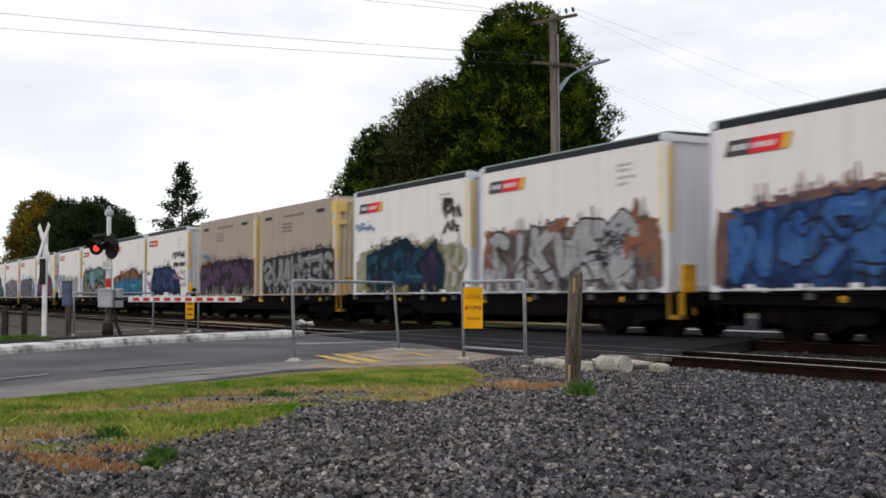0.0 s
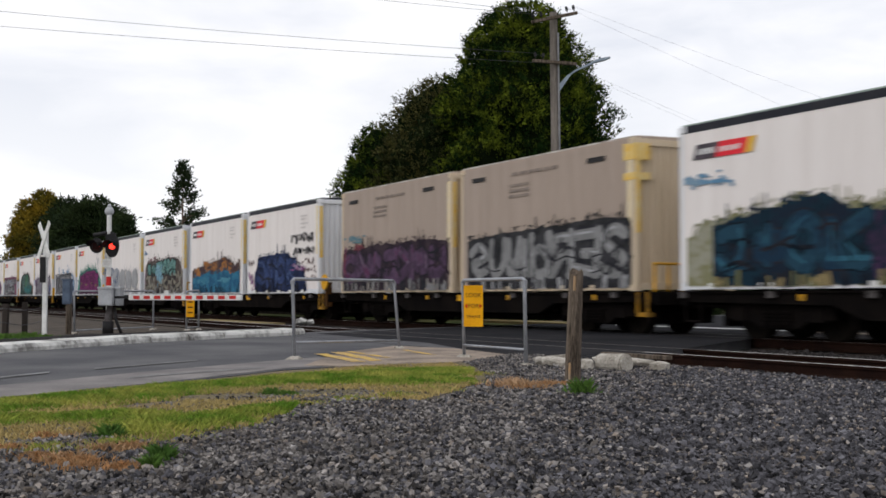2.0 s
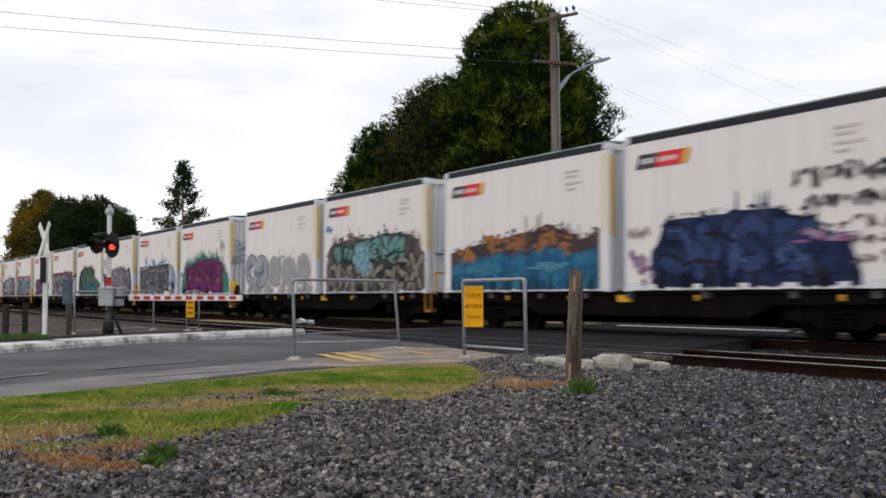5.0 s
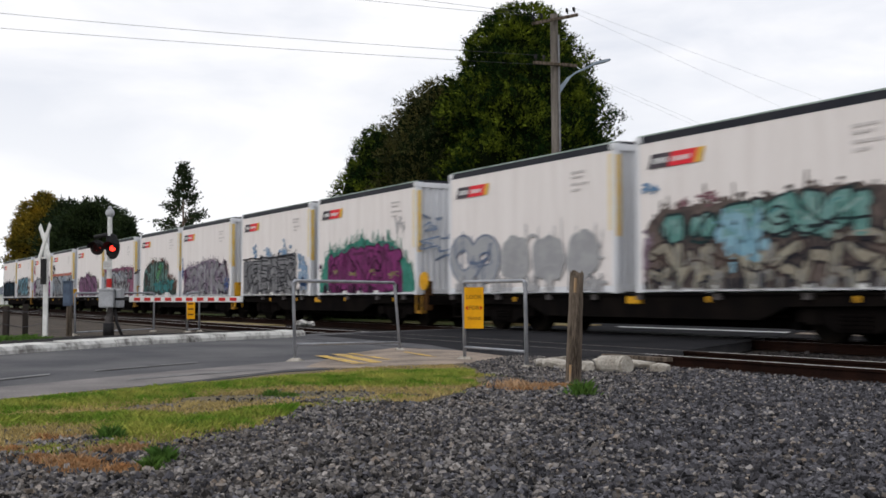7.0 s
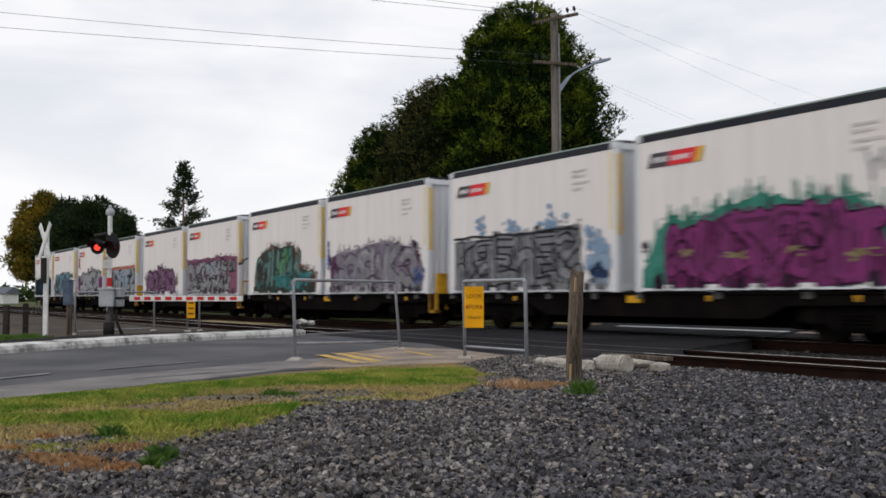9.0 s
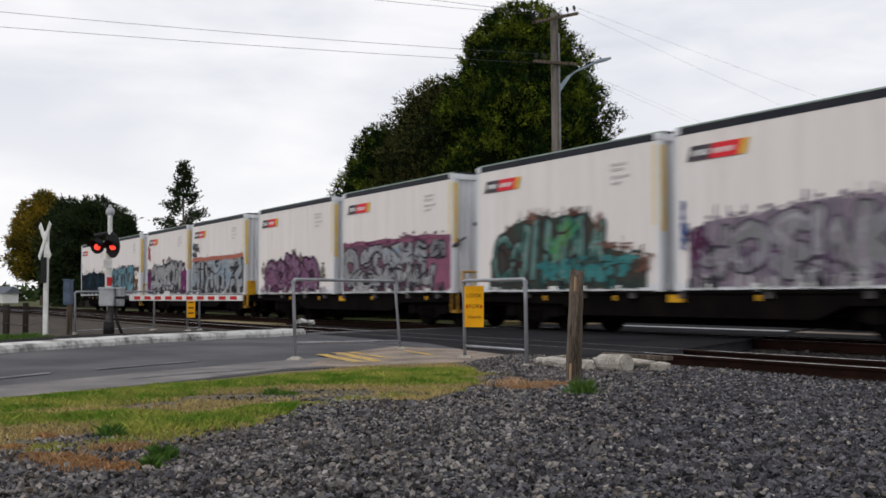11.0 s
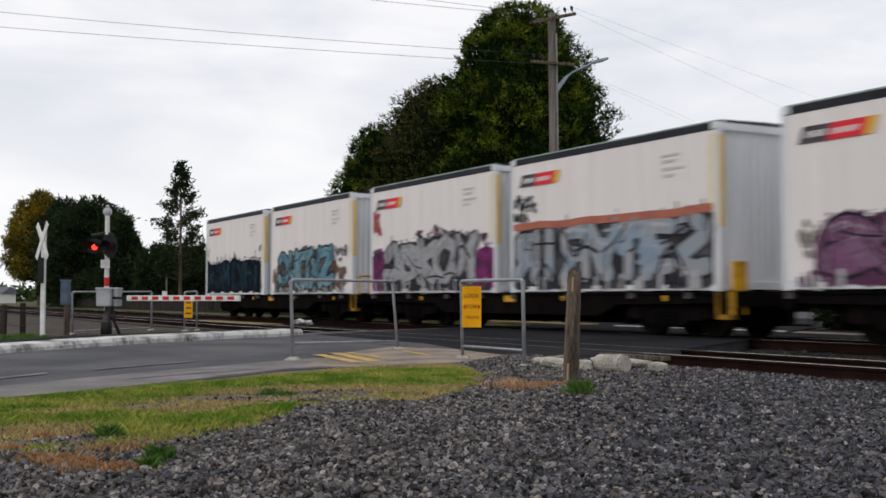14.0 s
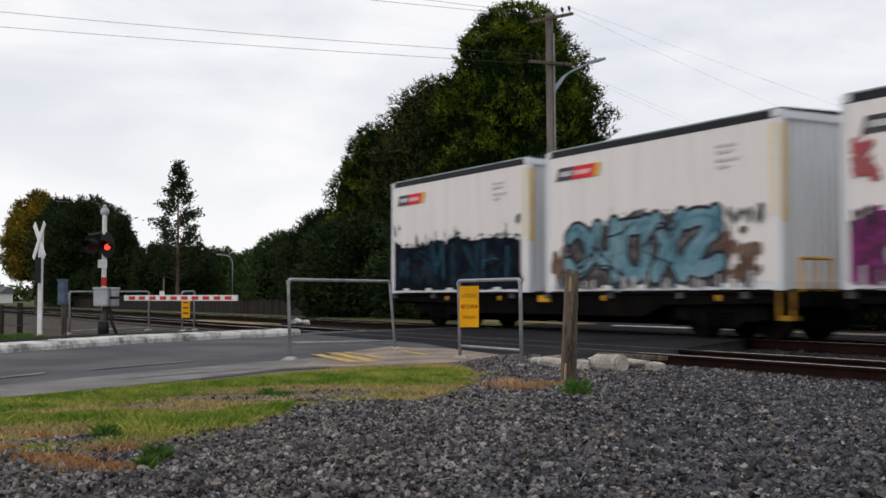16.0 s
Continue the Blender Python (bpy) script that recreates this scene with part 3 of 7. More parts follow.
# strokes of the sprayed shapes in a unit cell: hooks, gates, cups, crossings, combs and rings
FORMS = {
    "hook": (((0.88, 0.84), (0.5, 0.98), (0.14, 0.74), (0.12, 0.28), (0.46, 0.04), (0.88, 0.18)),),
    "gate": (((0.15, 1.0), (0.15, 0.0)), ((0.18, 0.45), (0.5, 0.66), (0.84, 0.48), (0.86, 0.0))),
    "cup": (((0.12, 1.0), (0.13, 0.3), (0.5, 0.03), (0.86, 0.3), (0.88, 1.0)),),
    "cross": (((0.10, 1.0), (0.90, 0.0)), ((0.88, 1.0), (0.10, 0.0))),
    "kick": (((0.15, 1.0), (0.13, 0.0)), ((0.88, 1.0), (0.28, 0.5), (0.94, 0.0))),
    "wave": (((0.90, 0.86), (0.5, 0.99), (0.14, 0.78), (0.48, 0.52), (0.86, 0.27), (0.5, 0.02), (0.08, 0.14)),),
    "peak": (((0.06, 0.0), (0.45, 1.0)), ((0.45, 1.0), (0.94, 0.0)), ((0.28, 0.34), (0.74, 0.34))),
    "flag": (((0.14, 0.0), (0.14, 1.0)), ((0.14, 0.95), (0.74, 0.95), (0.86, 0.72), (0.62, 0.50), (0.2, 0.48)), ((0.48, 0.46), (0.92, 0.0))),
    "comb": (((0.14, 0.0), (0.14, 1.0)), ((0.14, 0.96), (0.88, 0.90)), ((0.14, 0.5), (0.74, 0.5)), ((0.14, 0.05), (0.9, 0.06))),
    "post": (((0.5, 1.0), (0.46, 0.0)),),
    "ring": (((0.5, 0.98), (0.12, 0.72), (0.12, 0.28), (0.5, 0.03), (0.88, 0.28), (0.88, 0.72), (0.5, 0.97)),),
    "roof": (((0.05, 0.94), (0.95, 0.97)), ((0.5, 0.95), (0.46, 0.0))),
    "zig": (((0.08, 0.0), (0.14, 1.0)), ((0.14, 1.0), (0.5, 0.30)), ((0.5, 0.30), (0.88, 1.0)), ((0.88, 1.0), (0.92, 0.0))),
    "pad": (((0.5, 0.84), (0.46, 0.5), (0.5, 0.16)), ((0.28, 0.7), (0.30, 0.3)), ((0.74, 0.72), (0.72, 0.28))),
}


def letters(owner, seed, u0, u1, base, knots, forms, fill, line, fat=0.30, edge=0.05, shine=None, lean=0.05, level=0):
    """A row of fat outlined shapes that fill the space from base up to the skyline."""
    rng = random.Random(seed)
    top = skyline(knots)
    forms = forms.split()
    back, front, glint = bmesh.new(), bmesh.new(), bmesh.new()
    step = (u1 - u0) / len(forms)
    y = -HW - 0.012 - 0.008 * level
    for k, form in enumerate(forms):
        a = u0 + step * k - 0.02 * step
        b = a + step * rng.uniform(0.96, 1.10)
        foot = base + rng.uniform(-0.03, 0.06)
        tilt = lean + rng.uniform(-0.06, 0.06)
        w = fat * step * LENGTH * rng.uniform(0.88, 1.1)
        head = top((a + b) / 2) - w * 0.4
        foot += w * 0.4
        flip, turn_over = rng.random() < 0.45, rng.random() < 0.3
        spare = rng.choice([f for f in FORMS if f not in ("pad", "ring")])
        for i, bar in enumerate(FORMS[form] + (FORMS[spare][:1] if form not in ("pad", "ring") and rng.random() < 0.6 else ())):
            pts = []
            for p, q in bar:
                p, q = (1 - p if flip else p), (1 - q if turn_over else q)
                z = foot + (head - foot) * q
                pts.append((at_u(a + (b - a) * (0.02 + 0.96 * p)) + (z - 0.7) * tilt + rng.uniform(-0.06, 0.06), z + rng.uniform(-0.06, 0.06)))
            off = 0.00025 * ((k * 4 + i) % 12)
            ribbon(back, pts, w + 2 * edge, y - off)
            ribbon(front, pts, w, y - 0.0035 - off)
            if shine and rng.random() < 0.8:
                o = rng.choice((-1, 1)) * w * 0.22
                ribbon(glint, [(p + o, q + 0.03) for p, q in pts[:max(2, len(pts) // 2 + 1)]], w * rng.uniform(0.12, 0.3), y - 0.007 - off)
    for k in range(int(len(forms) * 1.6)):
        u, h = rng.uniform(u0, u1 - step * 0.5), rng.uniform(0.05, 0.75)
        pts = []
        for m in range(3):
            q = min(0.95, max(0.02, h + rng.uniform(-0.3, 0.3)))
            pts.append((at_u(u + step * 0.42 * m), base + (top(u) - base) * q))
        ribbon(back, pts, rng.uniform(0.03, 0.075), y - 0.0115 - 0.00004 * k)
    # thin upright lines imitate the dark lines of the side's ribs in paint
    for k in range(int((u1 - u0) * 46)):
        u = rng.uniform(u0, u1)
        z = base + (top(u) - base) * rng.uniform(0.0, 0.85)
        ribbon(back, [(at_u(u), z), (at_u(u) + rng.uniform(-0.03, 0.03), z + rng.uniform(0.12, 0.5) * (top(u) - base))], rng.uniform(0.015, 0.05), y - 0.0085 - 0.00003 * k)
    tagged(part("graffiti_outline", back, paint(*line), owner, "dark sprayed outline, with lines imitating the side's ribs"), kind="stuff")
    tagged(part("graffiti_fill", front, paint(*fill), owner, "fat sprayed shapes"), kind="stuff")
    if shine:
        tagged(part("graffiti_detail", glint, paint(*shine), owner, "thin sprayed inner lines"), kind="stuff")
    else:
        glint.free()


def smears(owner, seed, spots, colour, level=3, label="loose sprayed patch"):
    """Soft patches of colour, each a knot of flecks: (share of the length, height, width, height of patch)."""
    rng = random.Random(seed)
    bm = bmesh.new()
    y = -HW - 0.007 - 0.004 * level
    k = 0
    for u, z, w, h in spots:
        for _ in range(22):
            x, q = at_u(u) + rng.gauss(0, 0.28) * w, z + rng.gauss(0, 0.28) * h
            plate(bm, blob(min(H2 - 0.25, max(-H2 + 0.25, x)), max(SILL + h * 0.3, q), w * rng.uniform(0.10, 0.38), h * rng.uniform(0.12, 0.5), rng, 10, 0.25), y - 0.00004 * k, 0.00002)
            k += 1
    tagged(part("sprayed_patch", bm, paint(*colour), owner, label), kind="stuff")


def drips(owner, seed, u0, u1, colours, high=0.26, count=26):
    """Short uneven bars of paint that also stand for the light and dark ribs along the foot of a piece."""
    rng = random.Random(seed)
    for c in colours:
        bm = bmesh.new()
        for k in range(count):
            x = at_u(rng.uniform(u0, u1))
            ribbon(bm, [(x, SILL), (x + rng.uniform(-0.02, 0.02), SILL + high * rng.uniform(0.3, 1))], rng.uniform(0.05, 0.13), -HW - 0.0245 - 0.00004 * k - 0.003 * colours.index(c))
        tagged(part("paint_streaking", bm, paint(*c), owner, "short bars of paint along the foot"), kind="stuff")


def scrawl(owner, seed, x, z, w, h, colour, n=3, wide=0.05):
    """A loose sprayed tag that cannot be read."""
    rng = random.Random(seed)
    bm = bmesh.new()
    for k in range(n):
        pts = [(-H2 + x + w * (k + 0.15 + 0.7 * rng.random()) / n, z + h * rng.random()) for _ in range(5)]
        ribbon(bm, pts, wide * rng.uniform(0.8, 1.2), -HW - 0.010 - 0.0004 * k, 4)
    tagged(part("sprayed_tag", bm, paint(*colour), owner, "loose sprayed tag"), kind="stuff")


def container(kind, label):
    top = thing("freight_container", label, "shipping container", group="containers on the train")
    part("side_wall", CM[kind, "side"], None, top)
    part("end_wall", CM[kind, "end"], None, top, "fluted pale grey end wall")
    part("end_wall", CM[kind, "end_back"], None, top, "fluted pale grey end wall")
    for x in (-H2 + 0.05, H2 - 0.05):
        for y in (-HW + 0.06, HW - 0.06):
            part("corner_post", CM[kind, "post"], None, top, at=pose(x, y, 0))
        for z in (0.095, TALL - 0.075):
            part("end_beam", CM[kind, "beam"], None, top, at=pose(x * 0.998, 0, z))
    for y in (-HW + 0.034, HW - 0.034):
        part("bottom_rail", CM[kind, "rail"], None, top, at=pose(0, y, 0))
    for x in (-2.4, -1.2, -0.15, 0.9, 2.0):
        part("fork_pocket", CM[kind, "pocket"], None, top, "worn white patch on the bottom rail", at=pose(x, -HW, 0))
    part("roof_cover", CM[kind, "roof"], None, top, "black roof cover" if kind == "white" else "tan roof")
    part("roof_rim", CM[kind, "rim"], None, top, "thin pale rim along the roof")
    part("yellow_stripe", CM[kind, "stripe"], None, top, "faded yellow upright stripe")
    part("yellow_stripe", CM[kind, "stripe_end"], None, top, "faded yellow upright stripe")
    for x in (-H2 + 0.09, H2 - 0.09):
        for y in (-HW + 0.08, HW - 0.08):
            for z in (0.06, TALL - 0.06):
                part("corner_casting", CM[kind, "casting"], None, top, at=pose(x, y - (0.006 if y < 0 else -0.006), z))
    if kind == "white":
        for name in ("logo_black_field", "logo_red_field", "logo_yellow_tip", "logo_mark"):
            tagged(part(name, CM[name], None, top), kind="stuff" if name == "logo_mark" else "")
    else:
        for x in (-2.45, 2.05):
            part("vent_slot", CM["vent"], None, top, "dark vent slot", at=pose(x, -HW + 0.002, TALL - 0.30))
        part("vent_strip", CM["vent_strip"], None, top, "long faint row of vents", at=pose(-0.1, -HW + 0.002, TALL - 0.30))
    marks = part("marking", CM["marking"] if kind == "white" else CM["tan_marking"], None, top, "small grey lettering, unreadable", at=pose(0 if kind == "white" else -0.75, 0, 0))
    tagged(marks, kind="stuff")
    return top


GREY, DGREY, SILVER = (0.30, 0.30, 0.31), (0.07, 0.07, 0.08), (0.52, 0.52, 0.54)
INK, NAVY, TEAL, SKY = (0.035, 0.035, 0.045), (0.02, 0.035, 0.07), (0.05, 0.31, 0.33), (0.20, 0.46, 0.58)
PLUM, PURPLE, LILAC, PINK = (0.16, 0.03, 0.11), (0.36, 0.02, 0.24), (0.40, 0.30, 0.40), (0.55, 0.20, 0.32)
GREEN, BLUE, OCHRE = (0.03, 0.34, 0.21), (0.015, 0.13, 0.50), (0.40, 0.30, 0.12)
PALE = (0.62, 0.60, 0.60)

# from the tail of the train to its head: kind and description
LOADS = [
    ("white", "white container with dark blue graffiti, at the train's tail"),
    ("white", "white container with pale blue outlined shapes"),
    ("white", "white container with silver graffiti on magenta"),
    ("white", "white container with long silver graffiti under an orange line"),
    ("white", "white container with rounded purple graffiti"),
    ("white", "white container with a long grey and pink mural band"),
    ("white", "white container with green and teal graffiti"),
    ("white", "white container with lilac and grey graffiti"),
    ("white", "white container with grey graffiti and blue splashes"),
    ("white", "white container with purple graffiti in a green cloud"),
    ("white", "white container with faint silver rounded graffiti"),
    ("white", "white container with teal and brown graffiti"),
    ("white", "white container with blue and orange graffiti"),
    ("white", "white container with navy graffiti and black tags"),
    ("tan", "tan container with purple graffiti along its lower half"),
    ("tan", "tan container with black and silver graffiti"),
    ("white", "white container with blue and olive graffiti"),
    ("white", "white container with silver graffiti and rust red smears"),
    ("white", "white container with bright blue graffiti"),
    ("white", "white container with dark graffiti"),
]


def top_line(owner, z, x0, x1, wide, colour, seed):
    """A broad sprayed line along the top of a piece."""
    rng = random.Random(seed)
    bm = bmesh.new()
    n = 12
    pts = [(at_u(x0 + (x1 - x0) * k / n), z + rng.uniform(-0.03, 0.03)) for k in range(n + 1)]
    ribbon(bm, pts, wide, -HW - 0.0225, 3)
    tagged(part("sprayed_line", bm, paint(*colour), owner, "broad sprayed line above the piece"), kind="stuff")


def spray_tail_half(c):
    """The pieces on the ten containers nearest the tail."""
    ob = c[0]
    sky = ((0.03, 1.36), (0.12, 1.16), (0.3, 1.20), (0.36, 1.32), (0.45, 1.24), (0.53, 1.36), (0.62, 1.22), (0.8, 1.26), (0.95, 1.16))
    cloud(ob, 1, sky, ((0.006, 0.010, 0.018), (0.010, 0.022, 0.036)), 0, 0.09, 10)
    letters(ob, 2, 0.06, 0.94, 0.2, [(u, h - 0.10) for u, h in sky], "pad hook zig post kick gate post", ((0.010, 0.028, 0.045), (0.012, 0.05, 0.085)), ((0.006, 0.009, 0.016), INK), 0.26, 0.03, ((0.03, 0.16, 0.25), (0.015, 0.08, 0.13)))
    scrawl(ob, 3, 0.15, 1.45, 0.4, 0.4, (DGREY, GREY), 2)
    scrawl(ob, 4, 6.0, 1.5, 0.25, 0.25, (DGREY, GREY), 1)
    ob = c[1]
    sky = ((0.10, 1.2), (0.16, 1.36), (0.45, 1.36), (0.62, 1.44), (0.74, 1.42), (0.78, 1.15))
    cloud(ob, 5, ((0.08, 0.9), (0.14, 1.25), (0.36, 1.30), (0.45, 1.55), (0.55, 1.36), (0.75, 1.42), (0.80, 0.9), (0.82, 0.5)), ((0.10, 0.085, 0.08), (0.26, 0.25, 0.25)), 0, 0.06)
    letters(ob, 6, 0.10, 0.79, 0.22, sky, "hook gate cup cross wave", ((0.15, 0.36, 0.45), (0.24, 0.45, 0.53)), (INK, (0.05, 0.05, 0.07)), 0.32, 0.06, ((0.08, 0.26, 0.36), (0.15, 0.36, 0.45)))
    smears(ob, 7, ((0.05, 0.45, 0.5, 0.7), (0.85, 0.6, 0.8, 0.7), (0.88, 0.35, 0.5, 0.4)), ((0.16, 0.09, 0.06), (0.28, 0.17, 0.12)), 0, "brown sprayed patch")
    drips(ob, 8, 0.05, 0.93, (((0.05, 0.13, 0.19), DGREY), (PALE, SILVER)), 0.24, 18)
    scrawl(ob, 9, 5.35, 1.1, 0.85, 0.35, (INK, DGREY), 4, 0.06)
    ob = c[2]
    sky = ((0.10, 1.0), (0.20, 1.30), (0.36, 1.28), (0.55, 1.36), (0.65, 1.42), (0.82, 1.34), (0.88, 1.1))
    cloud(ob, 10, ((0.02, 1.0), (0.08, 1.12), (0.20, 1.22)), (PURPLE, PLUM), 0, 0.07)
    cloud(ob, 11, ((0.78, 1.05), (0.86, 0.95), (0.93, 1.08), (0.985, 1.02)), (PURPLE, PLUM), 0, 0.05)
    cloud(ob, 12, ((0.13, 0.7), (0.20, 1.30), (0.36, 1.30), (0.56, 1.42), (0.68, 1.46), (0.82, 1.36), (0.86, 0.6)), ((0.05, 0.045, 0.05), (0.12, 0.10, 0.12)), 1, 0.06)
    letters(ob, 13, 0.13, 0.86, 0.24, sky, "hook wave kick ring cross", ((0.42, 0.42, 0.44), (0.52, 0.52, 0.54)), (INK, DGREY), 0.36, 0.05, ((0.60, 0.60, 0.62), SILVER), 0.10)
    drips(ob, 14, 0.04, 0.96, ((PALE, SILVER), (DGREY, INK)), 0.28, 22)
    smears(ob, 15, ((0.06, 1.98, 0.5, 0.42), (0.09, 1.72, 0.25, 0.3), (0.05, 1.86, 0.35, 0.3)), ((0.66, 0.09, 0.11), (0.56, 0.13, 0.14)), 1, "red sprayed splash")
    smears(ob, 16, ((0.44, 1.52, 0.35, 0.16), (0.57, 1.56, 0.3, 0.2)), (PLUM, (0.3, 0.12, 0.2)), 1)
    scrawl(ob, 17, 0.12, 0.85, 0.5, 0.4, (DGREY, INK), 3)
    scrawl(ob, 18, 5.7, 1.15, 0.5, 0.25, (PLUM, INK), 3)
    ob = c[3]
    sky = ((0.02, 1.2), (0.15, 1.30), (0.5, 1.34), (0.75, 1.40), (0.98, 1.36))
    cloud(ob, 19, sky, ((0.05, 0.05, 0.06), (0.14, 0.14, 0.15)), 0, 0.04)
    letters(ob, 20, 0.03, 0.97, 0.22, sky, "flag post flag peak roof comb wave", ((0.44, 0.45, 0.47), (0.38, 0.46, 0.54)), (INK, DGREY), 0.36, 0.05, (PALE, (0.45, 0.55, 0.65)), 0.06)
    smears(ob, 21, ((0.62, 1.0, 0.9, 0.5), (0.72, 0.7, 0.7, 0.5)), ((0.30, 0.42, 0.56), (0.42, 0.50, 0.58)), 4, "pale blue sprayed shading")
    drips(ob, 22, 0.03, 0.97, ((PALE, SILVER), (DGREY, INK)), 0.30, 26)
    top_line(ob, 1.42, 0.03, 0.97, 0.15, ((0.70, 0.20, 0.11), (0.58, 0.17, 0.12)), 61)
    for k, (z, w) in enumerate(((1.98, 0.8), (1.78, 0.9), (1.58, 0.6))):
        scrawl(ob, 23 + k, 0.12, z - 0.06, w, 0.2, (DGREY, INK), 4, 0.07)
    ob = c[4]
    sky = ((0.12, 1.02), (0.22, 1.10), (0.38, 1.12), (0.49, 1.30), (0.58, 1.08), (0.67, 1.20), (0.78, 1.02), (0.82, 0.7))
    cloud(ob, 26, ((0.10, 0.7), (0.13, 1.06), (0.38, 1.10), (0.47, 1.34), (0.56, 1.18), (0.68, 1.20), (0.79, 1.0), (0.83, 0.6)), ((0.17, 0.05, 0.13), (0.24, 0.10, 0.20)), 0, 0.07)
    letters(ob, 27, 0.13, 0.82, 0.2, sky, "hook ring kick zig ring", ((0.27, 0.095, 0.22), (0.34, 0.17, 0.30)), (INK, (0.06, 0.025, 0.05)), 0.32, 0.065, ((0.46, 0.32, 0.43), PLUM))
    smears(ob, 28, ((0.07, 0.75, 0.35, 0.4), (0.86, 0.66, 0.45, 0.35), (0.50, 1.38, 0.3, 0.12), (0.60, 1.15, 0.25, 0.25)), ((0.20, 0.17, 0.12), (0.32, 0.29, 0.25)), 0, "dull brown sprayed patch")
    drips(ob, 29, 0.05, 0.9, ((PALE, SILVER), ((0.18, 0.05, 0.13), PLUM)), 0.22, 18)
    ob = c[5]
    sky = ((0.01, 1.40), (0.3, 1.38), (0.55, 1.42), (0.63, 1.54), (0.72, 1.46), (0.98, 1.42))
    cloud(ob, 30, sky, ((0.20, 0.09, 0.13), (0.30, 0.12, 0.19)), 0, 0.03)
    cloud(ob, 31, ((0.80, 1.36), (0.9, 1.36), (0.985, 1.36)), ((0.44, 0.13, 0.24), (0.36, 0.12, 0.20)), 1, 0.02)
    letters(ob, 32, 0.02, 0.17, 0.2, ((0, 1.32), (1, 1.32)), "ring", ((0.34, 0.34, 0.36), (0.42, 0.42, 0.44)), (INK, DGREY), 0.34, 0.05, (INK, DGREY))
    letters(ob, 33, 0.19, 0.80, 0.68, ((0, 1.24), (0.55, 1.30), (0.8, 1.44)), "pad roof pad comb pad pad", ((0.40, 0.40, 0.43), (0.50, 0.50, 0.53)), (INK, DGREY), 0.38, 0.05, (SILVER, (0.35, 0.45, 0.60)))
    letters(ob, 34, 0.19, 0.86, 0.18, ((0, 0.72), (0.7, 0.70), (1, 0.8)), "peak kick zig gate zig peak cup", ((0.42, 0.42, 0.44), (0.34, 0.33, 0.35)), (INK, DGREY), 0.30, 0.04, (PALE, SILVER), 0.15, 1)
    letters(ob, 35, 0.83, 0.96, 0.85, ((0, 1.34), (1, 1.34)), "ring pad", (GREY, (0.36, 0.36, 0.38)), (INK, DGREY), 0.30, 0.04, (DGREY, INK))
    top_line(ob, 1.40, 0.02, 0.98, 0.11, ((0.40, 0.13, 0.22), PLUM), 62)
    drips(ob, 36, 0.02, 0.98, ((PALE, SILVER), (INK, DGREY)), 0.2, 24)
    ob = c[6]
    sky = ((0.10, 0.7), (0.16, 1.30), (0.24, 1.48), (0.38, 1.66), (0.48, 1.55), (0.60, 1.62), (0.68, 1.50), (0.73, 1.0), (0.80, 0.80), (0.94, 0.62))
    cloud(ob, 37, sky, ((0.10, 0.075, 0.06), (0.06, 0.10, 0.085)), 0, 0.07, 8)
    letters(ob, 38, 0.12, 0.74, 0.22, [(u, h - 0.05) for u, h in sky], "hook gate post zig kick gate", ((0.05, 0.19, 0.16), (0.16, 0.33, 0.29)), (INK, (0.08, 0.05, 0.05)), 0.26, 0.04, ((0.44, 0.54, 0.52), (0.20, 0.44, 0.40)), 0.12)
    smears(ob, 39, ((0.55, 1.2, 0.7, 0.5), (0.50, 0.9, 0.5, 0.6)), ((0.05, 0.34, 0.17), (0.12, 0.38, 0.10)), 3, "bright green sprayed patch")
    smears(ob, 40, ((0.60, 0.45, 1.2, 0.45), (0.75, 0.4, 1.1, 0.4), (0.85, 0.62, 0.7, 0.16), (0.45, 0.5, 0.7, 0.4)), ((0.03, 0.25, 0.26), (0.06, 0.33, 0.33)), 4, "teal sprayed patch")
    smears(ob, 41, ((0.35, 1.62, 0.4, 0.2), (0.59, 1.62, 0.35, 0.14), (0.72, 1.3, 0.2, 0.45), (0.80, 0.9, 0.7, 0.14), (0.93, 0.55, 0.5, 0.35)), ((0.20, 0.08, 0.06), (0.30, 0.16, 0.12)), 4, "brown sprayed patch")
    drips(ob, 42, 0.08, 0.9, (((0.03, 0.10, 0.09), INK),), 0.25, 22)
    ob = c[7]
    sky = ((0.06, 0.9), (0.12, 1.18), (0.30, 1.26), (0.5, 1.38), (0.7, 1.40), (0.85, 1.2), (0.95, 0.8))
    cloud(ob, 43, sky, ((0.36, 0.27, 0.36), (0.24, 0.21, 0.27)), 0, 0.10, 14)
    letters(ob, 44, 0.08, 0.90, 0.2, [(u, h - 0.08) for u, h in sky], "gate ring post zig kick hook", (GREY, (0.36, 0.34, 0.39)), (DGREY, (0.17, 0.10, 0.19)), 0.28, 0.04, (LILAC, SILVER))
    smears(ob, 45, ((0.02, 1.5, 0.3, 0.2), (0.03, 1.2, 0.35, 0.25), (0.02, 0.9, 0.35, 0.25), (0.93, 0.4, 0.5, 0.4)), ((0.03, 0.10, 0.36), (0.10, 0.18, 0.42)), 3, "blue sprayed spots")
    smears(ob, 46, ((0.88, 1.0, 0.8, 0.5), (0.10, 0.7, 0.5, 0.6)), ((0.07, 0.05, 0.08), PLUM), 2)
    drips(ob, 47, 0.05, 0.95, ((PALE, SILVER), (DGREY, INK)), 0.22, 20)
    ob = c[8]
    sky = ((0.04, 1.22), (0.30, 1.24), (0.33, 1.32), (0.60, 1.32), (0.63, 1.38), (0.82, 1.38))
    cloud(ob, 48, sky, ((0.22, 0.22, 0.24), (0.30, 0.30, 0.32)), 0, 0.02)
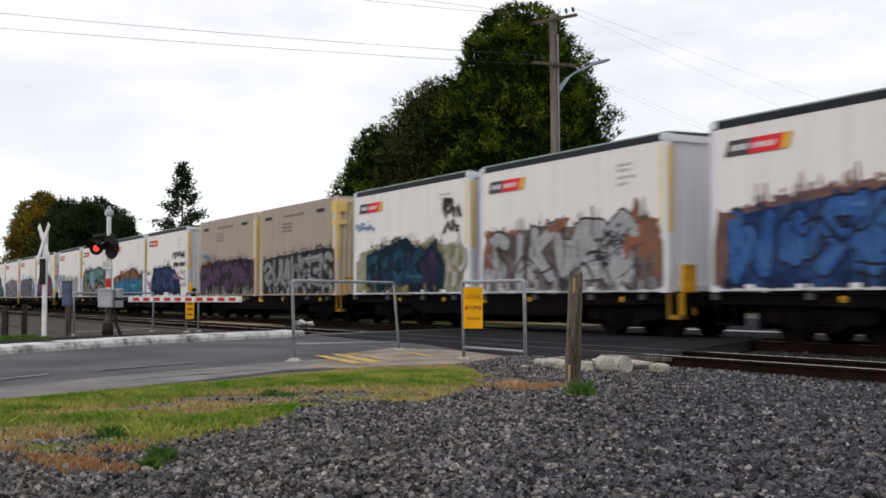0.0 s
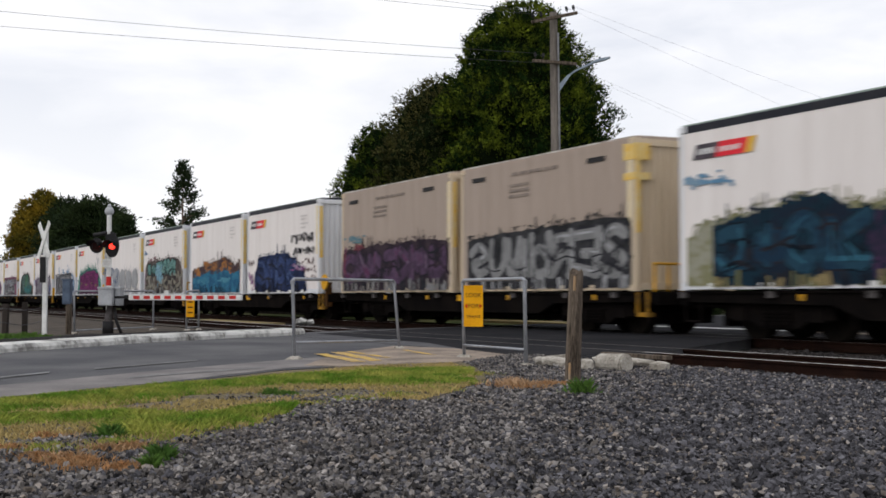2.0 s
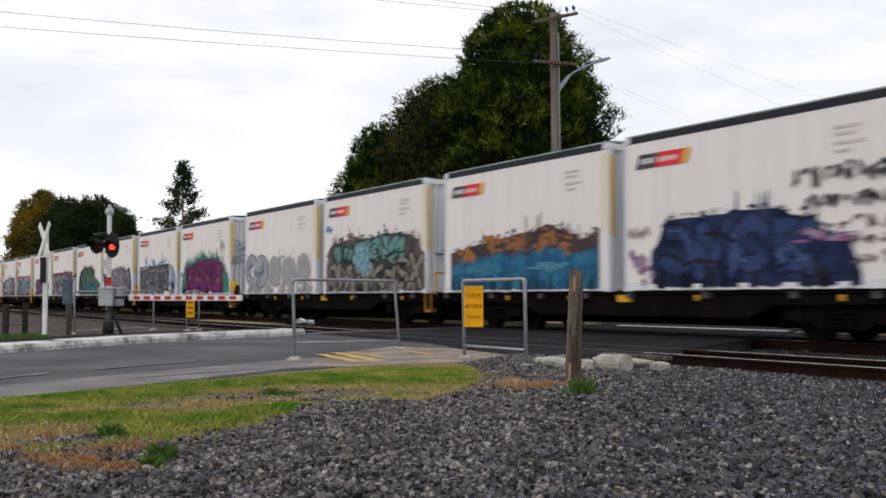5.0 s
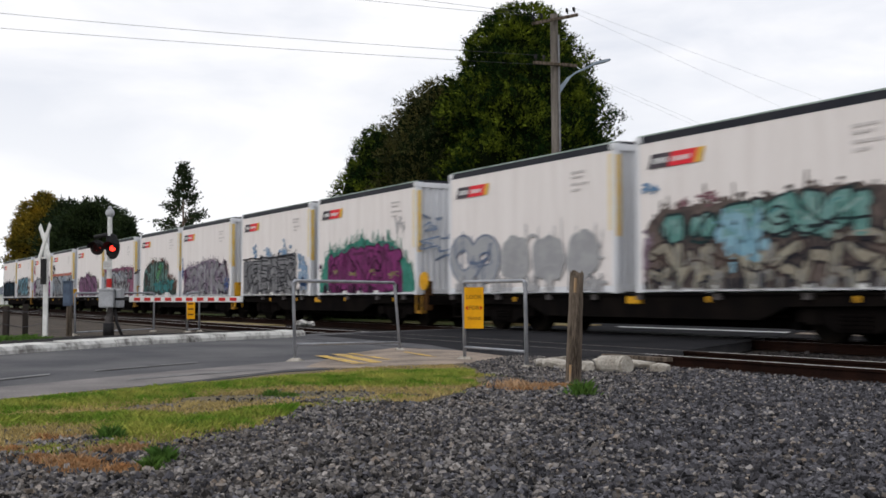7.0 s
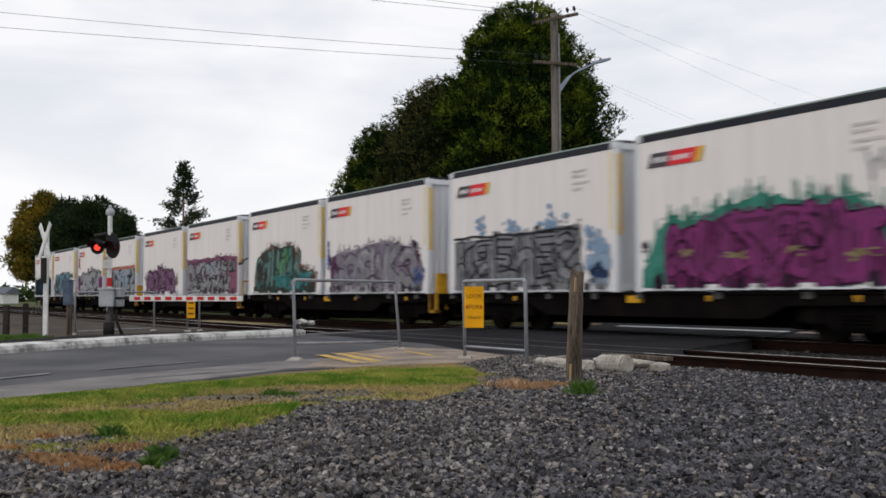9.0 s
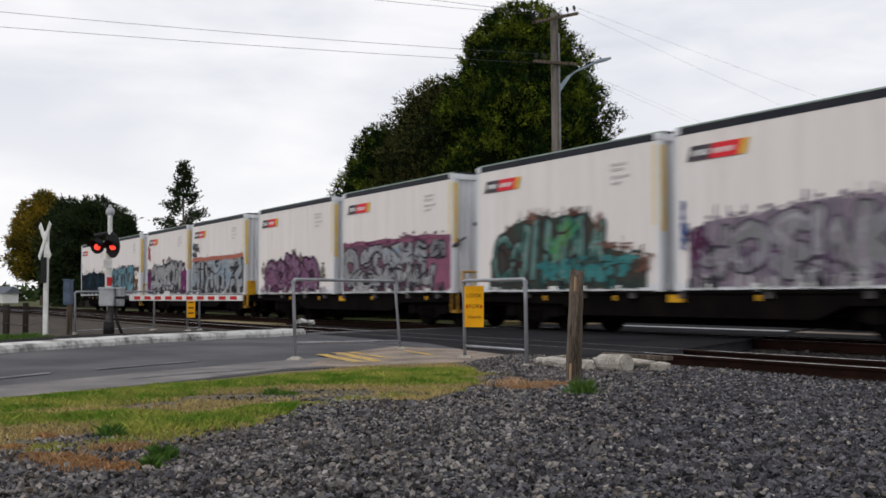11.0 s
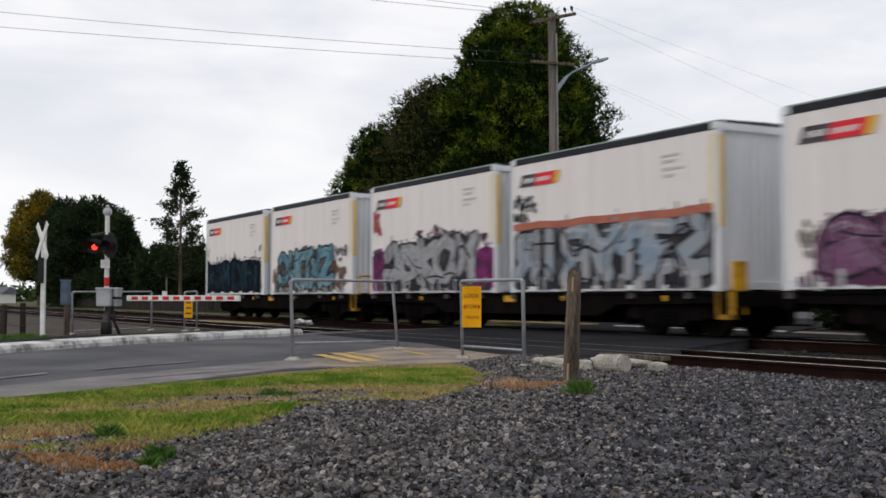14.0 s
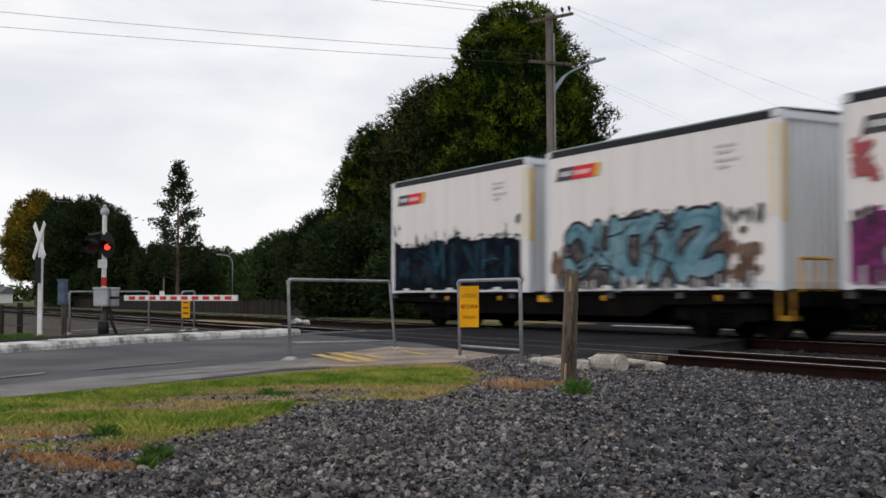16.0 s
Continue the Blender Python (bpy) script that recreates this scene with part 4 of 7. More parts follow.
    letters(ob, 49, 0.05, 0.82, 0.2, [(u, h - 0.05) for u, h in sky], "post flag comb gate comb wave", ((0.27, 0.27, 0.29), (0.36, 0.36, 0.38)), (INK, DGREY), 0.26, 0.05, (INK, DGREY))
    top_line(ob, 1.30, 0.04, 0.82, 0.05, (INK, DGREY), 63)
    smears(ob, 50, ((0.22, 1.50, 0.5, 0.35), (0.43, 1.46, 0.5, 0.30), (0.66, 1.54, 0.6, 0.40), (0.92, 0.6, 0.8, 0.8), (0.88, 1.0, 0.5, 0.5)), ((0.24, 0.42, 0.66), (0.36, 0.50, 0.68)), 0, "pale blue sprayed splash")
    smears(ob, 51, ((0.90, 0.38, 0.6, 0.35),), (NAVY, (0.05, 0.12, 0.30)), 3)
    drips(ob, 52, 0.05, 0.95, ((SILVER, GREY), (INK, DGREY)), 0.24, 22)
    ob = c[9]
    cloud(ob, 53, ((0.03, 0.35), (0.07, 0.8), (0.11, 1.22), (0.20, 1.28), (0.30, 1.36), (0.40, 1.46), (0.50, 1.62), (0.58, 1.46), (0.78, 1.42), (0.86, 1.18), (0.94, 0.75), (0.985, 0.3)), ((0.03, 0.27, 0.19), (0.06, 0.36, 0.27)), 0, 0.12, 46)
    sky = ((0.13, 0.9), (0.16, 1.08), (0.38, 1.30), (0.55, 1.32), (0.71, 1.32), (0.85, 1.06), (0.88, 0.6))
    cloud(ob, 54, sky, ((0.17, 0.015, 0.11), (0.26, 0.03, 0.18)), 1, 0.04)
    letters(ob, 55, 0.14, 0.87, 0.2, sky, "zig cup kick flag zig roof", ((0.33, 0.03, 0.22), (0.27, 0.035, 0.19)), ((0.05, 0.012, 0.04), PLUM), 0.34, 0.04, ((0.16, 0.02, 0.11), PLUM))
    smears(ob, 56, ((0.22, 0.66, 0.3, 0.12), (0.40, 0.60, 0.5, 0.10), (0.60, 0.66, 0.4, 0.10), (0.80, 0.56, 0.5, 0.12)), ((0.30, 0.24, 0.09), (0.40, 0.33, 0.16)), 4, "ochre sprayed fleck")
    smears(ob, 57, ((0.03, 0.85, 0.35, 0.2),), (PLUM, DGREY), 3)
    drips(ob, 58, 0.05, 0.95, (((0.04, 0.012, 0.035), INK),), 0.24, 26)
    scrawl(ob, 59, 5.3, 1.6, 0.6, 0.45, (SILVER, PALE), 3, 0.05)


def spray_head_half(c):
    """The pieces on the ten containers nearest the head."""
    ob = c[10]
    letters(ob, 70, 0.03, 0.33, 0.25, ((0, 1.34), (1, 1.36)), "ring ring", ((0.52, 0.53, 0.55), (0.46, 0.48, 0.52)), ((0.13, 0.19, 0.33), (0.22, 0.27, 0.38)), 0.34, 0.045, ((0.30, 0.36, 0.48), SILVER), -0.05)
    letters(ob, 71, 0.36, 0.94, 0.2, ((0, 1.34), (1, 1.30)), "pad pad pad", ((0.46, 0.46, 0.48), (0.54, 0.54, 0.55)), ((0.48, 0.48, 0.50), (0.55, 0.55, 0.56)), 0.46, 0.02, None, 0.02)
    drips(ob, 72, 0.05, 0.94, ((GREY, SILVER), (SILVER, PALE)), 0.36, 24)
    ob = c[11]
    sky = ((0.05, 1.20), (0.10, 1.50), (0.36, 1.56), (0.55, 1.54), (0.65, 1.62), (0.80, 1.60), (0.90, 1.48), (0.96, 1.15), (0.99, 0.6))
    cloud(ob, 73, sky, ((0.11, 0.085, 0.08), (0.20, 0.15, 0.13)), 0, 0.09, 8)
    letters(ob, 74, 0.10, 0.80, 0.86, [(u, h - 0.10) for u, h in sky], "pad pad hook kick gate cup", ((0.13, 0.37, 0.33), (0.24, 0.47, 0.43)), ((0.03, 0.07, 0.07), INK), 0.34, 0.05, ((0.36, 0.56, 0.52), TEAL), 0.12)
    smears(ob, 75, ((0.42, 1.0, 0.8, 0.7), (0.45, 0.75, 0.6, 0.4), (0.38, 1.3, 0.4, 0.3)), ((0.22, 0.50, 0.66), (0.30, 0.58, 0.72)), 3, "sky blue sprayed patch")
    letters(ob, 76, 0.06, 0.97, 0.18, ((0, 0.9), (0.5, 0.75), (1, 1.05)), "hook zig cup peak kick gate wave cross", ((0.42, 0.37, 0.27), (0.30, 0.27, 0.22)), (INK, (0.09, 0.06, 0.05)), 0.24, 0.05, ((0.50, 0.48, 0.36), GREY), 0.15, 0)
    smears(ob, 77, ((0.30, 1.66, 0.5, 0.14), (0.20, 1.6, 0.3, 0.15)), ((0.36, 0.17, 0.20), (0.28, 0.12, 0.15)), 1, "dull pink sprayed patch")
    smears(ob, 78, ((0.05, 1.93, 0.42, 0.16), (0.08, 1.90, 0.3, 0.12)), ((0.10, 0.30, 0.58), (0.20, 0.38, 0.62)), 1, "blue sprayed mark")
    smears(ob, 79, ((0.04, 0.6, 0.35, 0.7), (0.05, 0.9, 0.3, 0.4)), (LILAC, (0.22, 0.14, 0.18)), 0)
    drips(ob, 80, 0.04, 0.97, ((INK, DGREY), ((0.36, 0.34, 0.28), GREY)), 0.25, 24)
    ob = c[12]
    sky = ((0.05, 0.95), (0.15, 1.05), (0.37, 1.20), (0.55, 1.30), (0.69, 1.42), (0.78, 1.26), (0.86, 1.05), (0.95, 1.20))
    cloud(ob, 81, sky, ((0.10, 0.06, 0.07), (0.16, 0.10, 0.08)), 0, 0.08, 8)
    smears(ob, 82, ((0.16, 0.85, 0.8, 0.35), (0.36, 1.1, 0.7, 0.4), (0.50, 1.06, 0.8, 0.3), (0.68, 1.12, 0.7, 0.35), (0.78, 0.95, 0.5, 0.3)), ((0.56, 0.21, 0.03), (0.42, 0.17, 0.05)), 1, "orange sprayed patch")
    cloud(ob, 83, ((0.06, 0.66), (0.2, 0.72), (0.35, 0.86), (0.5, 0.78), (0.7, 0.92), (0.85, 0.78), (0.95, 0.86)), ((0.012, 0.14, 0.29), (0.02, 0.24, 0.42)), 4, 0.06)
    smears(ob, 84, ((0.3, 0.5, 1.2, 0.2), (0.7, 0.55, 1.4, 0.2)), ((0.08, 0.36, 0.50), (0.05, 0.28, 0.42)), 5, "pale blue sprayed shading")
    drips(ob, 85, 0.05, 0.95, (((0.015, 0.08, 0.13), NAVY),), 0.30, 30)
    ob = c[13]
    sky = ((0.12, 0.7), (0.15, 0.90), (0.19, 1.30), (0.30, 1.28), (0.48, 1.34), (0.60, 1.32), (0.68, 1.12), (0.74, 0.92), (0.82, 0.75), (0.85, 0.25))
    cloud(ob, 86, sky, ((0.02, 0.03, 0.09), (0.035, 0.06, 0.17)), 0, 0.07, 6)
    letters(ob, 87, 0.17, 0.72, 0.25, [(u, h - 0.08) for u, h in sky], "hook zig ring kick", ((0.03, 0.06, 0.18), (0.05, 0.09, 0.26)), ((0.015, 0.02, 0.05), INK), 0.28, 0.04, ((0.10, 0.17, 0.40), NAVY))
    smears(ob, 88, ((0.08, 0.5, 0.5, 0.4), (0.78, 0.8, 0.9, 0.12), (0.72, 0.9, 0.5, 0.10)), ((0.40, 0.10, 0.34), (0.46, 0.32, 0.46)), 3, "magenta sprayed streak")
    drips(ob, 89, 0.12, 0.84, (((0.012, 0.014, 0.03), INK),), 0.3, 22)
    for k, (x, z, w, h) in enumerate(((4.2, 1.62, 1.9, 0.30), (4.4, 1.24, 1.8, 0.22))):
        scrawl(ob, 90 + k, x, z, w, h, (INK, DGREY), 9, 0.065)
    for k, (x, z, w) in enumerate(((5.1, 0.92, 1.1), (5.3, 0.66, 1.1), (5.4, 0.4, 1.0), (0.1, 1.0, 0.7))):
        scrawl(ob, 93 + k, x, z, w, 0.2, ((0.30, 0.19, 0.17), (0.22, 0.15, 0.16)), 4, 0.045)
    ob = c[14]
    sky = ((0.015, 1.1), (0.08, 1.26), (0.19, 1.28), (0.36, 1.34), (0.54, 1.32), (0.75, 1.36), (0.97, 1.28))
    cloud(ob, 98, sky, ((0.045, 0.03, 0.045), (0.09, 0.06, 0.075)), 0, 0.09, 10)
    letters(ob, 99, 0.03, 0.96, 0.3, [(u, h - 0.16) for u, h in sky], "ring zig pad hook kick pad cup", ((0.10, 0.055, 0.11), (0.15, 0.08, 0.16)), (INK, (0.05, 0.03, 0.05)), 0.34, 0.05, ((0.20, 0.13, 0.21), PLUM))
    smears(ob, 100, ((0.03, 0.9, 0.4, 0.6), (0.18, 1.30, 0.5, 0.16)), ((0.28, 0.07, 0.09), PLUM), 3)
    smears(ob, 101, ((0.12, 1.56, 0.9, 0.16), (0.16, 1.48, 0.7, 0.10)), ((0.14, 0.30, 0.37), (0.22, 0.34, 0.38)), 0, "faded blue sprayed mark")
    drips(ob, 102, 0.02, 0.97, ((INK, DGREY), ((0.33, 0.29, 0.26), GREY)), 0.30, 30)
    ob = c[15]
    sky = ((0.05, 1.22), (0.3, 1.32), (0.58, 1.38), (0.86, 1.44), (0.98, 1.38))
    cloud(ob, 103, sky, ((0.035, 0.035, 0.038), (0.07, 0.07, 0.075)), 0, 0.06, 8)
    letters(ob, 104, 0.07, 0.96, 0.3, [(u, h - 0.14) for u, h in sky], "wave cup zig gate flag comb wave", ((0.27, 0.27, 0.27), (0.36, 0.36, 0.36)), (INK, DGREY), 0.28, 0.05, (SILVER, GREY), 0.05)
    drips(ob, 105, 0.05, 0.97, ((SILVER, GREY), (INK, DGREY)), 0.22, 26)
    ob = c[16]
    cloud(ob, 106, ((0.03, 0.9), (0.10, 1.20), (0.22, 1.26), (0.35, 1.36), (0.5, 1.50), (0.56, 1.30), (0.66, 1.28), (0.72, 1.34), (0.80, 1.22), (0.95, 1.20)), ((0.30, 0.29, 0.13), (0.44, 0.43, 0.32)), 0, 0.10, 14)
    sky = ((0.13, 1.10), (0.30, 1.28), (0.51, 1.50), (0.58, 1.20), (0.66, 1.14), (0.72, 1.32), (0.80, 0.95), (0.84, 0.3))
    cloud(ob, 107, sky, ((0.012, 0.045, 0.075), (0.018, 0.03, 0.055)), 2, 0.06, 6)
    letters(ob, 108, 0.15, 0.62, 0.25, [(u, h - 0.12) for u, h in sky], "hook pad ring kick", ((0.02, 0.085, 0.14), (0.015, 0.05, 0.10)), ((0.008, 0.018, 0.03), INK), 0.34, 0.03, ((0.03, 0.19, 0.29), (0.02, 0.12, 0.2)))
    smears(ob, 109, ((0.72, 0.8, 0.6, 0.8), (0.66, 0.55, 0.5, 0.5)), ((0.045, 0.035, 0.075), (0.09, 0.04, 0.12)), 4, "dark violet sprayed shading")
    letters(ob, 110, 0.83, 0.97, 0.2, ((0, 1.15), (1, 1.1)), "zig gate", ((0.56, 0.55, 0.46), PALE), ((0.24, 0.24, 0.10), OCHRE), 0.26, 0.04, None, 0.2)
    smears(ob, 111, ((0.08, 1.92, 0.7, 0.2), (0.16, 1.86, 0.5, 0.16)), ((0.14, 0.36, 0.58), (0.26, 0.44, 0.60)), 0, "blue sprayed mark")
    for k, (z, w) in enumerate(((2.2, 0.5), (1.98, 0.9), (1.6, 0.8))):
        scrawl(ob, 112 + k, 5.25, z - 0.1, w, 0.28, (INK, DGREY), 4, 0.09)
    drips(ob, 116, 0.12, 0.9, (((0.012, 0.02, 0.035), INK), ((0.20, 0.20, 0.08), OCHRE)), 0.24, 24)
    ob = c[17]
    sky = ((0.03, 0.9), (0.06, 1.36), (0.21, 1.34), (0.33, 1.46), (0.45, 1.40), (0.60, 1.46), (0.80, 1.50), (0.95, 1.2))
    cloud(ob, 117, ((0.02, 0.8), (0.05, 1.38), (0.12, 1.42), (0.20, 1.32), (0.45, 1.46), (0.55, 1.36), (0.84, 1.40), (0.92, 1.46), (0.98, 0.9)), ((0.15, 0.10, 0.09), (0.26, 0.22, 0.21)), 0, 0.08, 8)
    smears(ob, 130, ((0.05, 0.9, 0.5, 0.7), (0.06, 1.36, 0.4, 0.2), (0.22, 1.34, 0.5, 0.14), (0.47, 1.4, 0.7, 0.35), (0.92, 0.9, 0.9, 1.0)), ((0.40, 0.14, 0.07), (0.30, 0.14, 0.09)), 3, "rust red sprayed smear")
    letters(ob, 118, 0.04, 0.86, 0.2, sky, "wave post kick peak comb peak", ((0.46, 0.46, 0.48), (0.54, 0.54, 0.55)), ((0.06, 0.055, 0.06), (0.14, 0.10, 0.10)), 0.36, 0.05, (PALE, (0.34, 0.34, 0.36)), 0.12)
    smears(ob, 119, ((0.78, 1.0, 0.6, 0.4), (0.72, 0.7, 0.4, 0.3)), ((0.05, 0.06, 0.07), (0.10, 0.12, 0.13)), 3, "dark sprayed shading")
    drips(ob, 120, 0.04, 0.94, ((PALE, SILVER), (GREY, DGREY)), 0.3, 28)
    ob = c[18]
    cloud(ob, 121, ((0.01, 0.8), (0.03, 1.34), (0.15, 1.42), (0.30, 1.56), (0.5, 1.62), (0.75, 1.60), (0.98, 1.5)), ((0.32, 0.14, 0.09), (0.20, 0.12, 0.12)), 0, 0.10, 16)
    sky = ((0.06, 0.9), (0.10, 1.30), (0.30, 1.40), (0.5, 1.48), (0.8, 1.46), (0.97, 1.3))
    cloud(ob, 122, sky, ((0.015, 0.05, 0.16), (0.03, 0.09, 0.26)), 1, 0.05)
    letters(ob, 123, 0.08, 0.95, 0.24, sky, "zig pad flag kick ring comb", ((0.02, 0.12, 0.42), (0.04, 0.17, 0.46)), ((0.02, 0.035, 0.10), INK), 0.34, 0.05, ((0.09, 0.25, 0.55), BLUE))
    smears(ob, 124, ((0.04, 0.7, 0.4, 0.7), (0.05, 1.2, 0.4, 0.3)), ((0.16, 0.10, 0.10), (0.30, 0.14, 0.10)), 3)
    drips(ob, 125, 0.05, 0.97, (((0.02, 0.03, 0.09), INK),), 0.3, 26)
    ob = c[19]
    sky = ((0.05, 1.1), (0.5, 1.4), (0.9, 1.2))
    cloud(ob, 126, sky, (NAVY, INK), 0, 0.08)
    letters(ob, 127, 0.08, 0.88, 0.25, sky, "hook gate ring kick", (GREY, SKY), (INK, NAVY), 0.3, 0.05)


def build_containers():
    made = [container(kind, label) for kind, label in LOADS]
    spray_tail_half(made)
    spray_head_half(made)
    for z0, z1 in ((TALL - 0.42, TALL - 0.10), (TALL - 0.80, TALL - 0.66)):
        part("yellow_corner", boxes((H2 - 0.34, H2 + 0.006, -HW - 0.008, -HW + 0.36, z0, z1), bevel=0.006), M["stripe"], made[15], "faded yellow corner block")
    rng = random.Random(12)
    for owner, rows, colour in ((made[9], 9, ((0.28, 0.40, 0.62), (0.42, 0.50, 0.64))), (made[5], 5, ((0.20, 0.20, 0.32), DGREY)), (made[11], 4, ((0.36, 0.46, 0.64), (0.46, 0.52, 0.62)))):
        bm = bmesh.new()
        for k in range(rows):
            x, z = rng.uniform(-0.5, 0.5), 1.0 + 1.2 * k / rows
            ribbon(bm, [(x + rng.uniform(-0.3, 0.3), z + rng.uniform(-0.12, 0.12)) for _ in range(4)], 0.05, -0.0005 * k, 4)
        tagged(part("sprayed_tag", bm, paint(*colour), owner, "loose tag sprayed on the end wall", at=pose(H2 + 0.012, -0.45, 0, 0, 0, 90)), kind="stuff")
    return made


CONTAINERS = build_containers()


# ---- wagons ----
def wheel_bm():
    bm = bmesh.new()
    for y in (-0.535, 0.535):
        s = 1 if y > 0 else -1
        tube(bm, (0, y - 0.055, 0), (0, y + 0.055, 0), 0.42, seg=28)
        tube(bm, (0, y - s * 0.055, 0), (0, y - s * 0.085, 0), 0.45, seg=28)
        for k in range(6):
            a = k * math.pi / 3
            c = Vector((math.cos(a), 0, math.sin(a))) * 0.24
            tube(bm, c + Vector((0, y, 0)), c + Vector((0, y + s * 0.062, 0)), 0.05, seg=8)
        tube(bm, (0, y, 0), (0, y + s * 0.16, 0), 0.09, seg=12)
    tube(bm, (0, -0.6, 0), (0, 0.6, 0), 0.075, seg=12)
    return bm


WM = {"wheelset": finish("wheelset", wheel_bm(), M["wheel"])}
WM["side_frame"] = None


def side_frame_bm():
    """Cast bogie side: arched top bar, drop centre, axle boxes and coil springs."""
    bm = bmesh.new()
    plate(bm, [(-1.15, 0.34), (-1.15, 0.56), (-0.55, 0.66), (0.55, 0.66), (1.15, 0.56), (1.15, 0.34), (0.72, 0.36), (0.42, 0.20), (-0.42, 0.20), (-0.72, 0.36)], -0.05, 0.10)
    bmesh.ops.holes_fill(bm, edges=bm.edges[:])
    for x in (-0.85, 0.85):
        box(bm, x - 0.15, x + 0.15, -0.09, 0.09, 0.30, 0.56, bevel=0.02)
    for x in (-0.22, 0, 0.22):
        for z in (0.26, 0.32, 0.38, 0.44):
            tube(bm, (x, -0.09, z), (x, -0.09, z + 0.035), 0.075, seg=10)
    return bm


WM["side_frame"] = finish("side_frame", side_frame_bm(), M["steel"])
# boxes below the bolster are added to fill the bogie's see-through gaps with dark
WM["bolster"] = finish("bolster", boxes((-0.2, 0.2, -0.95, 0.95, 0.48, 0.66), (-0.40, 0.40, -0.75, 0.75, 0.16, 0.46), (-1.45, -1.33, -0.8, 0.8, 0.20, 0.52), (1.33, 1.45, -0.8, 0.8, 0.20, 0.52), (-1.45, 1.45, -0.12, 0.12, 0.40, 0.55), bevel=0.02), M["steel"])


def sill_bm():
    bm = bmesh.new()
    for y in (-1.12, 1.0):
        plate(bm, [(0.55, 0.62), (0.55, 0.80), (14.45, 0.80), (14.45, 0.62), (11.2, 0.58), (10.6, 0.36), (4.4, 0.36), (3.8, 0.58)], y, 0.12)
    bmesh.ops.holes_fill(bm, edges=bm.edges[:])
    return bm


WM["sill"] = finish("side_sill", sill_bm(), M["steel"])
# the low middle box is added to block daylight under the deck
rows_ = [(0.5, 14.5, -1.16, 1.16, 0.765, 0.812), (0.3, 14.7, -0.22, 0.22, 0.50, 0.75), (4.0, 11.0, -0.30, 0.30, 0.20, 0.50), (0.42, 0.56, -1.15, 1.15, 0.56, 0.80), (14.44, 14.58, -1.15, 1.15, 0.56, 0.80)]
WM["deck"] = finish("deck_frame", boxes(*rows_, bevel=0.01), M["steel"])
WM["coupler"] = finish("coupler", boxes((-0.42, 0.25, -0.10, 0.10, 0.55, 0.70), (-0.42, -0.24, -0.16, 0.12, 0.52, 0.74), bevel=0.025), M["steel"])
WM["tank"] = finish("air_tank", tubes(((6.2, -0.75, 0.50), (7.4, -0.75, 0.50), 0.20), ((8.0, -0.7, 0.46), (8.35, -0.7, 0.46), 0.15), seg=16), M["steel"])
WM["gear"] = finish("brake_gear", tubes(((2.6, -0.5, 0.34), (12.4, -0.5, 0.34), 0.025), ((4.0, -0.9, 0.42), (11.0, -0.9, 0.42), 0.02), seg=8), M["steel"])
WM["panel"] = finish("yellow_panel", boxes((14.05, 14.11, -1.24, -1.20, 0.38, 0.80), (14.34, 14.40, -1.24, -1.20, 0.38, 0.80), (14.05, 14.40, -1.24, -1.08, 0.34, 0.42), bevel=0.004), M["dull_safety"])
WM["end_panel"] = finish("hand_brake_post", boxes((14.46, 14.56, -1.20, -1.00, 0.42, 1.16), bevel=0.02), M["rust_post"])
WM["wheel"] = finish("hand_wheel", tubes(((14.50, -1.245, 1.16), (14.50, -1.205, 1.16), 0.23), ((14.50, -1.27, 1.16), (14.50, -1.20, 1.16), 0.05), seg=20), M["worn_safety"])
WM["plate"] = finish("yellow_plate", boxes((7.15, 7.62, -1.135, -1.122, 0.62, 0.79), bevel=0.003), M["worn_safety"])
WM["lock"] = finish("twist_lock", boxes((-0.07, 0.07, -0.05, 0.05, -0.11, 0.0), bevel=0.01), M["lock"])
WM["dot"] = finish("reflector", boxes((-0.06, 0.06, -0.012, 0.0, -0.05, 0.05), bevel=0.003), M["worn_safety"])
WM["step"] = finish("foot_step", tubes(((0.5, -1.12, 0.62), (0.5, -1.12, 0.28), 0.018), ((0.9, -1.12, 0.62), (0.9, -1.12, 0.28), 0.018), ((0.5, -1.12, 0.28), (0.9, -1.12, 0.28), 0.02), seg=8), M["steel"])
WM["rail"] = finish("hand_rail", tubes(((14.48, -1.15, 0.8), (14.48, -1.15, 1.32), 0.026), ((14.48, -1.18, 1.32), (14.48, -0.5, 1.32), 0.026), ((14.48, -0.5, 1.32), (14.48, -0.5, 0.8), 0.026), ((14.48, -0.82, 1.32), (14.48, -0.82, 0.8), 0.022), seg=8), M["worn_safety"])
WM["board"] = finish("end_board", boxes((14.42, 14.47, -1.24, -0.92, 0.82, 1.32), (14.42, 14.46, -1.24, -1.19, 0.42, 0.84), (14.42, 14.46, -0.97, -0.92, 0.42, 0.84), bevel=0.006), M["worn_safety"])
WHEELSETS = []


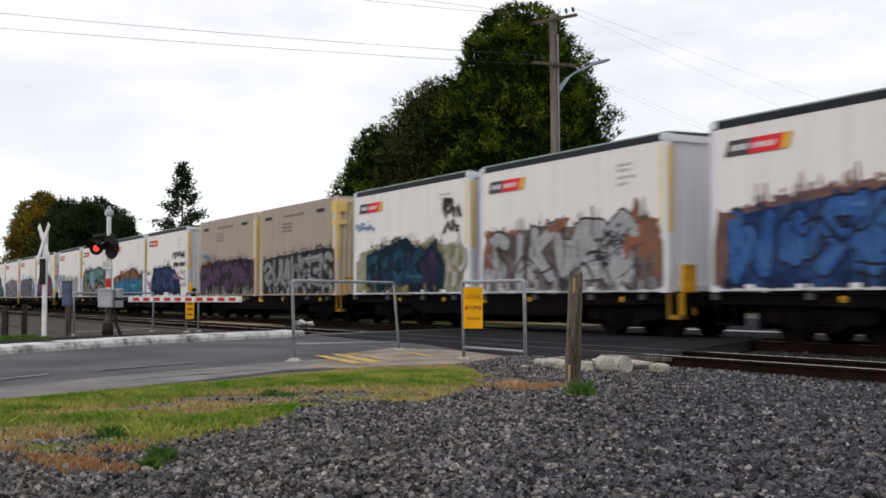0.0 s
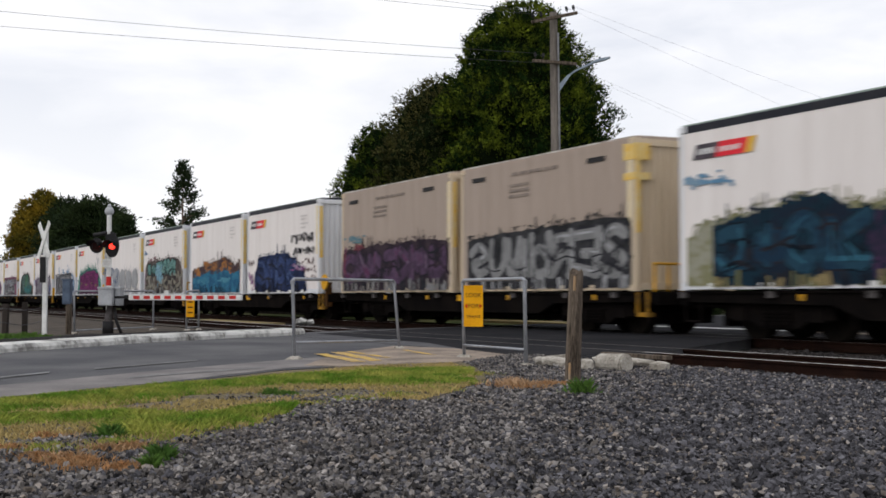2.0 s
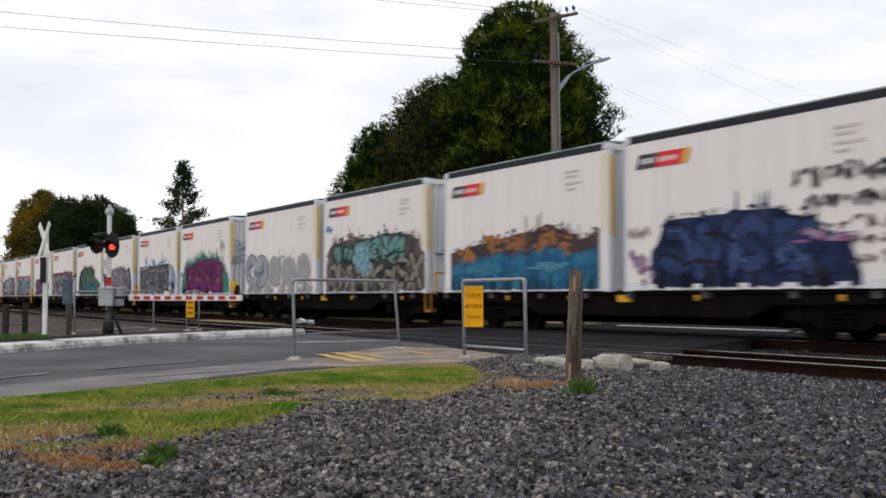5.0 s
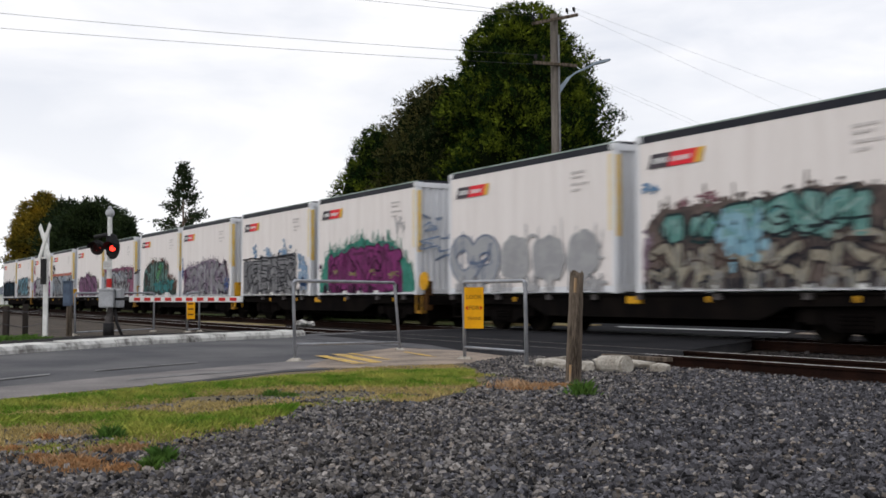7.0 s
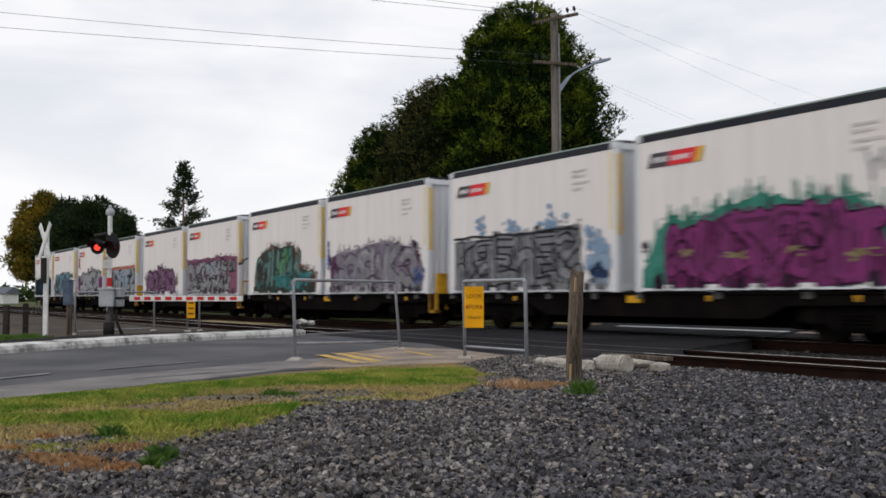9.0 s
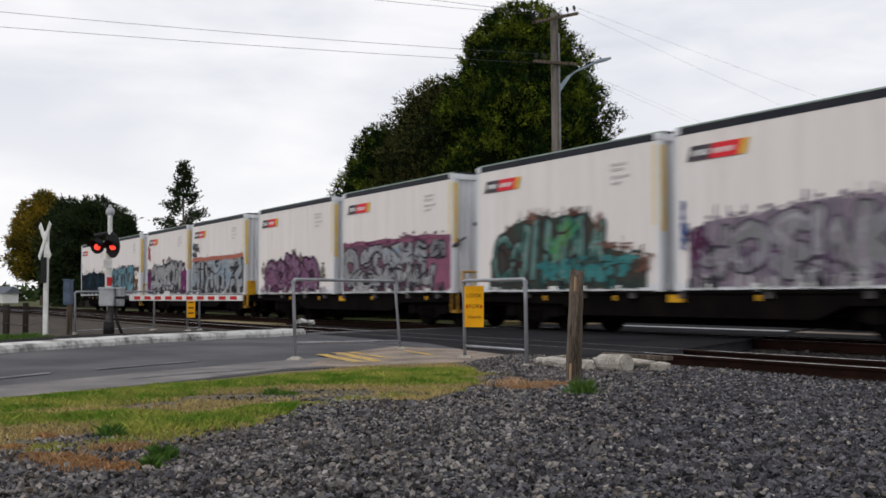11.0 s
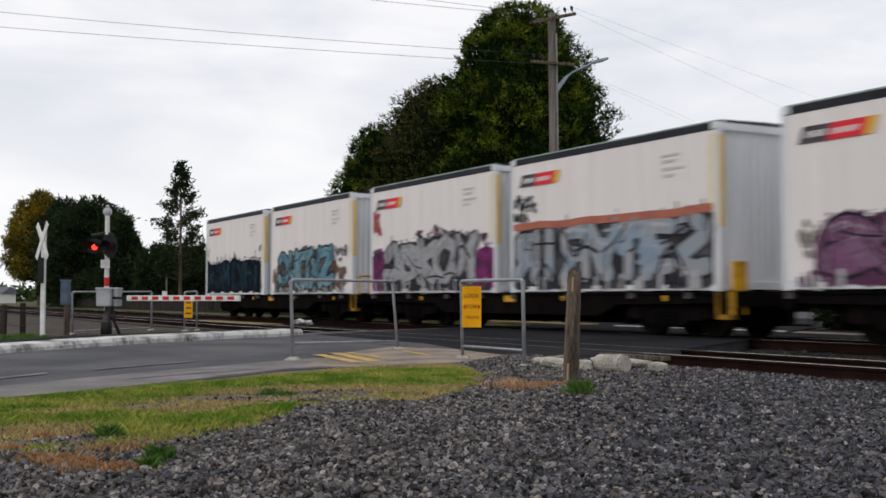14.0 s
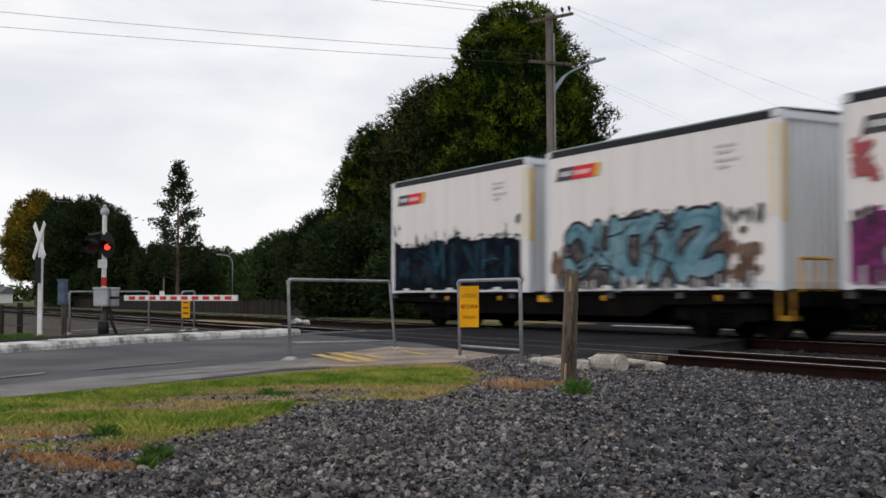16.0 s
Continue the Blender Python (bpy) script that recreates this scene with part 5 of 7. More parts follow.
def wagon(gear):
    """A flat wagon; its leading end carries a hand-brake wheel, a board or a hand rail."""
    top = thing("flat_wagon", "grimy dark steel flat wagon carrying two containers", "railway wagon", group="wagons of the train")
    part("deck_frame", WM["deck"], None, top)
    part("side_sill", WM["sill"], None, top)
    part("air_tank", WM["tank"], None, top)
    part("brake_gear", WM["gear"], None, top)
    part("yellow_panel", WM["panel"], None, top, "yellow sheet panel")
    if gear == "wheel":
        part("hand_brake_post", WM["end_panel"], None, top, "rusty brown hand-brake post at the wagon end")
        part("hand_wheel", WM["wheel"], None, top, "orange hand-brake wheel")
    if gear == "board":
        part("end_board", WM["board"], None, top, "upright yellow board at the wagon end")
    part("yellow_plate", WM["plate"], None, top, "yellow number plate, unreadable")
    part("foot_step", WM["step"], None, top)
    if gear == "rail":
        part("hand_rail", WM["rail"], None, top, "yellow hand rail")
    part("coupler", WM["coupler"], None, top, at=pose(0.42, 0, 0))
    part("coupler", WM["coupler"], None, top, at=pose(14.58, 0, 0, 0, 0, 180))
    for c in (REAR_AT + 0.3, FRONT_AT + 0.3):
        for x in (-3.1, -1.0, 1.0, 2.6):
            part("twist_lock", WM["lock"], None, top, at=pose(c + x, -1.16, 0.80))
    for x in (3.2, 5.6, 9.4, 12.6):
        part("reflector", WM["dot"], None, top, "small amber reflector", at=pose(x, -1.12, 0.70))
    for x in (2.55, 12.45):
        bogie = part("bogie", WM["bolster"], None, top, at=pose(x, 0, 0))
        for y in (-0.92, 0.92):
            part("side_frame", WM["side_frame"], None, bogie, at=pose(0, y, 0, 0, 0, 0 if y < 0 else 180))
        for d in (-0.85, 0.85):
            w = part("wheelset", WM["wheelset"], None, bogie, at=pose(d, 0, 0.42))
            WHEELSETS.append((w, d))
    return top


WAGONS = [wagon(g) for g in ("rail", "board", "rail", "board", "wheel", "rail", "wheel", "rail", "board", "wheel")]


# ---- crossing furniture ----
def sweep(pts, r, bend=0.0, seg=10, steps=5):
    """A round pipe along pts, its corners bent to the radius bend."""
    pts = [Vector(p) for p in pts]
    line = [pts[0]]
    for a, b, c in zip(pts, pts[1:], pts[2:]):
        u, v = (a - b).normalized(), (c - b).normalized()
        if bend:
            p, q = b + u * bend, b + v * bend
            for k in range(steps + 1):
                t = k / steps
                line.append(p * (1 - t) ** 2 + b * 2 * t * (1 - t) + q * t * t)
        else:
            line.append(b)
    line.append(pts[-1])
    bm = bmesh.new()
    rings = []
    for i, p in enumerate(line):
        d = (line[min(i + 1, len(line) - 1)] - line[max(i - 1, 0)]).normalized()
        q = d.to_track_quat("Z", "Y")
        rings.append([bm.verts.new(p + q @ Vector((math.cos(2 * math.pi * k / seg) * r, math.sin(2 * math.pi * k / seg) * r, 0))) for k in range(seg)])
    for a, b in zip(rings, rings[1:]):
        for k in range(seg):
            bm.faces.new((a[k], a[(k + 1) % seg], b[(k + 1) % seg], b[k]))
    bm.faces.new(rings[0])
    bm.faces.new(rings[-1])
    bmesh.ops.recalc_face_normals(bm, faces=bm.faces[:])
    for f in bm.faces:
        f.smooth = True
    return bm


def lettering(words, size):
    """Mesh of a word in the built-in font, centred, in the xy plane."""
    cu = bpy.data.curves.new("word", "FONT")
    cu.body, cu.size, cu.align_x, cu.align_y, cu.extrude = words, size, "CENTER", "CENTER", 0.001
    ob = new("word", cu)
    me = bpy.data.meshes.new_from_object(ob.evaluated_get(bpy.context.evaluated_depsgraph_get()))
    bpy.data.objects.remove(ob)
    bpy.data.curves.remove(cu)
    return me


def facing(at, along, lean=0.0):
    """Pose at a place whose x runs along a direction in plan, z up, -y to the camera's side."""
    x = Vector((along[0], along[1], 0)).normalized()
    y = Vector((-x.y, x.x, 0))
    if y.dot(AHEAD) < 0:
        x, y = -x, -y
    m = Matrix((x, y, Vector((0, 0, 1)))).transposed().to_4x4()
    return Matrix.Translation(at) @ m @ pose(0, 0, 0, 0, lean, 0)


def footing(name, at, parent, w=0.09):
    rng = random.Random(int(abs(at[0]) * 100))
    bm = bmesh.new()
    bmesh.ops.create_cone(bm, cap_ends=True, segments=9, radius1=w, radius2=w * 0.55, depth=0.035, matrix=Matrix.Translation((at[0], at[1], 0.012)))
    for v in bm.verts:
        v.co += Vector((rng.uniform(-0.03, 0.03), rng.uniform(-0.03, 0.03), rng.uniform(-0.006, 0.012)))
    return part(name, bm, M["concrete"], parent, "rough concrete footing")


def pipe_barrier(a, at, b, bt, za, zb, label):
    """A bent-pipe chicane barrier: hoop of two posts and top rail, and a low cross rail."""
    a, b, at, bt = Vector(a), Vector(b), Vector(at), Vector(bt)
    top = thing("pipe_barrier", label, "barrier", group="pedestrian barriers at the crossing")
    down = Vector((0, 0, -0.05))
    part("hoop", sweep((a + down, at, bt, b + down), 0.020, 0.06), M["galv"], top)
    pa, pb = a.lerp(at, za / at.z), b.lerp(bt, zb / bt.z)
    part("cross_rail", sweep((pa, pb), 0.015), M["galv"], top)
    for p, q in ((a, at), (b, bt)):
        bm = bmesh.new()
        tube(bm, p.lerp(q, 0.94), p.lerp(q, 0.985), 0.026, seg=12)
        part("pipe_fitting", bm, M["galv"], top)
    footing("footing", a, top)
    footing("footing", b, top, 0.08)
    return top


pipe_barrier((-12.05, 4.76, 0.00), (-12.06, 4.73, 0.91), (-13.89, 7.02, 0.00), (-13.97, 6.97, 0.93), 0.19, 0.11, "grey galvanised pipe barrier on the footpath, one post leaning")
chicane = pipe_barrier((-11.43, 6.62, 0.00), (-11.43, 6.60, 0.90), (-9.63, 6.30, 0.00), (-9.64, 6.29, 0.89), 0.145, 0.17, "grey galvanised pipe barrier carrying a yellow sign")


def look_sign():
    a, b = Vector((-11.43, 6.62, 0.00)), Vector((-9.63, 6.30, 0.00))
    m = facing(a + Vector((0, 0, 0.60)), RIGHT) @ pose(0.105, -0.034, 0)
    top = thing("warning_sign", "yellow sign reading look for trains, fixed to the barrier", "sign", m)
    bm = boxes((-0.112, 0.112, -0.003, 0.003, -0.24, 0.24), bevel=0.002)
    part("panel", bm, M["yellow"], top)
    for word, z, s in (("LOOK", 0.125, 0.066), ("FOR", 0.0, 0.066), ("TRAINS", -0.125, 0.048)):
        me = lettering(word, s)
        me.materials.append(M["ink"])
        part("wording", me, None, top, at=pose(0, -0.0045, z, 90, 0, 0))
    for x in (-0.082, 0.082):
        bm = bmesh.new()
        s = 1 if x > 0 else -1
        plate(bm, [(x + s * 0.018, 0), (x - s * 0.012, 0.03), (x - s * 0.012, -0.03)], -0.006, 0.002)
        part("arrow", bm, M["red_ink"], top, "red arrow")
    for z in (0.17, -0.17):
        part("bracket", boxes((-0.13, -0.08, 0.003, 0.04, z - 0.015, z + 0.015)), M["galv"], top)


look_sign()


def timber_post():
    base = Vector((-7.75, 5.53, 0.00))
    top = thing("timber_post", "weathered split timber post standing in the gravel", "post", Matrix.Translation(base) @ pose(0, 0, 0, 0, 3.2, 8))
    rng = random.Random(4)
    bm = bmesh.new()
    rings = []
    for k in range(13):
        z = -0.08 + 0.96 * k / 12
        rings.append([bm.verts.new(((0.072 - 0.012 * k / 12 + rng.uniform(-0.005, 0.005)) * math.cos(a * math.pi / 6) * (0.80 if a == 4 else 1),
                                    (0.066 - 0.010 * k / 12 + rng.uniform(-0.005, 0.005)) * math.sin(a * math.pi / 6), z + (rng.uniform(-0.03, 0.07) if k == 12 else 0)))
                      for a in range(12)])
    for a, b in zip(rings, rings[1:]):
        for k in range(12):
            bm.faces.new((a[k], a[(k + 1) % 12], b[(k + 1) % 12], b[k]))
    bm.faces.new(rings[-1])
    part("shaft", bm, M["timber"], top)
    part("splinter", boxes((0.034, 0.048, -0.062, -0.044, 0.76, 0.88)), M["pale_wood"], top, "pale split wood at the top")
    part("splinter", boxes((0.02, 0.036, -0.07, -0.058, 0.02, 0.16)), M["pale_wood"], top, "pale split wood at the foot")


M["pale_wood"] = mat("pale_wood", (0.42, 0.26, 0.13), (0.30, 0.24, 0.18), 0.9, scale=8)
timber_post()


def rubble():
    """Broken concrete lying by the end of the rail."""
    bm = bmesh.new()
    a, b = Vector((-8.90, 6.68, 0.00)), Vector((-8.51, 6.70, 0.00))
    tube(bm, a + Vector((0, 0, 0.07)), b + Vector((0, 0, 0.075)), 0.085, 0.095, seg=16)
    bmesh.ops.bevel(bm, geom=[e for e in bm.edges if len(e.link_faces) == 2 and e.calc_face_angle(0) > 1], offset=0.018, segments=2, affect="EDGES")
    tagged(part("concrete_cylinder", bm, M["concrete"]), "pale concrete cylinder lying on the gravel", "rubble", "broken concrete")
    for n, (p, s, turn, tilt) in enumerate((((-9.48, 6.57, 0.00), (0.17, 0.10, 0.06), 20, 8), ((-8.97, 6.56, 0.00), (0.11, 0.08, 0.065), -25, -5), ((-9.70, 6.56, 0.00), (0.10, 0.07, 0.05), 50, 14), ((-8.42, 7.02, 0.00), (0.09, 0.08, 0.06), 10, 0))):
        rng = random.Random(n)
        bm = bmesh.new()
        bmesh.ops.create_icosphere(bm, subdivisions=2, radius=1)
        for v in bm.verts:
            v.co = Vector([max(-0.75, min(0.75, c)) for c in v.co])
            v.co = Vector((v.co.x * s[0], v.co.y * s[1], v.co.z * s[2])) * (1.2 + rng.uniform(-0.09, 0.09))
        ob = tagged(part("concrete_lump", bm, M["concrete"]), "broken lump of pale concrete on the gravel", "rubble", "broken concrete")
        ob.matrix_world = pose(p[0], p[1], s[2] * 0.62, tilt, tilt, turn)
    for pts, z, thick, label in ((((-0.30, 0.0), (-0.12, 0.10), (0.24, 0.12), (0.30, -0.04), (-0.06, -0.09)), 0.085, 0.05, "pale broken concrete slab lying tilted on the gravel"),
                                 (((-0.32, -0.08), (-0.30, 0.07), (0.05, 0.10), (0.33, 0.06), (0.34, -0.06), (0.02, -0.10)), 0.13, 0.035, "pale broken concrete slab behind a concrete cylinder")):
        bm = bmesh.new()
        low, high = ([bm.verts.new((x * k, y * k, h)) for x, y in pts] for h, k in ((0, 0.9), (thick, 1.0)))
        bm.faces.new(low)
        bm.faces.new(high)
        for i in range(len(pts)):
            j = (i + 1) % len(pts)
            bm.faces.new((low[i], low[j], high[j], high[i]))
        bmesh.ops.recalc_face_normals(bm, faces=bm.faces[:])
        bmesh.ops.bevel(bm, geom=bm.edges[:], offset=0.008, segments=1, affect="EDGES")
        ob = tagged(part("concrete_slab", bm, M["concrete"]), label, "rubble", "broken concrete")
        ob.matrix_world = pose(-9.72, 6.72, z - 0.035, 0, -7, 20) if thick > 0.04 else pose(-8.95, 7.0, z - 0.07, 8, 3, 24)
    a = Vector((-9.91, 7.90, 0.00))
    bm = boxes((-0.55, 0.5, -0.06, 0.06, 0.0, 0.045), bevel=0.006)
    ob = tagged(part("timber_board", bm, M["timber"]), "old timber board lying beside the rail", "board")
    ob.matrix_world = pose(a.x - 0.2, a.y + 0.2, 0.02, 0, 0, 4)
    for p, s in (((-29.10, 11.67, 0.00), 0.16), ((-28.35, 11.63, 0.00), 0.13)):
        rng = random.Random(int(p[0] * 10))
        bm = bmesh.new()
        bmesh.ops.create_icosphere(bm, subdivisions=2, radius=s)
        for v in bm.verts:
            v.co *= 1 + rng.uniform(-0.18, 0.18)
            v.co.z *= 0.55
        ob = tagged(part("pale_stone", bm, M["white_kerb"]), "pale stone lying beside the crossing", "stone", "pale stones")
        ob.matrix_world = pose(p[0], p[1], s * 0.3)


rubble()


BLINK_FLAPS = []


def crossing_signal():
    base = Vector((-22.266, 4.944, 0.00))
    m = facing(base, RIGHT)
    top = thing("crossing_signal", "level-crossing signal mast with red lamps and half barrier", "railway signal", m)
    part("base_block", sweep(((0, 0, 0.0), (0, 0, 0.24)), 0.11, 0, 8), M["black"], top, "black cast foot")
    part("pedestal", tubes(((0.0, 0, 0.2), (0.03, 0, 0.56), 0.085, 0.055), seg=14), M["lock"], top, "dull grey pedestal")
    part("strut", sweep(((0.12, 0, 0.52), (0.16, -0.02, 0.25), (0.27, -0.03, 0.0)), 0.03, 0.06), M["black"], top)
    mast = part("mast", tubes(((0, 0, 0.45), (0, 0, 2.30), 0.046), seg=16), M["white"], top, "white round mast")
    part("lamp_bracket", tubes(((0, 0, 1.56), (0, 0, 1.93), 0.066), seg=14), M["black"], top, "black clamp behind the lamps")
    part("red_band", tubes(((0, 0, 0.93), (0, 0, 1.10), 0.049), seg=16), M["red"], mast, "red band")
    for x0, x1, y0 in ((-0.14, 0.14, -0.22), (0.15, 0.25, -0.10)):
        bx = part("machine_box", boxes((x0, x1, y0, 0.20, 0.54, 0.90), bevel=0.03), M["grey"], top, "pale grey barrier machine box")
        part("box_lid", boxes((x0 - 0.012, x1 + 0.012, y0 - 0.012, 0.21, 0.86, 0.905), bevel=0.012), M["grey"], bx)
    part("name_plate", boxes((-0.10, 0.075, -0.075, -0.06, 1.28, 1.44), bevel=0.004), M["white"], top, "small white plate with unreadable lines")
    part("plate_writing", boxes(*[(-0.08, 0.055, -0.0775, -0.075, z, z + 0.018) for z in (1.32, 1.355, 1.39)]), M["grey_mark"], top)
    part("lamp_arm", sweep(((-0.24, -0.02, 1.68), (0.12, -0.02, 1.68)), 0.022), M["black"], top)
    for x, tall in ((-0.21, 0.15), (0.09, 0.23)):
        head = part("lamp_head", tubes(((x, -0.10, 1.68), (x, 0.06, 1.68), 0.085), seg=20), M["black"], top, "black lamp head with target board")
        bm = bmesh.new()
        bmesh.ops.create_cone(bm, cap_ends=True, segments=24, radius1=1, radius2=1, depth=0.016, matrix=Matrix.Translation((x, -0.092, 1.70)) @ Matrix.Diagonal((0.135, 1, tall, 1)) @ Matrix.Rotation(radians(90), 4, "X"))
        part("target_board", bm, M["black"], head)
        part("lens", tubes(((x, -0.122, 1.68), (x, -0.10, 1.68), 0.056), seg=20), M["red_glow"], head, "red lens, always glowing, covered in turn by an added flap")
        # added flap, no real lamp part: hides the always-lit lens between flashes
        shade = part("blink_flap", boxes((-0.062, 0.062, -0.003, 0.003, -0.118, 0.004), bevel=0.002), M["red_off"], head, "added dark flap that blinks the always-lit lens", at=pose(x, -0.132, 1.74))
        BLINK_FLAPS.append((shade, x))
        bm = bmesh.new()
        fr, bk = [], []
        for k in range(9):
            a = math.pi * k / 8
            fr.append(bm.verts.new((x - 0.03 + 0.105 * math.cos(a), -0.32, 1.69 + 0.115 * math.sin(a))))
            bk.append(bm.verts.new((x + 0.105 * math.cos(a), -0.10, 1.68 + 0.115 * math.sin(a))))
        for k in range(8):
            bm.faces.new((fr[k], fr[k + 1], bk[k + 1], bk[k]))
        bmesh.ops.solidify(bm, geom=bm.faces[:], thickness=0.006)
        part("hood", bm, M["black"], head)
    part("cross_arm", sweep(((-0.30, 0.0, 1.90), (0.0, 0.0, 1.96), (0.12, 0.0, 1.90)), 0.04, 0.05), M["black"], top, "dark bracket over the lamps")
    bm = bmesh.new()
    bmesh.ops.create_uvsphere(bm, u_segments=18, v_segments=12, radius=0.088, matrix=Matrix.Translation((0, 0, 2.37)) @ Matrix.Diagonal((1, 0.8, 1.05, 1)))
    tube(bm, (0, 0, 2.44), (0, 0, 2.51), 0.045, 0.025)
    for f in bm.faces:
        f.smooth = True
    part("bell", bm, M["grey"], top, "pale grey warning bell")
    arm = Vector((0.81, 0.59, 0)).normalized()
    loc = m.inverted().to_3x3() @ arm
    turn = math.degrees(math.atan2(loc.y, loc.x))
    boom = part("boom", boxes((0.58, 3.16, -0.03, 0.03, 0.648, 0.752), bevel=0.008), M["white"], top, "white barrier boom with red bars", at=pose(-0.05, 0, 0, 0, 0, turn))
    for k in range(10):
        x = 0.70 + k * 0.245
        part("red_bar", boxes((x, x + 0.15, -0.034, 0.034, 0.668, 0.732), bevel=0.003), M["red"], boom, "red reflective bar")
    part("boom_lamp", boxes((1.42, 1.50, -0.03, 0.03, 0.75, 0.83), bevel=0.01), M["white"], boom, "small lamp on the boom")
    part("boom_arm", boxes((0.10, 0.60, -0.02, 0.02, 0.68, 0.73), bevel=0.01), M["black"], top, at=pose(0, 0, 0, 0, 0, turn))


crossing_signal()


def crossbuck():
    base = Vector((-22.165, 3.755, 0.00))
    top = thing("crossbuck_sign", "white crossed-board railway sign on a white post", "sign", facing(base, RIGHT))
    part("post", boxes((-0.042, 0.042, -0.035, 0.035, 0.0, 1.95), bevel=0.01), M["white"], top)
    ax = 0.42
    for n, s in enumerate((1, -1)):
        bm = boxes((-0.42, 0.42, -0.008, 0.008, -0.062, 0.062), bevel=0.004)
        m = Matrix.Translation((-0.01, -0.058 - 0.02 * n, 1.77)) @ Matrix.Rotation(radians(-50), 4, "Z") @ Matrix.Rotation(radians(50 * s), 4, "Y")
        part("cross_board", bm, M["white"], top, at=m)
    part("plate", boxes((-0.085, 0.02, -0.06, -0.035, 0.98, 1.46), bevel=0.004), M["black"], top, "narrow dark plate on the post")


crossbuck()


def relay_cabinet():
    top = thing("relay_cabinet", "blue-grey metal cabinet on a timber stand", "cabinet", facing((-22.30, 4.20, 0.00), RIGHT))
    body = part("body", boxes((-0.09, 0.06, -0.08, 0.08, 0.57, 1.03), bevel=0.012), M["cabinet"], top)
    part("lid", boxes((-0.105, 0.075, -0.10, 0.09, 1.03, 1.052), bevel=0.006), M["cabinet"], body)
    part("door", boxes((-0.075, 0.045, -0.09, -0.08, 0.60, 1.0), bevel=0.004), M["cabinet"], body)
    for x in (-0.03, 0.02):
        part("leg", boxes((x, x + 0.045, -0.05, 0.03, 0.0, 0.60), bevel=0.01), M["timber"], top)


M["cabinet"] = mat("cabinet_paint", (0.13, 0.17, 0.24), (0.08, 0.105, 0.15), 0.5, scale=4, fine=25)
relay_cabinet()
far_a = pipe_barrier((-22.58, 4.38, 0.00), (-22.62, 4.37, 0.82), (-24.53, 6.41, 0.00), (-24.57, 6.42, 0.84), 0.06, 0.06, "grey pipe barrier across the far footpath")
far_b = pipe_barrier((-23.36, 6.80, 0.00), (-23.33, 6.79, 0.83), (-24.05, 7.27, 0.00), (-24.09, 7.28, 0.85), 0.06, 0.06, "short grey pipe barrier across the far footpath")


def far_sign():
    p = Vector((-23.19, 6.84, 0.49))
    top = thing("warning_sign", "yellow sign with unreadable lines, on the far barrier", "sign", facing(p, RIGHT))
    part("panel", boxes((-0.085, 0.085, -0.05, -0.04, -0.20, 0.20), bevel=0.004), M["yellow"], top)
    part("wording", boxes(*[(-0.055, 0.055, -0.053, -0.05, z, z + 0.03) for z in (-0.12, -0.01, 0.10)]), M["ink"], top, "unreadable lines")
    part("bracket", boxes((-0.1, 0.1, -0.04, 0.03, 0.15, 0.17)), M["galv"], top)


far_sign()


def paling_fence(name, a, b, low, high, label, step=0.16):
    """A timber fence: posts, two rails and separate palings."""
    a, b = Vector(a), Vector(b)
    top = thing(name, label, "fence", facing(a, b - a))
    run = (b - a).length
    sign = 1 if (top.matrix_world.to_3x3() @ Vector((1, 0, 0))).dot(b - a) > 0 else -1
    me = finish("paling", boxes((-0.07, 0.07, -0.012, 0.012, low, high), bevel=0.004), M["paling"])
    post = finish("post", boxes((-0.06, 0.06, 0.03, 0.14, low - 0.1, high + 0.04), bevel=0.01), M["timber"])
    n = min(290, int(run / step))
    for k in range(n):
        part("paling", me, None, top, at=pose(sign * run * (k + 0.5) / n, random.uniform(-0.004, 0.004), random.uniform(-0.03, 0.02), 0, random.uniform(-1.5, 1.5), 0))
    for k in range(int(run / 2.4) + 1):
        part("post", post, None, top, at=pose(sign * k * 2.4, 0, 0))
    for z in (low + 0.2, high - 0.15):
        part("rail", boxes((0 if sign > 0 else -run, run if sign > 0 else 0, 0.014, 0.05, z - 0.04, z + 0.04)), M["timber"], top)


paling_fence("paling_fence", (-100, 18.2, 0), (-44, 18.2, 0), -0.15, 0.62, "dark weathered paling fence beyond the tracks", 0.2)


def post_fence():
    """A low fence of leaning posts and slack wires in rough grass."""
    a, b = Vector((-20.77, 0.52, 0)), Vector((-23.66, 3.90, 0))
    top = thing("wire_fence", "low fence of dark weathered posts and slack wire in rough grass", "fence", facing(a, b - a))
    run = (b - a).length
    sign = 1 if (top.matrix_world.to_3x3() @ Vector((1, 0, 0))).dot(b - a) > 0 else -1
    me = finish("post", boxes((-0.06, 0.06, -0.05, 0.05, -0.1, 0.60), bevel=0.015), M["paling"])
    for k in range(8):
        part("post", me, None, top, at=pose(sign * run * (k + 0.3) / 8, random.uniform(-0.02, 0.02), random.uniform(-0.08, 0.03), 0, random.uniform(-4, 4), random.uniform(0, 40)))
    for z, drop in ((0.50, 0.05), (0.24, 0.08)):
        pts = [(sign * run * k / 16, -0.06, z - drop * abs(math.sin(k * 0.78))) for k in range(17)]
        part("wire", sweep(pts, 0.006, 0, 5), M["wire"], top)


post_fence()


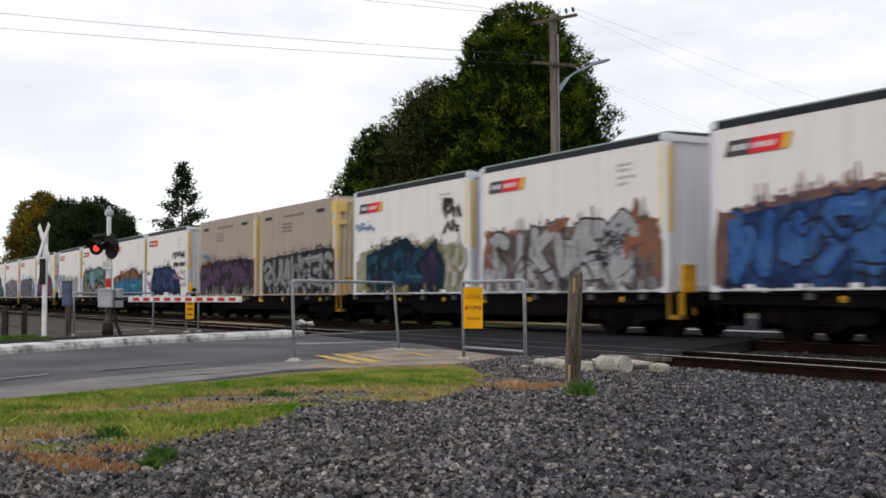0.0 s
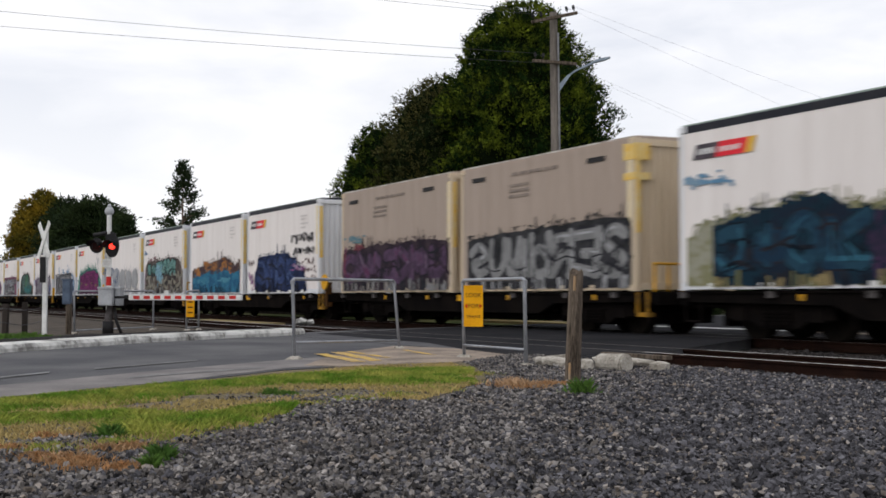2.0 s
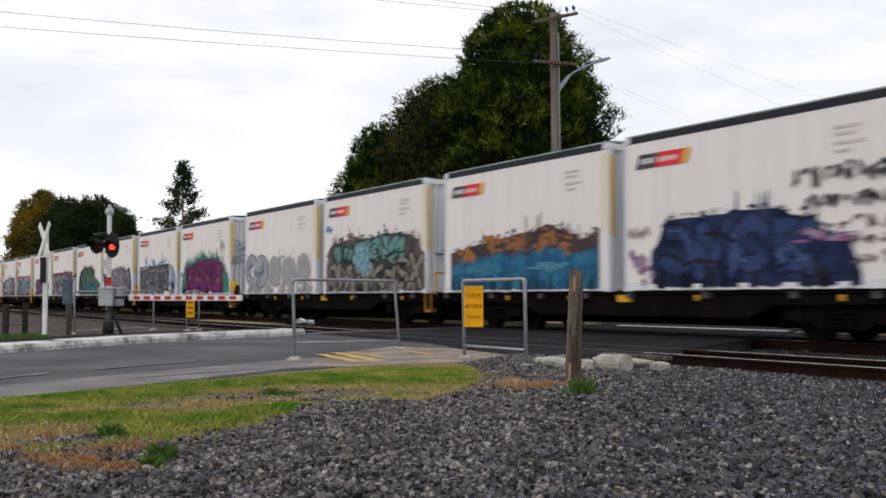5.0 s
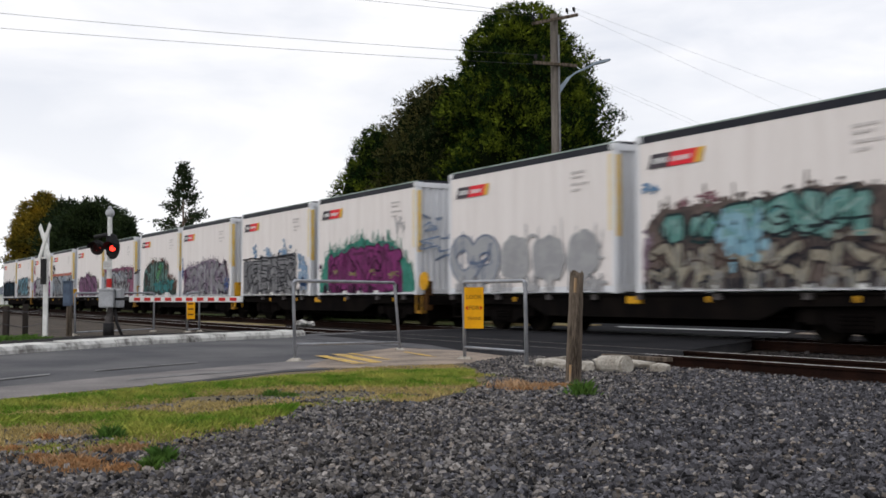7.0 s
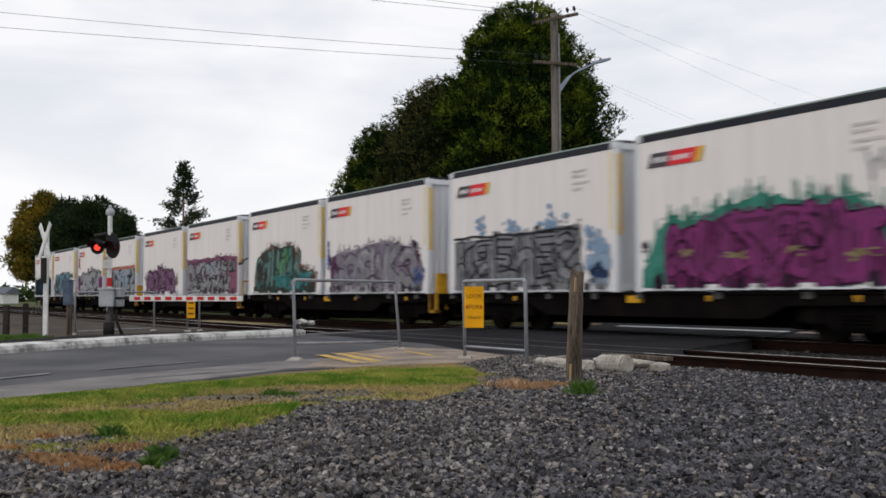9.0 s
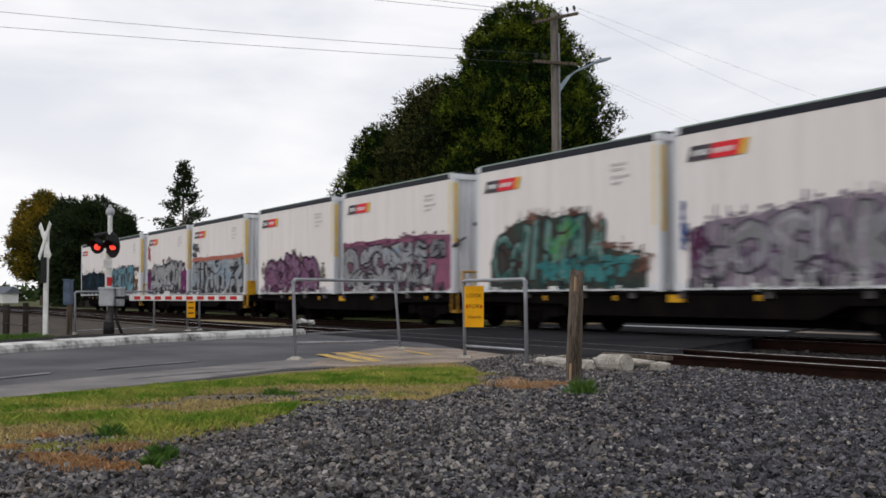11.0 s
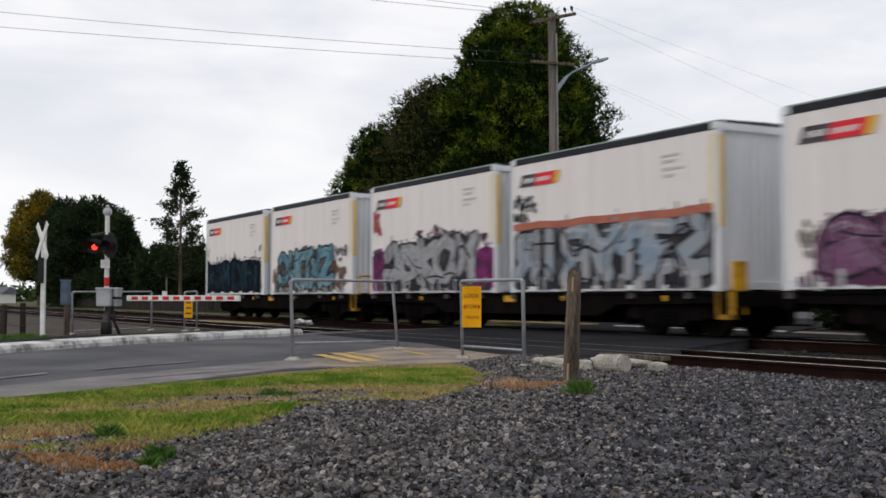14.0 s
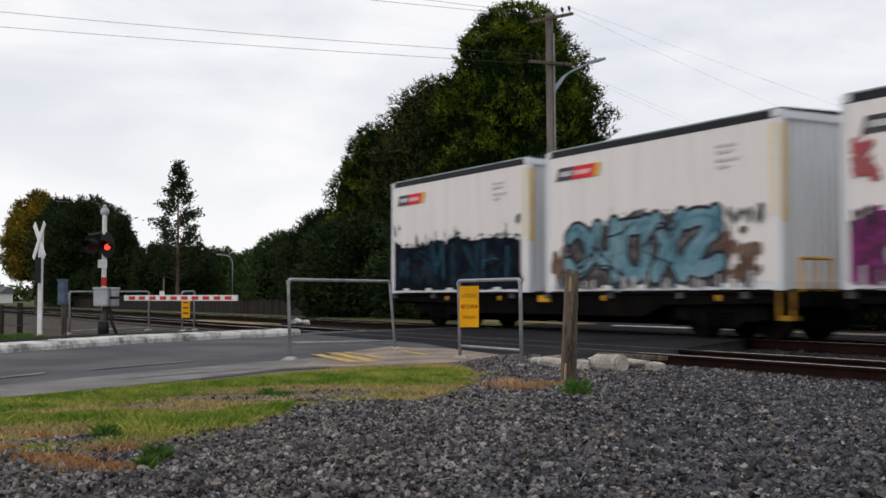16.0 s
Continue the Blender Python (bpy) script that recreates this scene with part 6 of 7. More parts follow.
def far_house():
    """A low pale house far down the line."""
    top = thing("house", "low pale weatherboard house far down the railway", "house", facing((-175.4, 22.6, -0.1), RIGHT))
    part("wall", boxes((-6, 1.2, 0, 6, 0, 1.55)), M["white"], top)
    bm = bmesh.new()
    ends = [[bm.verts.new((x, y, z)) for y, z in ((-0.3, 1.5), (3, 2.5), (6.3, 1.5))] for x in (-6.4, 1.6)]
    for k in range(2):
        bm.faces.new((ends[0][k], ends[1][k], ends[1][k + 1], ends[0][k + 1]))
    for e in ends:
        bm.faces.new(e)
    bm.faces.new((ends[0][0], ends[0][2], ends[1][2], ends[1][0]))
    bmesh.ops.recalc_face_normals(bm, faces=bm.faces[:])
    part("roof", bm, M["dark_grey"], top)
    for x in (-1.4, 0.0):
        part("window", boxes((x, x + 0.7, -0.03, 0.02, 0.6, 1.2)), M["black"], top)


far_house()


# ---- pole and wires ----
def power_pole():
    base = Vector((-28.06, 19.50, 0.00))
    top = thing("power_pole", "weathered timber power pole with two crossarms and a street lamp", "power pole", facing(base, RIGHT))
    part("shaft", tubes(((0, 0, -0.3), (-0.10, 0, 9.35), 0.15, 0.115), seg=14), M["pole"], top)
    part("cable_cover", sweep(((0.11, -0.11, 0.0), (0.03, -0.10, 8.7)), 0.03), M["pipe_grey"], top, "grey cable pipe on the pole")
    for z, w, turn, drop in ((9.15, 0.78, 20, -15), (7.78, 0.72, 20, 0)):
        arm = part("crossarm", boxes((-w, w, -0.05, 0.05, -0.046, 0.046), bevel=0.012), M["timber"], top, at=pose(-0.08, -0.2, z, 0, drop, turn))
        for x in (-0.70, -0.42, 0.46, 0.70):
            if z < 8 and x > 0:
                continue
            part("insulator", tubes(((x * w / 0.78, 0, 0.08), (x * w / 0.78, 0, 0.14), 0.02), ((x * w / 0.78, 0, 0.14), (x * w / 0.78, 0, 0.25), 0.05, 0.035), seg=10), M["black"], arm, "dark pin insulator")
    part("lamp_arm", sweep(((0.10, 0, 7.05), (0.43, 0, 7.50), (1.17, 0, 7.85)), 0.03, 0.2), M["lamp_grey"], top, "grey lamp outreach arm")
    bm = bmesh.new()
    plate(bm, [(0.06, 6.90), (0.06, 7.15), (0.30, 7.42), (0.55, 7.57), (0.42, 7.44)], -0.03, 0.05)
    bmesh.ops.holes_fill(bm, edges=bm.edges[:])
    part("gusset", bm, M["lamp_grey"], top)
    bm = bmesh.new()
    plate(bm, [(1.08, 7.79), (1.10, 7.86), (1.30, 7.93), (1.58, 7.98), (1.62, 7.95), (1.45, 7.88)], -0.10, 0.2)
    bmesh.ops.holes_fill(bm, edges=bm.edges[:])
    part("lamp_head", bm, M["lamp_grey"], top, "flat grey street-lamp head")
    tubes_ = tubes(((1.3, 0, 7.90), (1.3, 0, 7.99), 0.03), seg=8)
    part("light_sensor", tubes_, M["black"], top)


M["pipe_grey"] = mat("cable_pipe", (0.21, 0.21, 0.215), (0.13, 0.13, 0.135), 0.7, scale=3)
M["lamp_grey"] = mat("lamp_grey", (0.30, 0.36, 0.42), (0.22, 0.26, 0.31), 0.5, 0.3)
power_pole()


def wire(a, b, sag, r=0.0062):
    a, b = Vector(a), Vector(b)
    pts = [a.lerp(b, k / 16) - Vector((0, 0, sag * 4 * (k / 16) * (1 - k / 16))) for k in range(17)]
    tagged(part("overhead_wire", sweep(pts, r, 0, 5), M["wire"]), "thin overhead power wire", "wire", "overhead wires")




def pin(z, drop, x, up=0.23):
    """A wire's hold on one of the pole's crossarms: the top of an insulator, unless up is set to fit the camera's view.
    """
    return (facing(Vector((-28.06, 19.50, 0.00)), RIGHT) @ pose(-0.08, -0.2, z, 0, drop, 20)) @ Vector((x, 0, up))


for start, end, sag, r in ((pin(7.78, 0, -0.646), (-34.02, -3.62, 8.74), 0.15, 0.0062), (pin(7.78, 0, -0.388, -0.05), (-34.02, -3.62, 8.20), 0.10, 0.0062),
                           (pin(9.15, -15, -0.70), (-29.76, 8.19, 9.37), 0.08, 0.006), (pin(9.15, -15, -0.42), (-29.76, 8.19, 9.74), 0.08, 0.006),
                           (pin(9.15, -15, 0.70), (-37.70, 55.75, 7.78), 0.1, 0.0026), (pin(9.15, -15, 0.46), (-38.96, 57.61, 5.63), 0.1, 0.0026),
                           (pin(7.78, 0, -0.388), (-38.96, 57.61, 3.12), 0.1, 0.0022), (pin(7.78, 0, -0.646), (-38.96, 57.61, 2.68), 0.1, 0.0020)):
    wire(start, end, sag, r)


# ---- trees ----
def lumps(x, y, z, seed, size=1.0):
    return noise.noise(Vector((x, y, z)) * size + Vector((seed * 3.7, seed * 1.3, seed * 2.1)))


def crown_meshes(h, low, profile, seed, leaves, leaf, lump=0.22, size=0.34, flat=1.0, feather=0):
    """Leaf sprays over an uneven crown. profile: radius by height share, from the foot to the tip."""
    rng = np.random.default_rng(seed)
    zs, rs = np.array([p[0] for p in profile]), np.array([p[1] for p in profile])
    weight = np.interp(np.linspace(0, 1, 200), zs, rs) + 0.15
    cdf = np.cumsum(weight) / weight.sum()
    f = np.interp(rng.random(leaves), cdf, np.linspace(0, 1, 200))
    a = rng.random(leaves) * 2 * math.pi
    r0 = np.interp(f, zs, rs)
    z = low + (h - low) * f
    cx, cy = np.cos(a), np.sin(a)
    where = np.stack([cx * r0, cy * r0, z], 1).tolist()
    bulge = np.array([1 + lump * 1.6 * lumps(*w, seed, 0.75) + lump * lumps(*w, seed + 5, 2.0) + 0.10 * lumps(*w, seed + 9, 3.6) for w in where])
    r = r0 * bulge * (1.04 - 0.30 * rng.random(leaves) ** 2)
    c = np.stack([cx * r, cy * r * flat, z], 1).repeat(3, 0)
    out = np.stack([cx, cy, 0.25 + 0.9 * f], 1).repeat(3, 0)
    n = len(c)
    d = out + rng.normal(0, 0.62, (n, 3)) - np.array((0, 0, 0.25))
    if feather:
        # plumes: each leaf spray is a run of short leaflets along one rising axis
        axis = out.copy()
        axis[:, 2] = 0.75
        axis = (axis[::3] + rng.normal(0, 0.38, (len(axis[::3]), 3)))
        axis /= np.linalg.norm(axis, axis=1, keepdims=True)
        long = size * rng.uniform(1.2, 3.0, (len(axis), 1))
        m = feather
        along = np.tile(np.linspace(0.0, 1.0, m), len(axis))[:, None]
        c = c[::3].repeat(m, 0) + axis.repeat(m, 0) * long.repeat(m, 0) * (along - 0.35)
        n = len(c)
        d = axis.repeat(m, 0) * 0.9 + rng.normal(0, 0.55, (n, 3))
    d /= np.linalg.norm(d, axis=1, keepdims=True)
    s = np.cross(d, rng.normal(0, 1, (n, 3)))
    s /= np.linalg.norm(s, axis=1, keepdims=True)
    ln, wd = size * rng.uniform(0.6, 1.5, (n, 1)), size * rng.uniform(0.10, 0.22, (n, 1))
    if feather:
        taper = 1.25 - 0.75 * along
        ln, wd = ln * 0.85 * taper, wd * 1.25 * taper
    o = c + rng.normal(0, size * (0.16 if feather else 0.35), (n, 3))
    verts = np.stack([o, o + d * ln * 0.55 + s * wd, o + d * ln, o + d * ln * 0.45 - s * wd], 1).reshape(-1, 3).tolist()
    faces = np.arange(4 * n).reshape(-1, 4).tolist()
    crown = cloud_mesh("crown", verts, faces, leaf)
    # added solid core: blocks light, its near-black stands for shade among the leaves
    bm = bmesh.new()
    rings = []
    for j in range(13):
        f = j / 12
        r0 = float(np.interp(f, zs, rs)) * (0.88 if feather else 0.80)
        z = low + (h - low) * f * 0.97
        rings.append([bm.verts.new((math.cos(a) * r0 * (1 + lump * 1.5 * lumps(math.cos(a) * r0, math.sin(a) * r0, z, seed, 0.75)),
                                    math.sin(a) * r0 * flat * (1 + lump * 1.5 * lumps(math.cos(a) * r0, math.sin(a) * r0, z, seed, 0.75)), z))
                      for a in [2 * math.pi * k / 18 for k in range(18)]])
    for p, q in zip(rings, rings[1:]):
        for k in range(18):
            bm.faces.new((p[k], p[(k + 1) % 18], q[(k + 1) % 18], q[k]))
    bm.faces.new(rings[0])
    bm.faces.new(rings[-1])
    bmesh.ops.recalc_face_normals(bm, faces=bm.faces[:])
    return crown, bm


def tree(name, at, h, profile, seed, label, leaf="leaf_macro", leaves=5000, low=0.2, trunk=0.28, size=0.22, lump=0.26, flat=1.0, turn=0.0, core="leaf_core", group="", feather=0):
    top = thing(name, label, "hedge" if name == "hedge" else "tree", Matrix.Translation((at[0], at[1], -0.1)) @ pose(0, 0, 0, 0, 0, turn), group)
    crown, inner = crown_meshes(h, low, profile, seed, int(leaves * (1.7 if leaf != "leaf_dark" else 1.25)) if not feather else leaves, M[leaf], lump, size, flat, feather)
    part("crown", crown, None, top, "crown of many small leaf sprays")
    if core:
        part("inner_foliage", inner, M[core], top, "solid near-black core, shade between leaves put into its colour")
    else:
        inner.free()
    rng = random.Random(seed)
    bm = bmesh.new()
    tube(bm, (0, 0, -0.2), (0, 0, h * 0.9), trunk, trunk * 0.15, seg=9)
    for k in range(9):
        a, z = rng.uniform(0, 6.28), low + (h - low) * (0.15 + 0.07 * k)
        r = float(np.interp((z - low) / (h - low), [p[0] for p in profile], [p[1] for p in profile])) * 0.8
        tube(bm, (0, 0, z), (math.cos(a) * r, math.sin(a) * r * flat, z + r * 0.35), trunk * 0.28, 0.02, seg=6)
    part("trunk", bm, M["bark"], top)
    return top


ROUND = ((0, 0.7), (0.2, 0.95), (0.5, 1.0), (0.75, 0.85), (0.9, 0.55), (1, 0.15))
prof = lambda base, r: tuple((f, k * r) for f, k in base)
ROW = "cypress row beyond the tracks"
TALL_CROWN = ((0, 2.9), (0.3, 3.35), (0.5, 3.3), (0.62, 3.2), (0.74, 2.75), (0.83, 2.2), (0.92, 1.72), (0.975, 1.1), (1, 0.45))
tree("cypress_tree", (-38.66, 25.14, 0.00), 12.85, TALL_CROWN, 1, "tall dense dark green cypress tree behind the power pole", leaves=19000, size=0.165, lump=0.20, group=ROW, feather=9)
tree("cypress_tree", (-41.85, 23.05, 0.00), 10.15, prof(ROUND, 2.75), 2, "dense dark green cypress with brownish top", "leaf_brown", 6500, size=0.15, lump=0.2, group=ROW, feather=8)
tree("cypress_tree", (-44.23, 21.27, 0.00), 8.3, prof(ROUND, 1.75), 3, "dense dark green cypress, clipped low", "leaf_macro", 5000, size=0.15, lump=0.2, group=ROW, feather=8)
tree("hedge", (-47.10, 20.22, 0.00), 4.75, prof(ROUND, 1.75), 4, "dark green overgrown hedge along the railway", "leaf_dark", 4200, size=0.15, low=0.0, group=ROW, feather=7)
tree("hedge", (-51.73, 20.12, 0.00), 4.0, prof(ROUND, 1.85), 5, "mid green overgrown hedge along the railway", "leaf_mid", 4200, size=0.15, low=0.0, group=ROW, feather=7)
tree("hedge", (-57.31, 20.38, 0.00), 3.2, prof(ROUND, 1.0), 6, "low green hedge at the end of the row", "leaf_mid", 2500, low=0.0, group=ROW)
tree("hedge", (-40.93, 18.98, 0.00), 4.0, prof(ROUND, 2.2), 7, "dark green hedge at the foot of the cypress row", "leaf_dark", 3500, low=-0.1, group=ROW)
tree("hedge", (-36.57, 20.66, 0.00), 4.2, prof(ROUND, 2.6), 8, "dark green hedge at the foot of the cypress row", "leaf_dark", 3500, low=-0.1, group=ROW)
tree("hedge", (-33.28, 22.47, 0.00), 3.6, prof(ROUND, 2.4), 9, "dark green hedge behind the power pole", "leaf_dark", 3500, low=-0.1, group=ROW)
# hedges beyond the crossing are added to darken what shows under the wagons
tree("hedge", (-32.97, 25.09, 0.00), 3.4, prof(ROUND, 2.4), 10, "dark green hedge added beyond the crossing to darken gaps under wagons", "leaf_dark", 3500, low=-0.1, group=ROW)
tree("hedge", (-50.11, 45.74, 0.00), 4.2, prof(ROUND, 4.0), 11, "dark green hedge added beyond the crossing to darken gaps under wagons", "leaf_dark", 3000, low=-0.1, group=ROW)
tree("hedge", (-49.07, 55.85, 0.00), 4.2, prof(ROUND, 4.4), 12, "dark green hedge added beyond the crossing to darken gaps under wagons", "leaf_dark", 3000, low=-0.1, group=ROW)
# these hedges stand in for the deep shade under the trees behind the track
for k in range(6):
    tree("hedge", (-30.5 - 3.6 * k, 19.6 + 0.25 * (k % 3), 0), 2.3 + 0.3 * (k % 2), prof(ROUND, 2.3), 40 + k, "dense dark hedge standing in for deep shade beyond the far track", "leaf_dark", 2600, low=-0.25, flat=0.6, group="hedge beside the far track")
for p, h, r, k in (((-38.93, 32.90, 0.00), 3.6, 3.2, 71), ((-46.88, 47.43, 0.00), 4.0, 4.2, 72), ((-54.39, 58.65, 0.00), 4.4, 4.4, 73)):
    tree("hedge", p, h, prof(ROUND, r), k, "dark green hedge added beyond the crossing to darken gaps under wagons", "leaf_dark", 2400, low=-0.25, group=ROW)
# mostly out of view, added to keep the gaps under the wagons dark
for x, y in ((-17.4, 21.8), (-13.0, 21.2), (-8.5, 21.0)):
    tree("hedge", (x, y, 0), 2.6, prof(ROUND, 2.4), int(50 - x), "dense dark hedge added beside the far track to darken gaps under wagons", "leaf_dark", 2200, low=-0.25, flat=0.6, group="hedge beside the far track")
FAR = "trees across the far end of the crossing"
tree("broadleaf_tree", (-94.27, 19.70, 0.00), 8.87, prof(ROUND, 3.41), 13, "dark rounded evergreen tree", "leaf_dark", 5500, size=0.34, low=0.2, group=FAR)
tree("broadleaf_tree", (-84.91, 20.08, 0.00), 6.89, prof(((0, 1.2), (0.4, 1.15), (0.7, 0.6), (0.9, 0.35), (1, 0.1)), 1.47), 14, "dark evergreen tree with a pointed side shoot", "leaf_dark", 2500, size=0.30, low=0.2, group=FAR)
tree("broadleaf_tree", (-119.3, 19.9, 0.00), 11.5, prof(((0, 0.6), (0.2, 0.95), (0.45, 1.0), (0.65, 0.8), (0.85, 0.5), (0.94, 0.25), (1, 0.08)), 3.1), 15, "golden-yellow leaved tree among dark evergreens", "leaf_gold", 4200, size=0.36, low=2.6, lump=0.32, group=FAR)
tree("broadleaf_tree", (-103.61, 19.36, 0.00), 9.5, prof(ROUND, 2.3), 22, "dark evergreen tree beside a golden one", "leaf_dark", 3000, size=0.36, low=0.4, group=FAR)
tree("shrub", (-73.58, 19.89, 0.00), 4.40, prof(ROUND, 1.68), 16, "dark green shrub below the young pine", "leaf_dark", 2200, low=0.0, group=FAR)
tree("shrub", (-72.51, 21.83, 0.00), 4.35, prof(ROUND, 1.72), 17, "dark green shrub below the young pine", "leaf_dark", 2200, low=0.0, group=FAR)
tree("shrub", (-77.46, 25.28, 0.00), 4.28, prof(ROUND, 1.79), 18, "green shrub at the far end of the track", "leaf_mid", 2200, low=0.0, group=FAR)
tree("shrub", (-110.6, 22.6, 0.00), 4.46, prof(ROUND, 3.2), 19, "dark green shrub behind the signal", "leaf_dark", 2500, size=0.38, low=0.0, group=FAR)
tree("shrub", (-91.02, 21.44, 0.00), 3.65, prof(ROUND, 3.38), 20, "dark green shrub behind the signal", "leaf_dark", 2500, size=0.32, low=0.0, group=FAR)


def young_pine():
    """An open conifer: whorls of upswept branches with separate tufts and gaps between."""
    at = (-66.10, 18.95, 0.00)
    h = 8.75
    top = thing("pine_tree", "slender open-crowned young pine with gaps between its branches", "tree", Matrix.Translation((at[0], at[1], -0.1)), FAR)
    rng = np.random.default_rng(21)
    bm = bmesh.new()
    tube(bm, (0, 0, 0), (0, 0, h), 0.13, 0.015, seg=8)
    verts, faces = [], []
    for k in range(84):
        f = 0.20 + 0.80 * (k + rng.random()) / 84
        z = h * f
        a = rng.random() * 6.283
        r = min(1.75, 2.7 * (1.03 - f) ** 0.95) * rng.uniform(0.45, 1.15) + 0.05
        tip = Vector((math.cos(a) * r, math.sin(a) * r, z + r * 0.30))
        tube(bm, (0, 0, z), tip, 0.022, 0.006, seg=5)
        for j in range(int(44 + 32 * r)):
            t = rng.uniform(0.5, 1.05)
            o = np.array(Vector((0, 0, z)).lerp(tip, t)) + rng.normal(0, 0.13, 3)
            d = np.array((math.cos(a), math.sin(a), 0.7)) + rng.normal(0, 0.7, 3)
            d /= np.linalg.norm(d)
            s = np.cross(d, rng.normal(0, 1, 3))
            s /= np.linalg.norm(s)
            n = len(verts)
            ln = rng.uniform(0.12, 0.26)
            verts += [tuple(o), tuple(o + d * ln * 0.5 + s * 0.05), tuple(o + d * ln), tuple(o + d * ln * 0.5 - s * 0.05)]
            faces.append((n, n + 1, n + 2, n + 3))
    part("trunk", bm, M["bark"], top)
    part("crown", cloud_mesh("crown", verts, faces, M["leaf_dark"]), None, top, "upswept needle tufts")


young_pine()


def far_posts():
    top = thing("street_lamp", "thin pale street lamp with a curved arm, before the hedge", "street lamp", facing((-52.1, 17.6, 0.0), RIGHT))
    part("column", sweep(((0, 0, -0.1), (0, 0, 2.4), (-0.14, 0, 2.7), (-0.55, 0, 2.78)), 0.022, 0.12), M["galv"], top)
    part("lamp_head", boxes((-0.78, -0.5, -0.05, 0.05, 2.75, 2.81), bevel=0.02), M["galv"], top)
    top = thing("utility_post", "slim grey post before the young pine", "post", facing((-69.47, 19.06, 0.00), RIGHT))
    part("shaft", tubes(((0, 0, 0), (0, 0, 4.6), 0.05), seg=8), M["pole"], top)


far_posts()


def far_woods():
    """A broken line of trees and hedges along the horizon, spread to fit the camera's view."""
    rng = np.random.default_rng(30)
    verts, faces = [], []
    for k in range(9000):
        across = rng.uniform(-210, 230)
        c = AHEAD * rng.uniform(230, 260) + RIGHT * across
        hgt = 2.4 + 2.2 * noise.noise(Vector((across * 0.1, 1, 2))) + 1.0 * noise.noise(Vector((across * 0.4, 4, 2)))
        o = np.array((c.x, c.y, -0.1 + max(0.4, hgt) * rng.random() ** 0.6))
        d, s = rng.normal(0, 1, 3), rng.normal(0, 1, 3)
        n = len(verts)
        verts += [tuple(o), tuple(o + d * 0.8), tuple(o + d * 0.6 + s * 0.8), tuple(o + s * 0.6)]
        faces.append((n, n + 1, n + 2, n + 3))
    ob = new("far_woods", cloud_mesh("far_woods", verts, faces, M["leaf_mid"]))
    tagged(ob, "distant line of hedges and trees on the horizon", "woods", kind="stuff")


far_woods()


# ---- grass, stones ----
def inside(x, y, poly):
    hit = False
    for (x0, y0, *_), (x1, y1, *_) in zip(poly, poly[1:] + poly[:1]):
        if (y0 > y) != (y1 > y) and x < (x1 - x0) * (y - y0) / (y1 - y0) + x0:
            hit = not hit
    return hit


VERGE = [(-5.52, 0.75), (-5.76, 0.93), (-5.99, 1.11), (-6.02, 1.25), (-5.62, 1.31), (-5.6, 1.44), (-5.76, 1.62), (-5.87, 2.05), (-6.32, 2.44), (-7.14, 2.91), (-7.23, 3.27), (-6.78, 3.56), (-7.26, 4.08), (-7.96, 4.73), (-9.4, 5.53), (-10.38, 5.86), (-10.4, 4.83), (-9.82, 4.1), (-9.13, 3.14), (-8.94, 2.47), (-8.72, 1.98), (-8.46, 1.52), (-8.14, 1.1), (-7.38, 0.18), (-5.9, 0.2)]
STONY = [(-11.3, 7.6), (-11.71, 7.46), (-10.55, 6.1), (-9.4, 5.62), (-7.96, 4.85), (-7.2, 4.1), (-6.72, 3.6), (-7.2, 3.3), (-7.5, 3.3), (-7.55, 2.4), (-6.9, 2.75), (-6.32, 2.44), (-5.8, 2.05), (-5.5, 1.45), (-5.9, 1.25), (-5.9, 1.0),
         (-5.35, 0.7), (-4.98, 0.33), (-3.50, 0.38), (-2.54, 1.61), (-1.9, 2.9), (-3.3, 7.7)]
DUSTY = [(-14, 9), (-14, -3), (-1, -3), (-2.54, 1.61), (-3.3, 2.28), (-4.95, 3.6), (-6.57, 5.02), (-8.71, 7.3), (-10, 9)]



M["straw"] = mat("straw_grass", (0.42, 0.32, 0.13), (0.30, 0.24, 0.10), 0.85, scale=1.3, spread=0.3, island=True)
M["weed"] = mat("weed_leaf", (0.05, 0.11, 0.02), (0.09, 0.16, 0.028), 0.75, scale=2, spread=0.35, island=True)


def blades(name, count, pick, height, material, label, seed, wide=0.0032):
    rng = np.random.default_rng(seed)
    verts, faces = [], []
    while len(faces) < count:
        x, y, k = pick(rng)
        if k <= 0:
            continue
        a = rng.random() * 6.283
        ln = height * rng.uniform(0.5, 1.3) * k
        bx, by = math.cos(a) * wide, math.sin(a) * wide
        lx, ly = rng.normal(0, 0.45, 2) * ln
        n = len(verts)
        verts += [(x - bx, y - by, 0.0), (x + bx, y + by, 0.0), (x + lx * 0.35 + bx * 0.7, y + ly * 0.35 + by * 0.7, ln * 0.62), (x + lx, y + ly, ln)]
        faces += [(n, n + 1, n + 2), (n, n + 2, n + 3)]
    ob = new(name, cloud_mesh(name, verts, faces, material))
    return tagged(ob, label, "grass", kind="stuff")


LUSH = (((-7.61, 1.03), (-7.99, 1.81), 0.42), ((-7.99, 1.81), (-8.55, 2.5), 0.36), ((-8.55, 2.5), (-9.24, 4.07), 0.36), ((-8.98, 3.95), (-9.14, 5.16), 0.62), ((-8.46, 3.83), (-8.21, 4.53), 0.34),
        ((-6.2, 1.62), (-6.61, 2.61), 0.24), ((-6.75, 0.91), (-6.62, 1.63), 0.26), ((-5.85, 1.39), (-6.1, 2.1), 0.16))
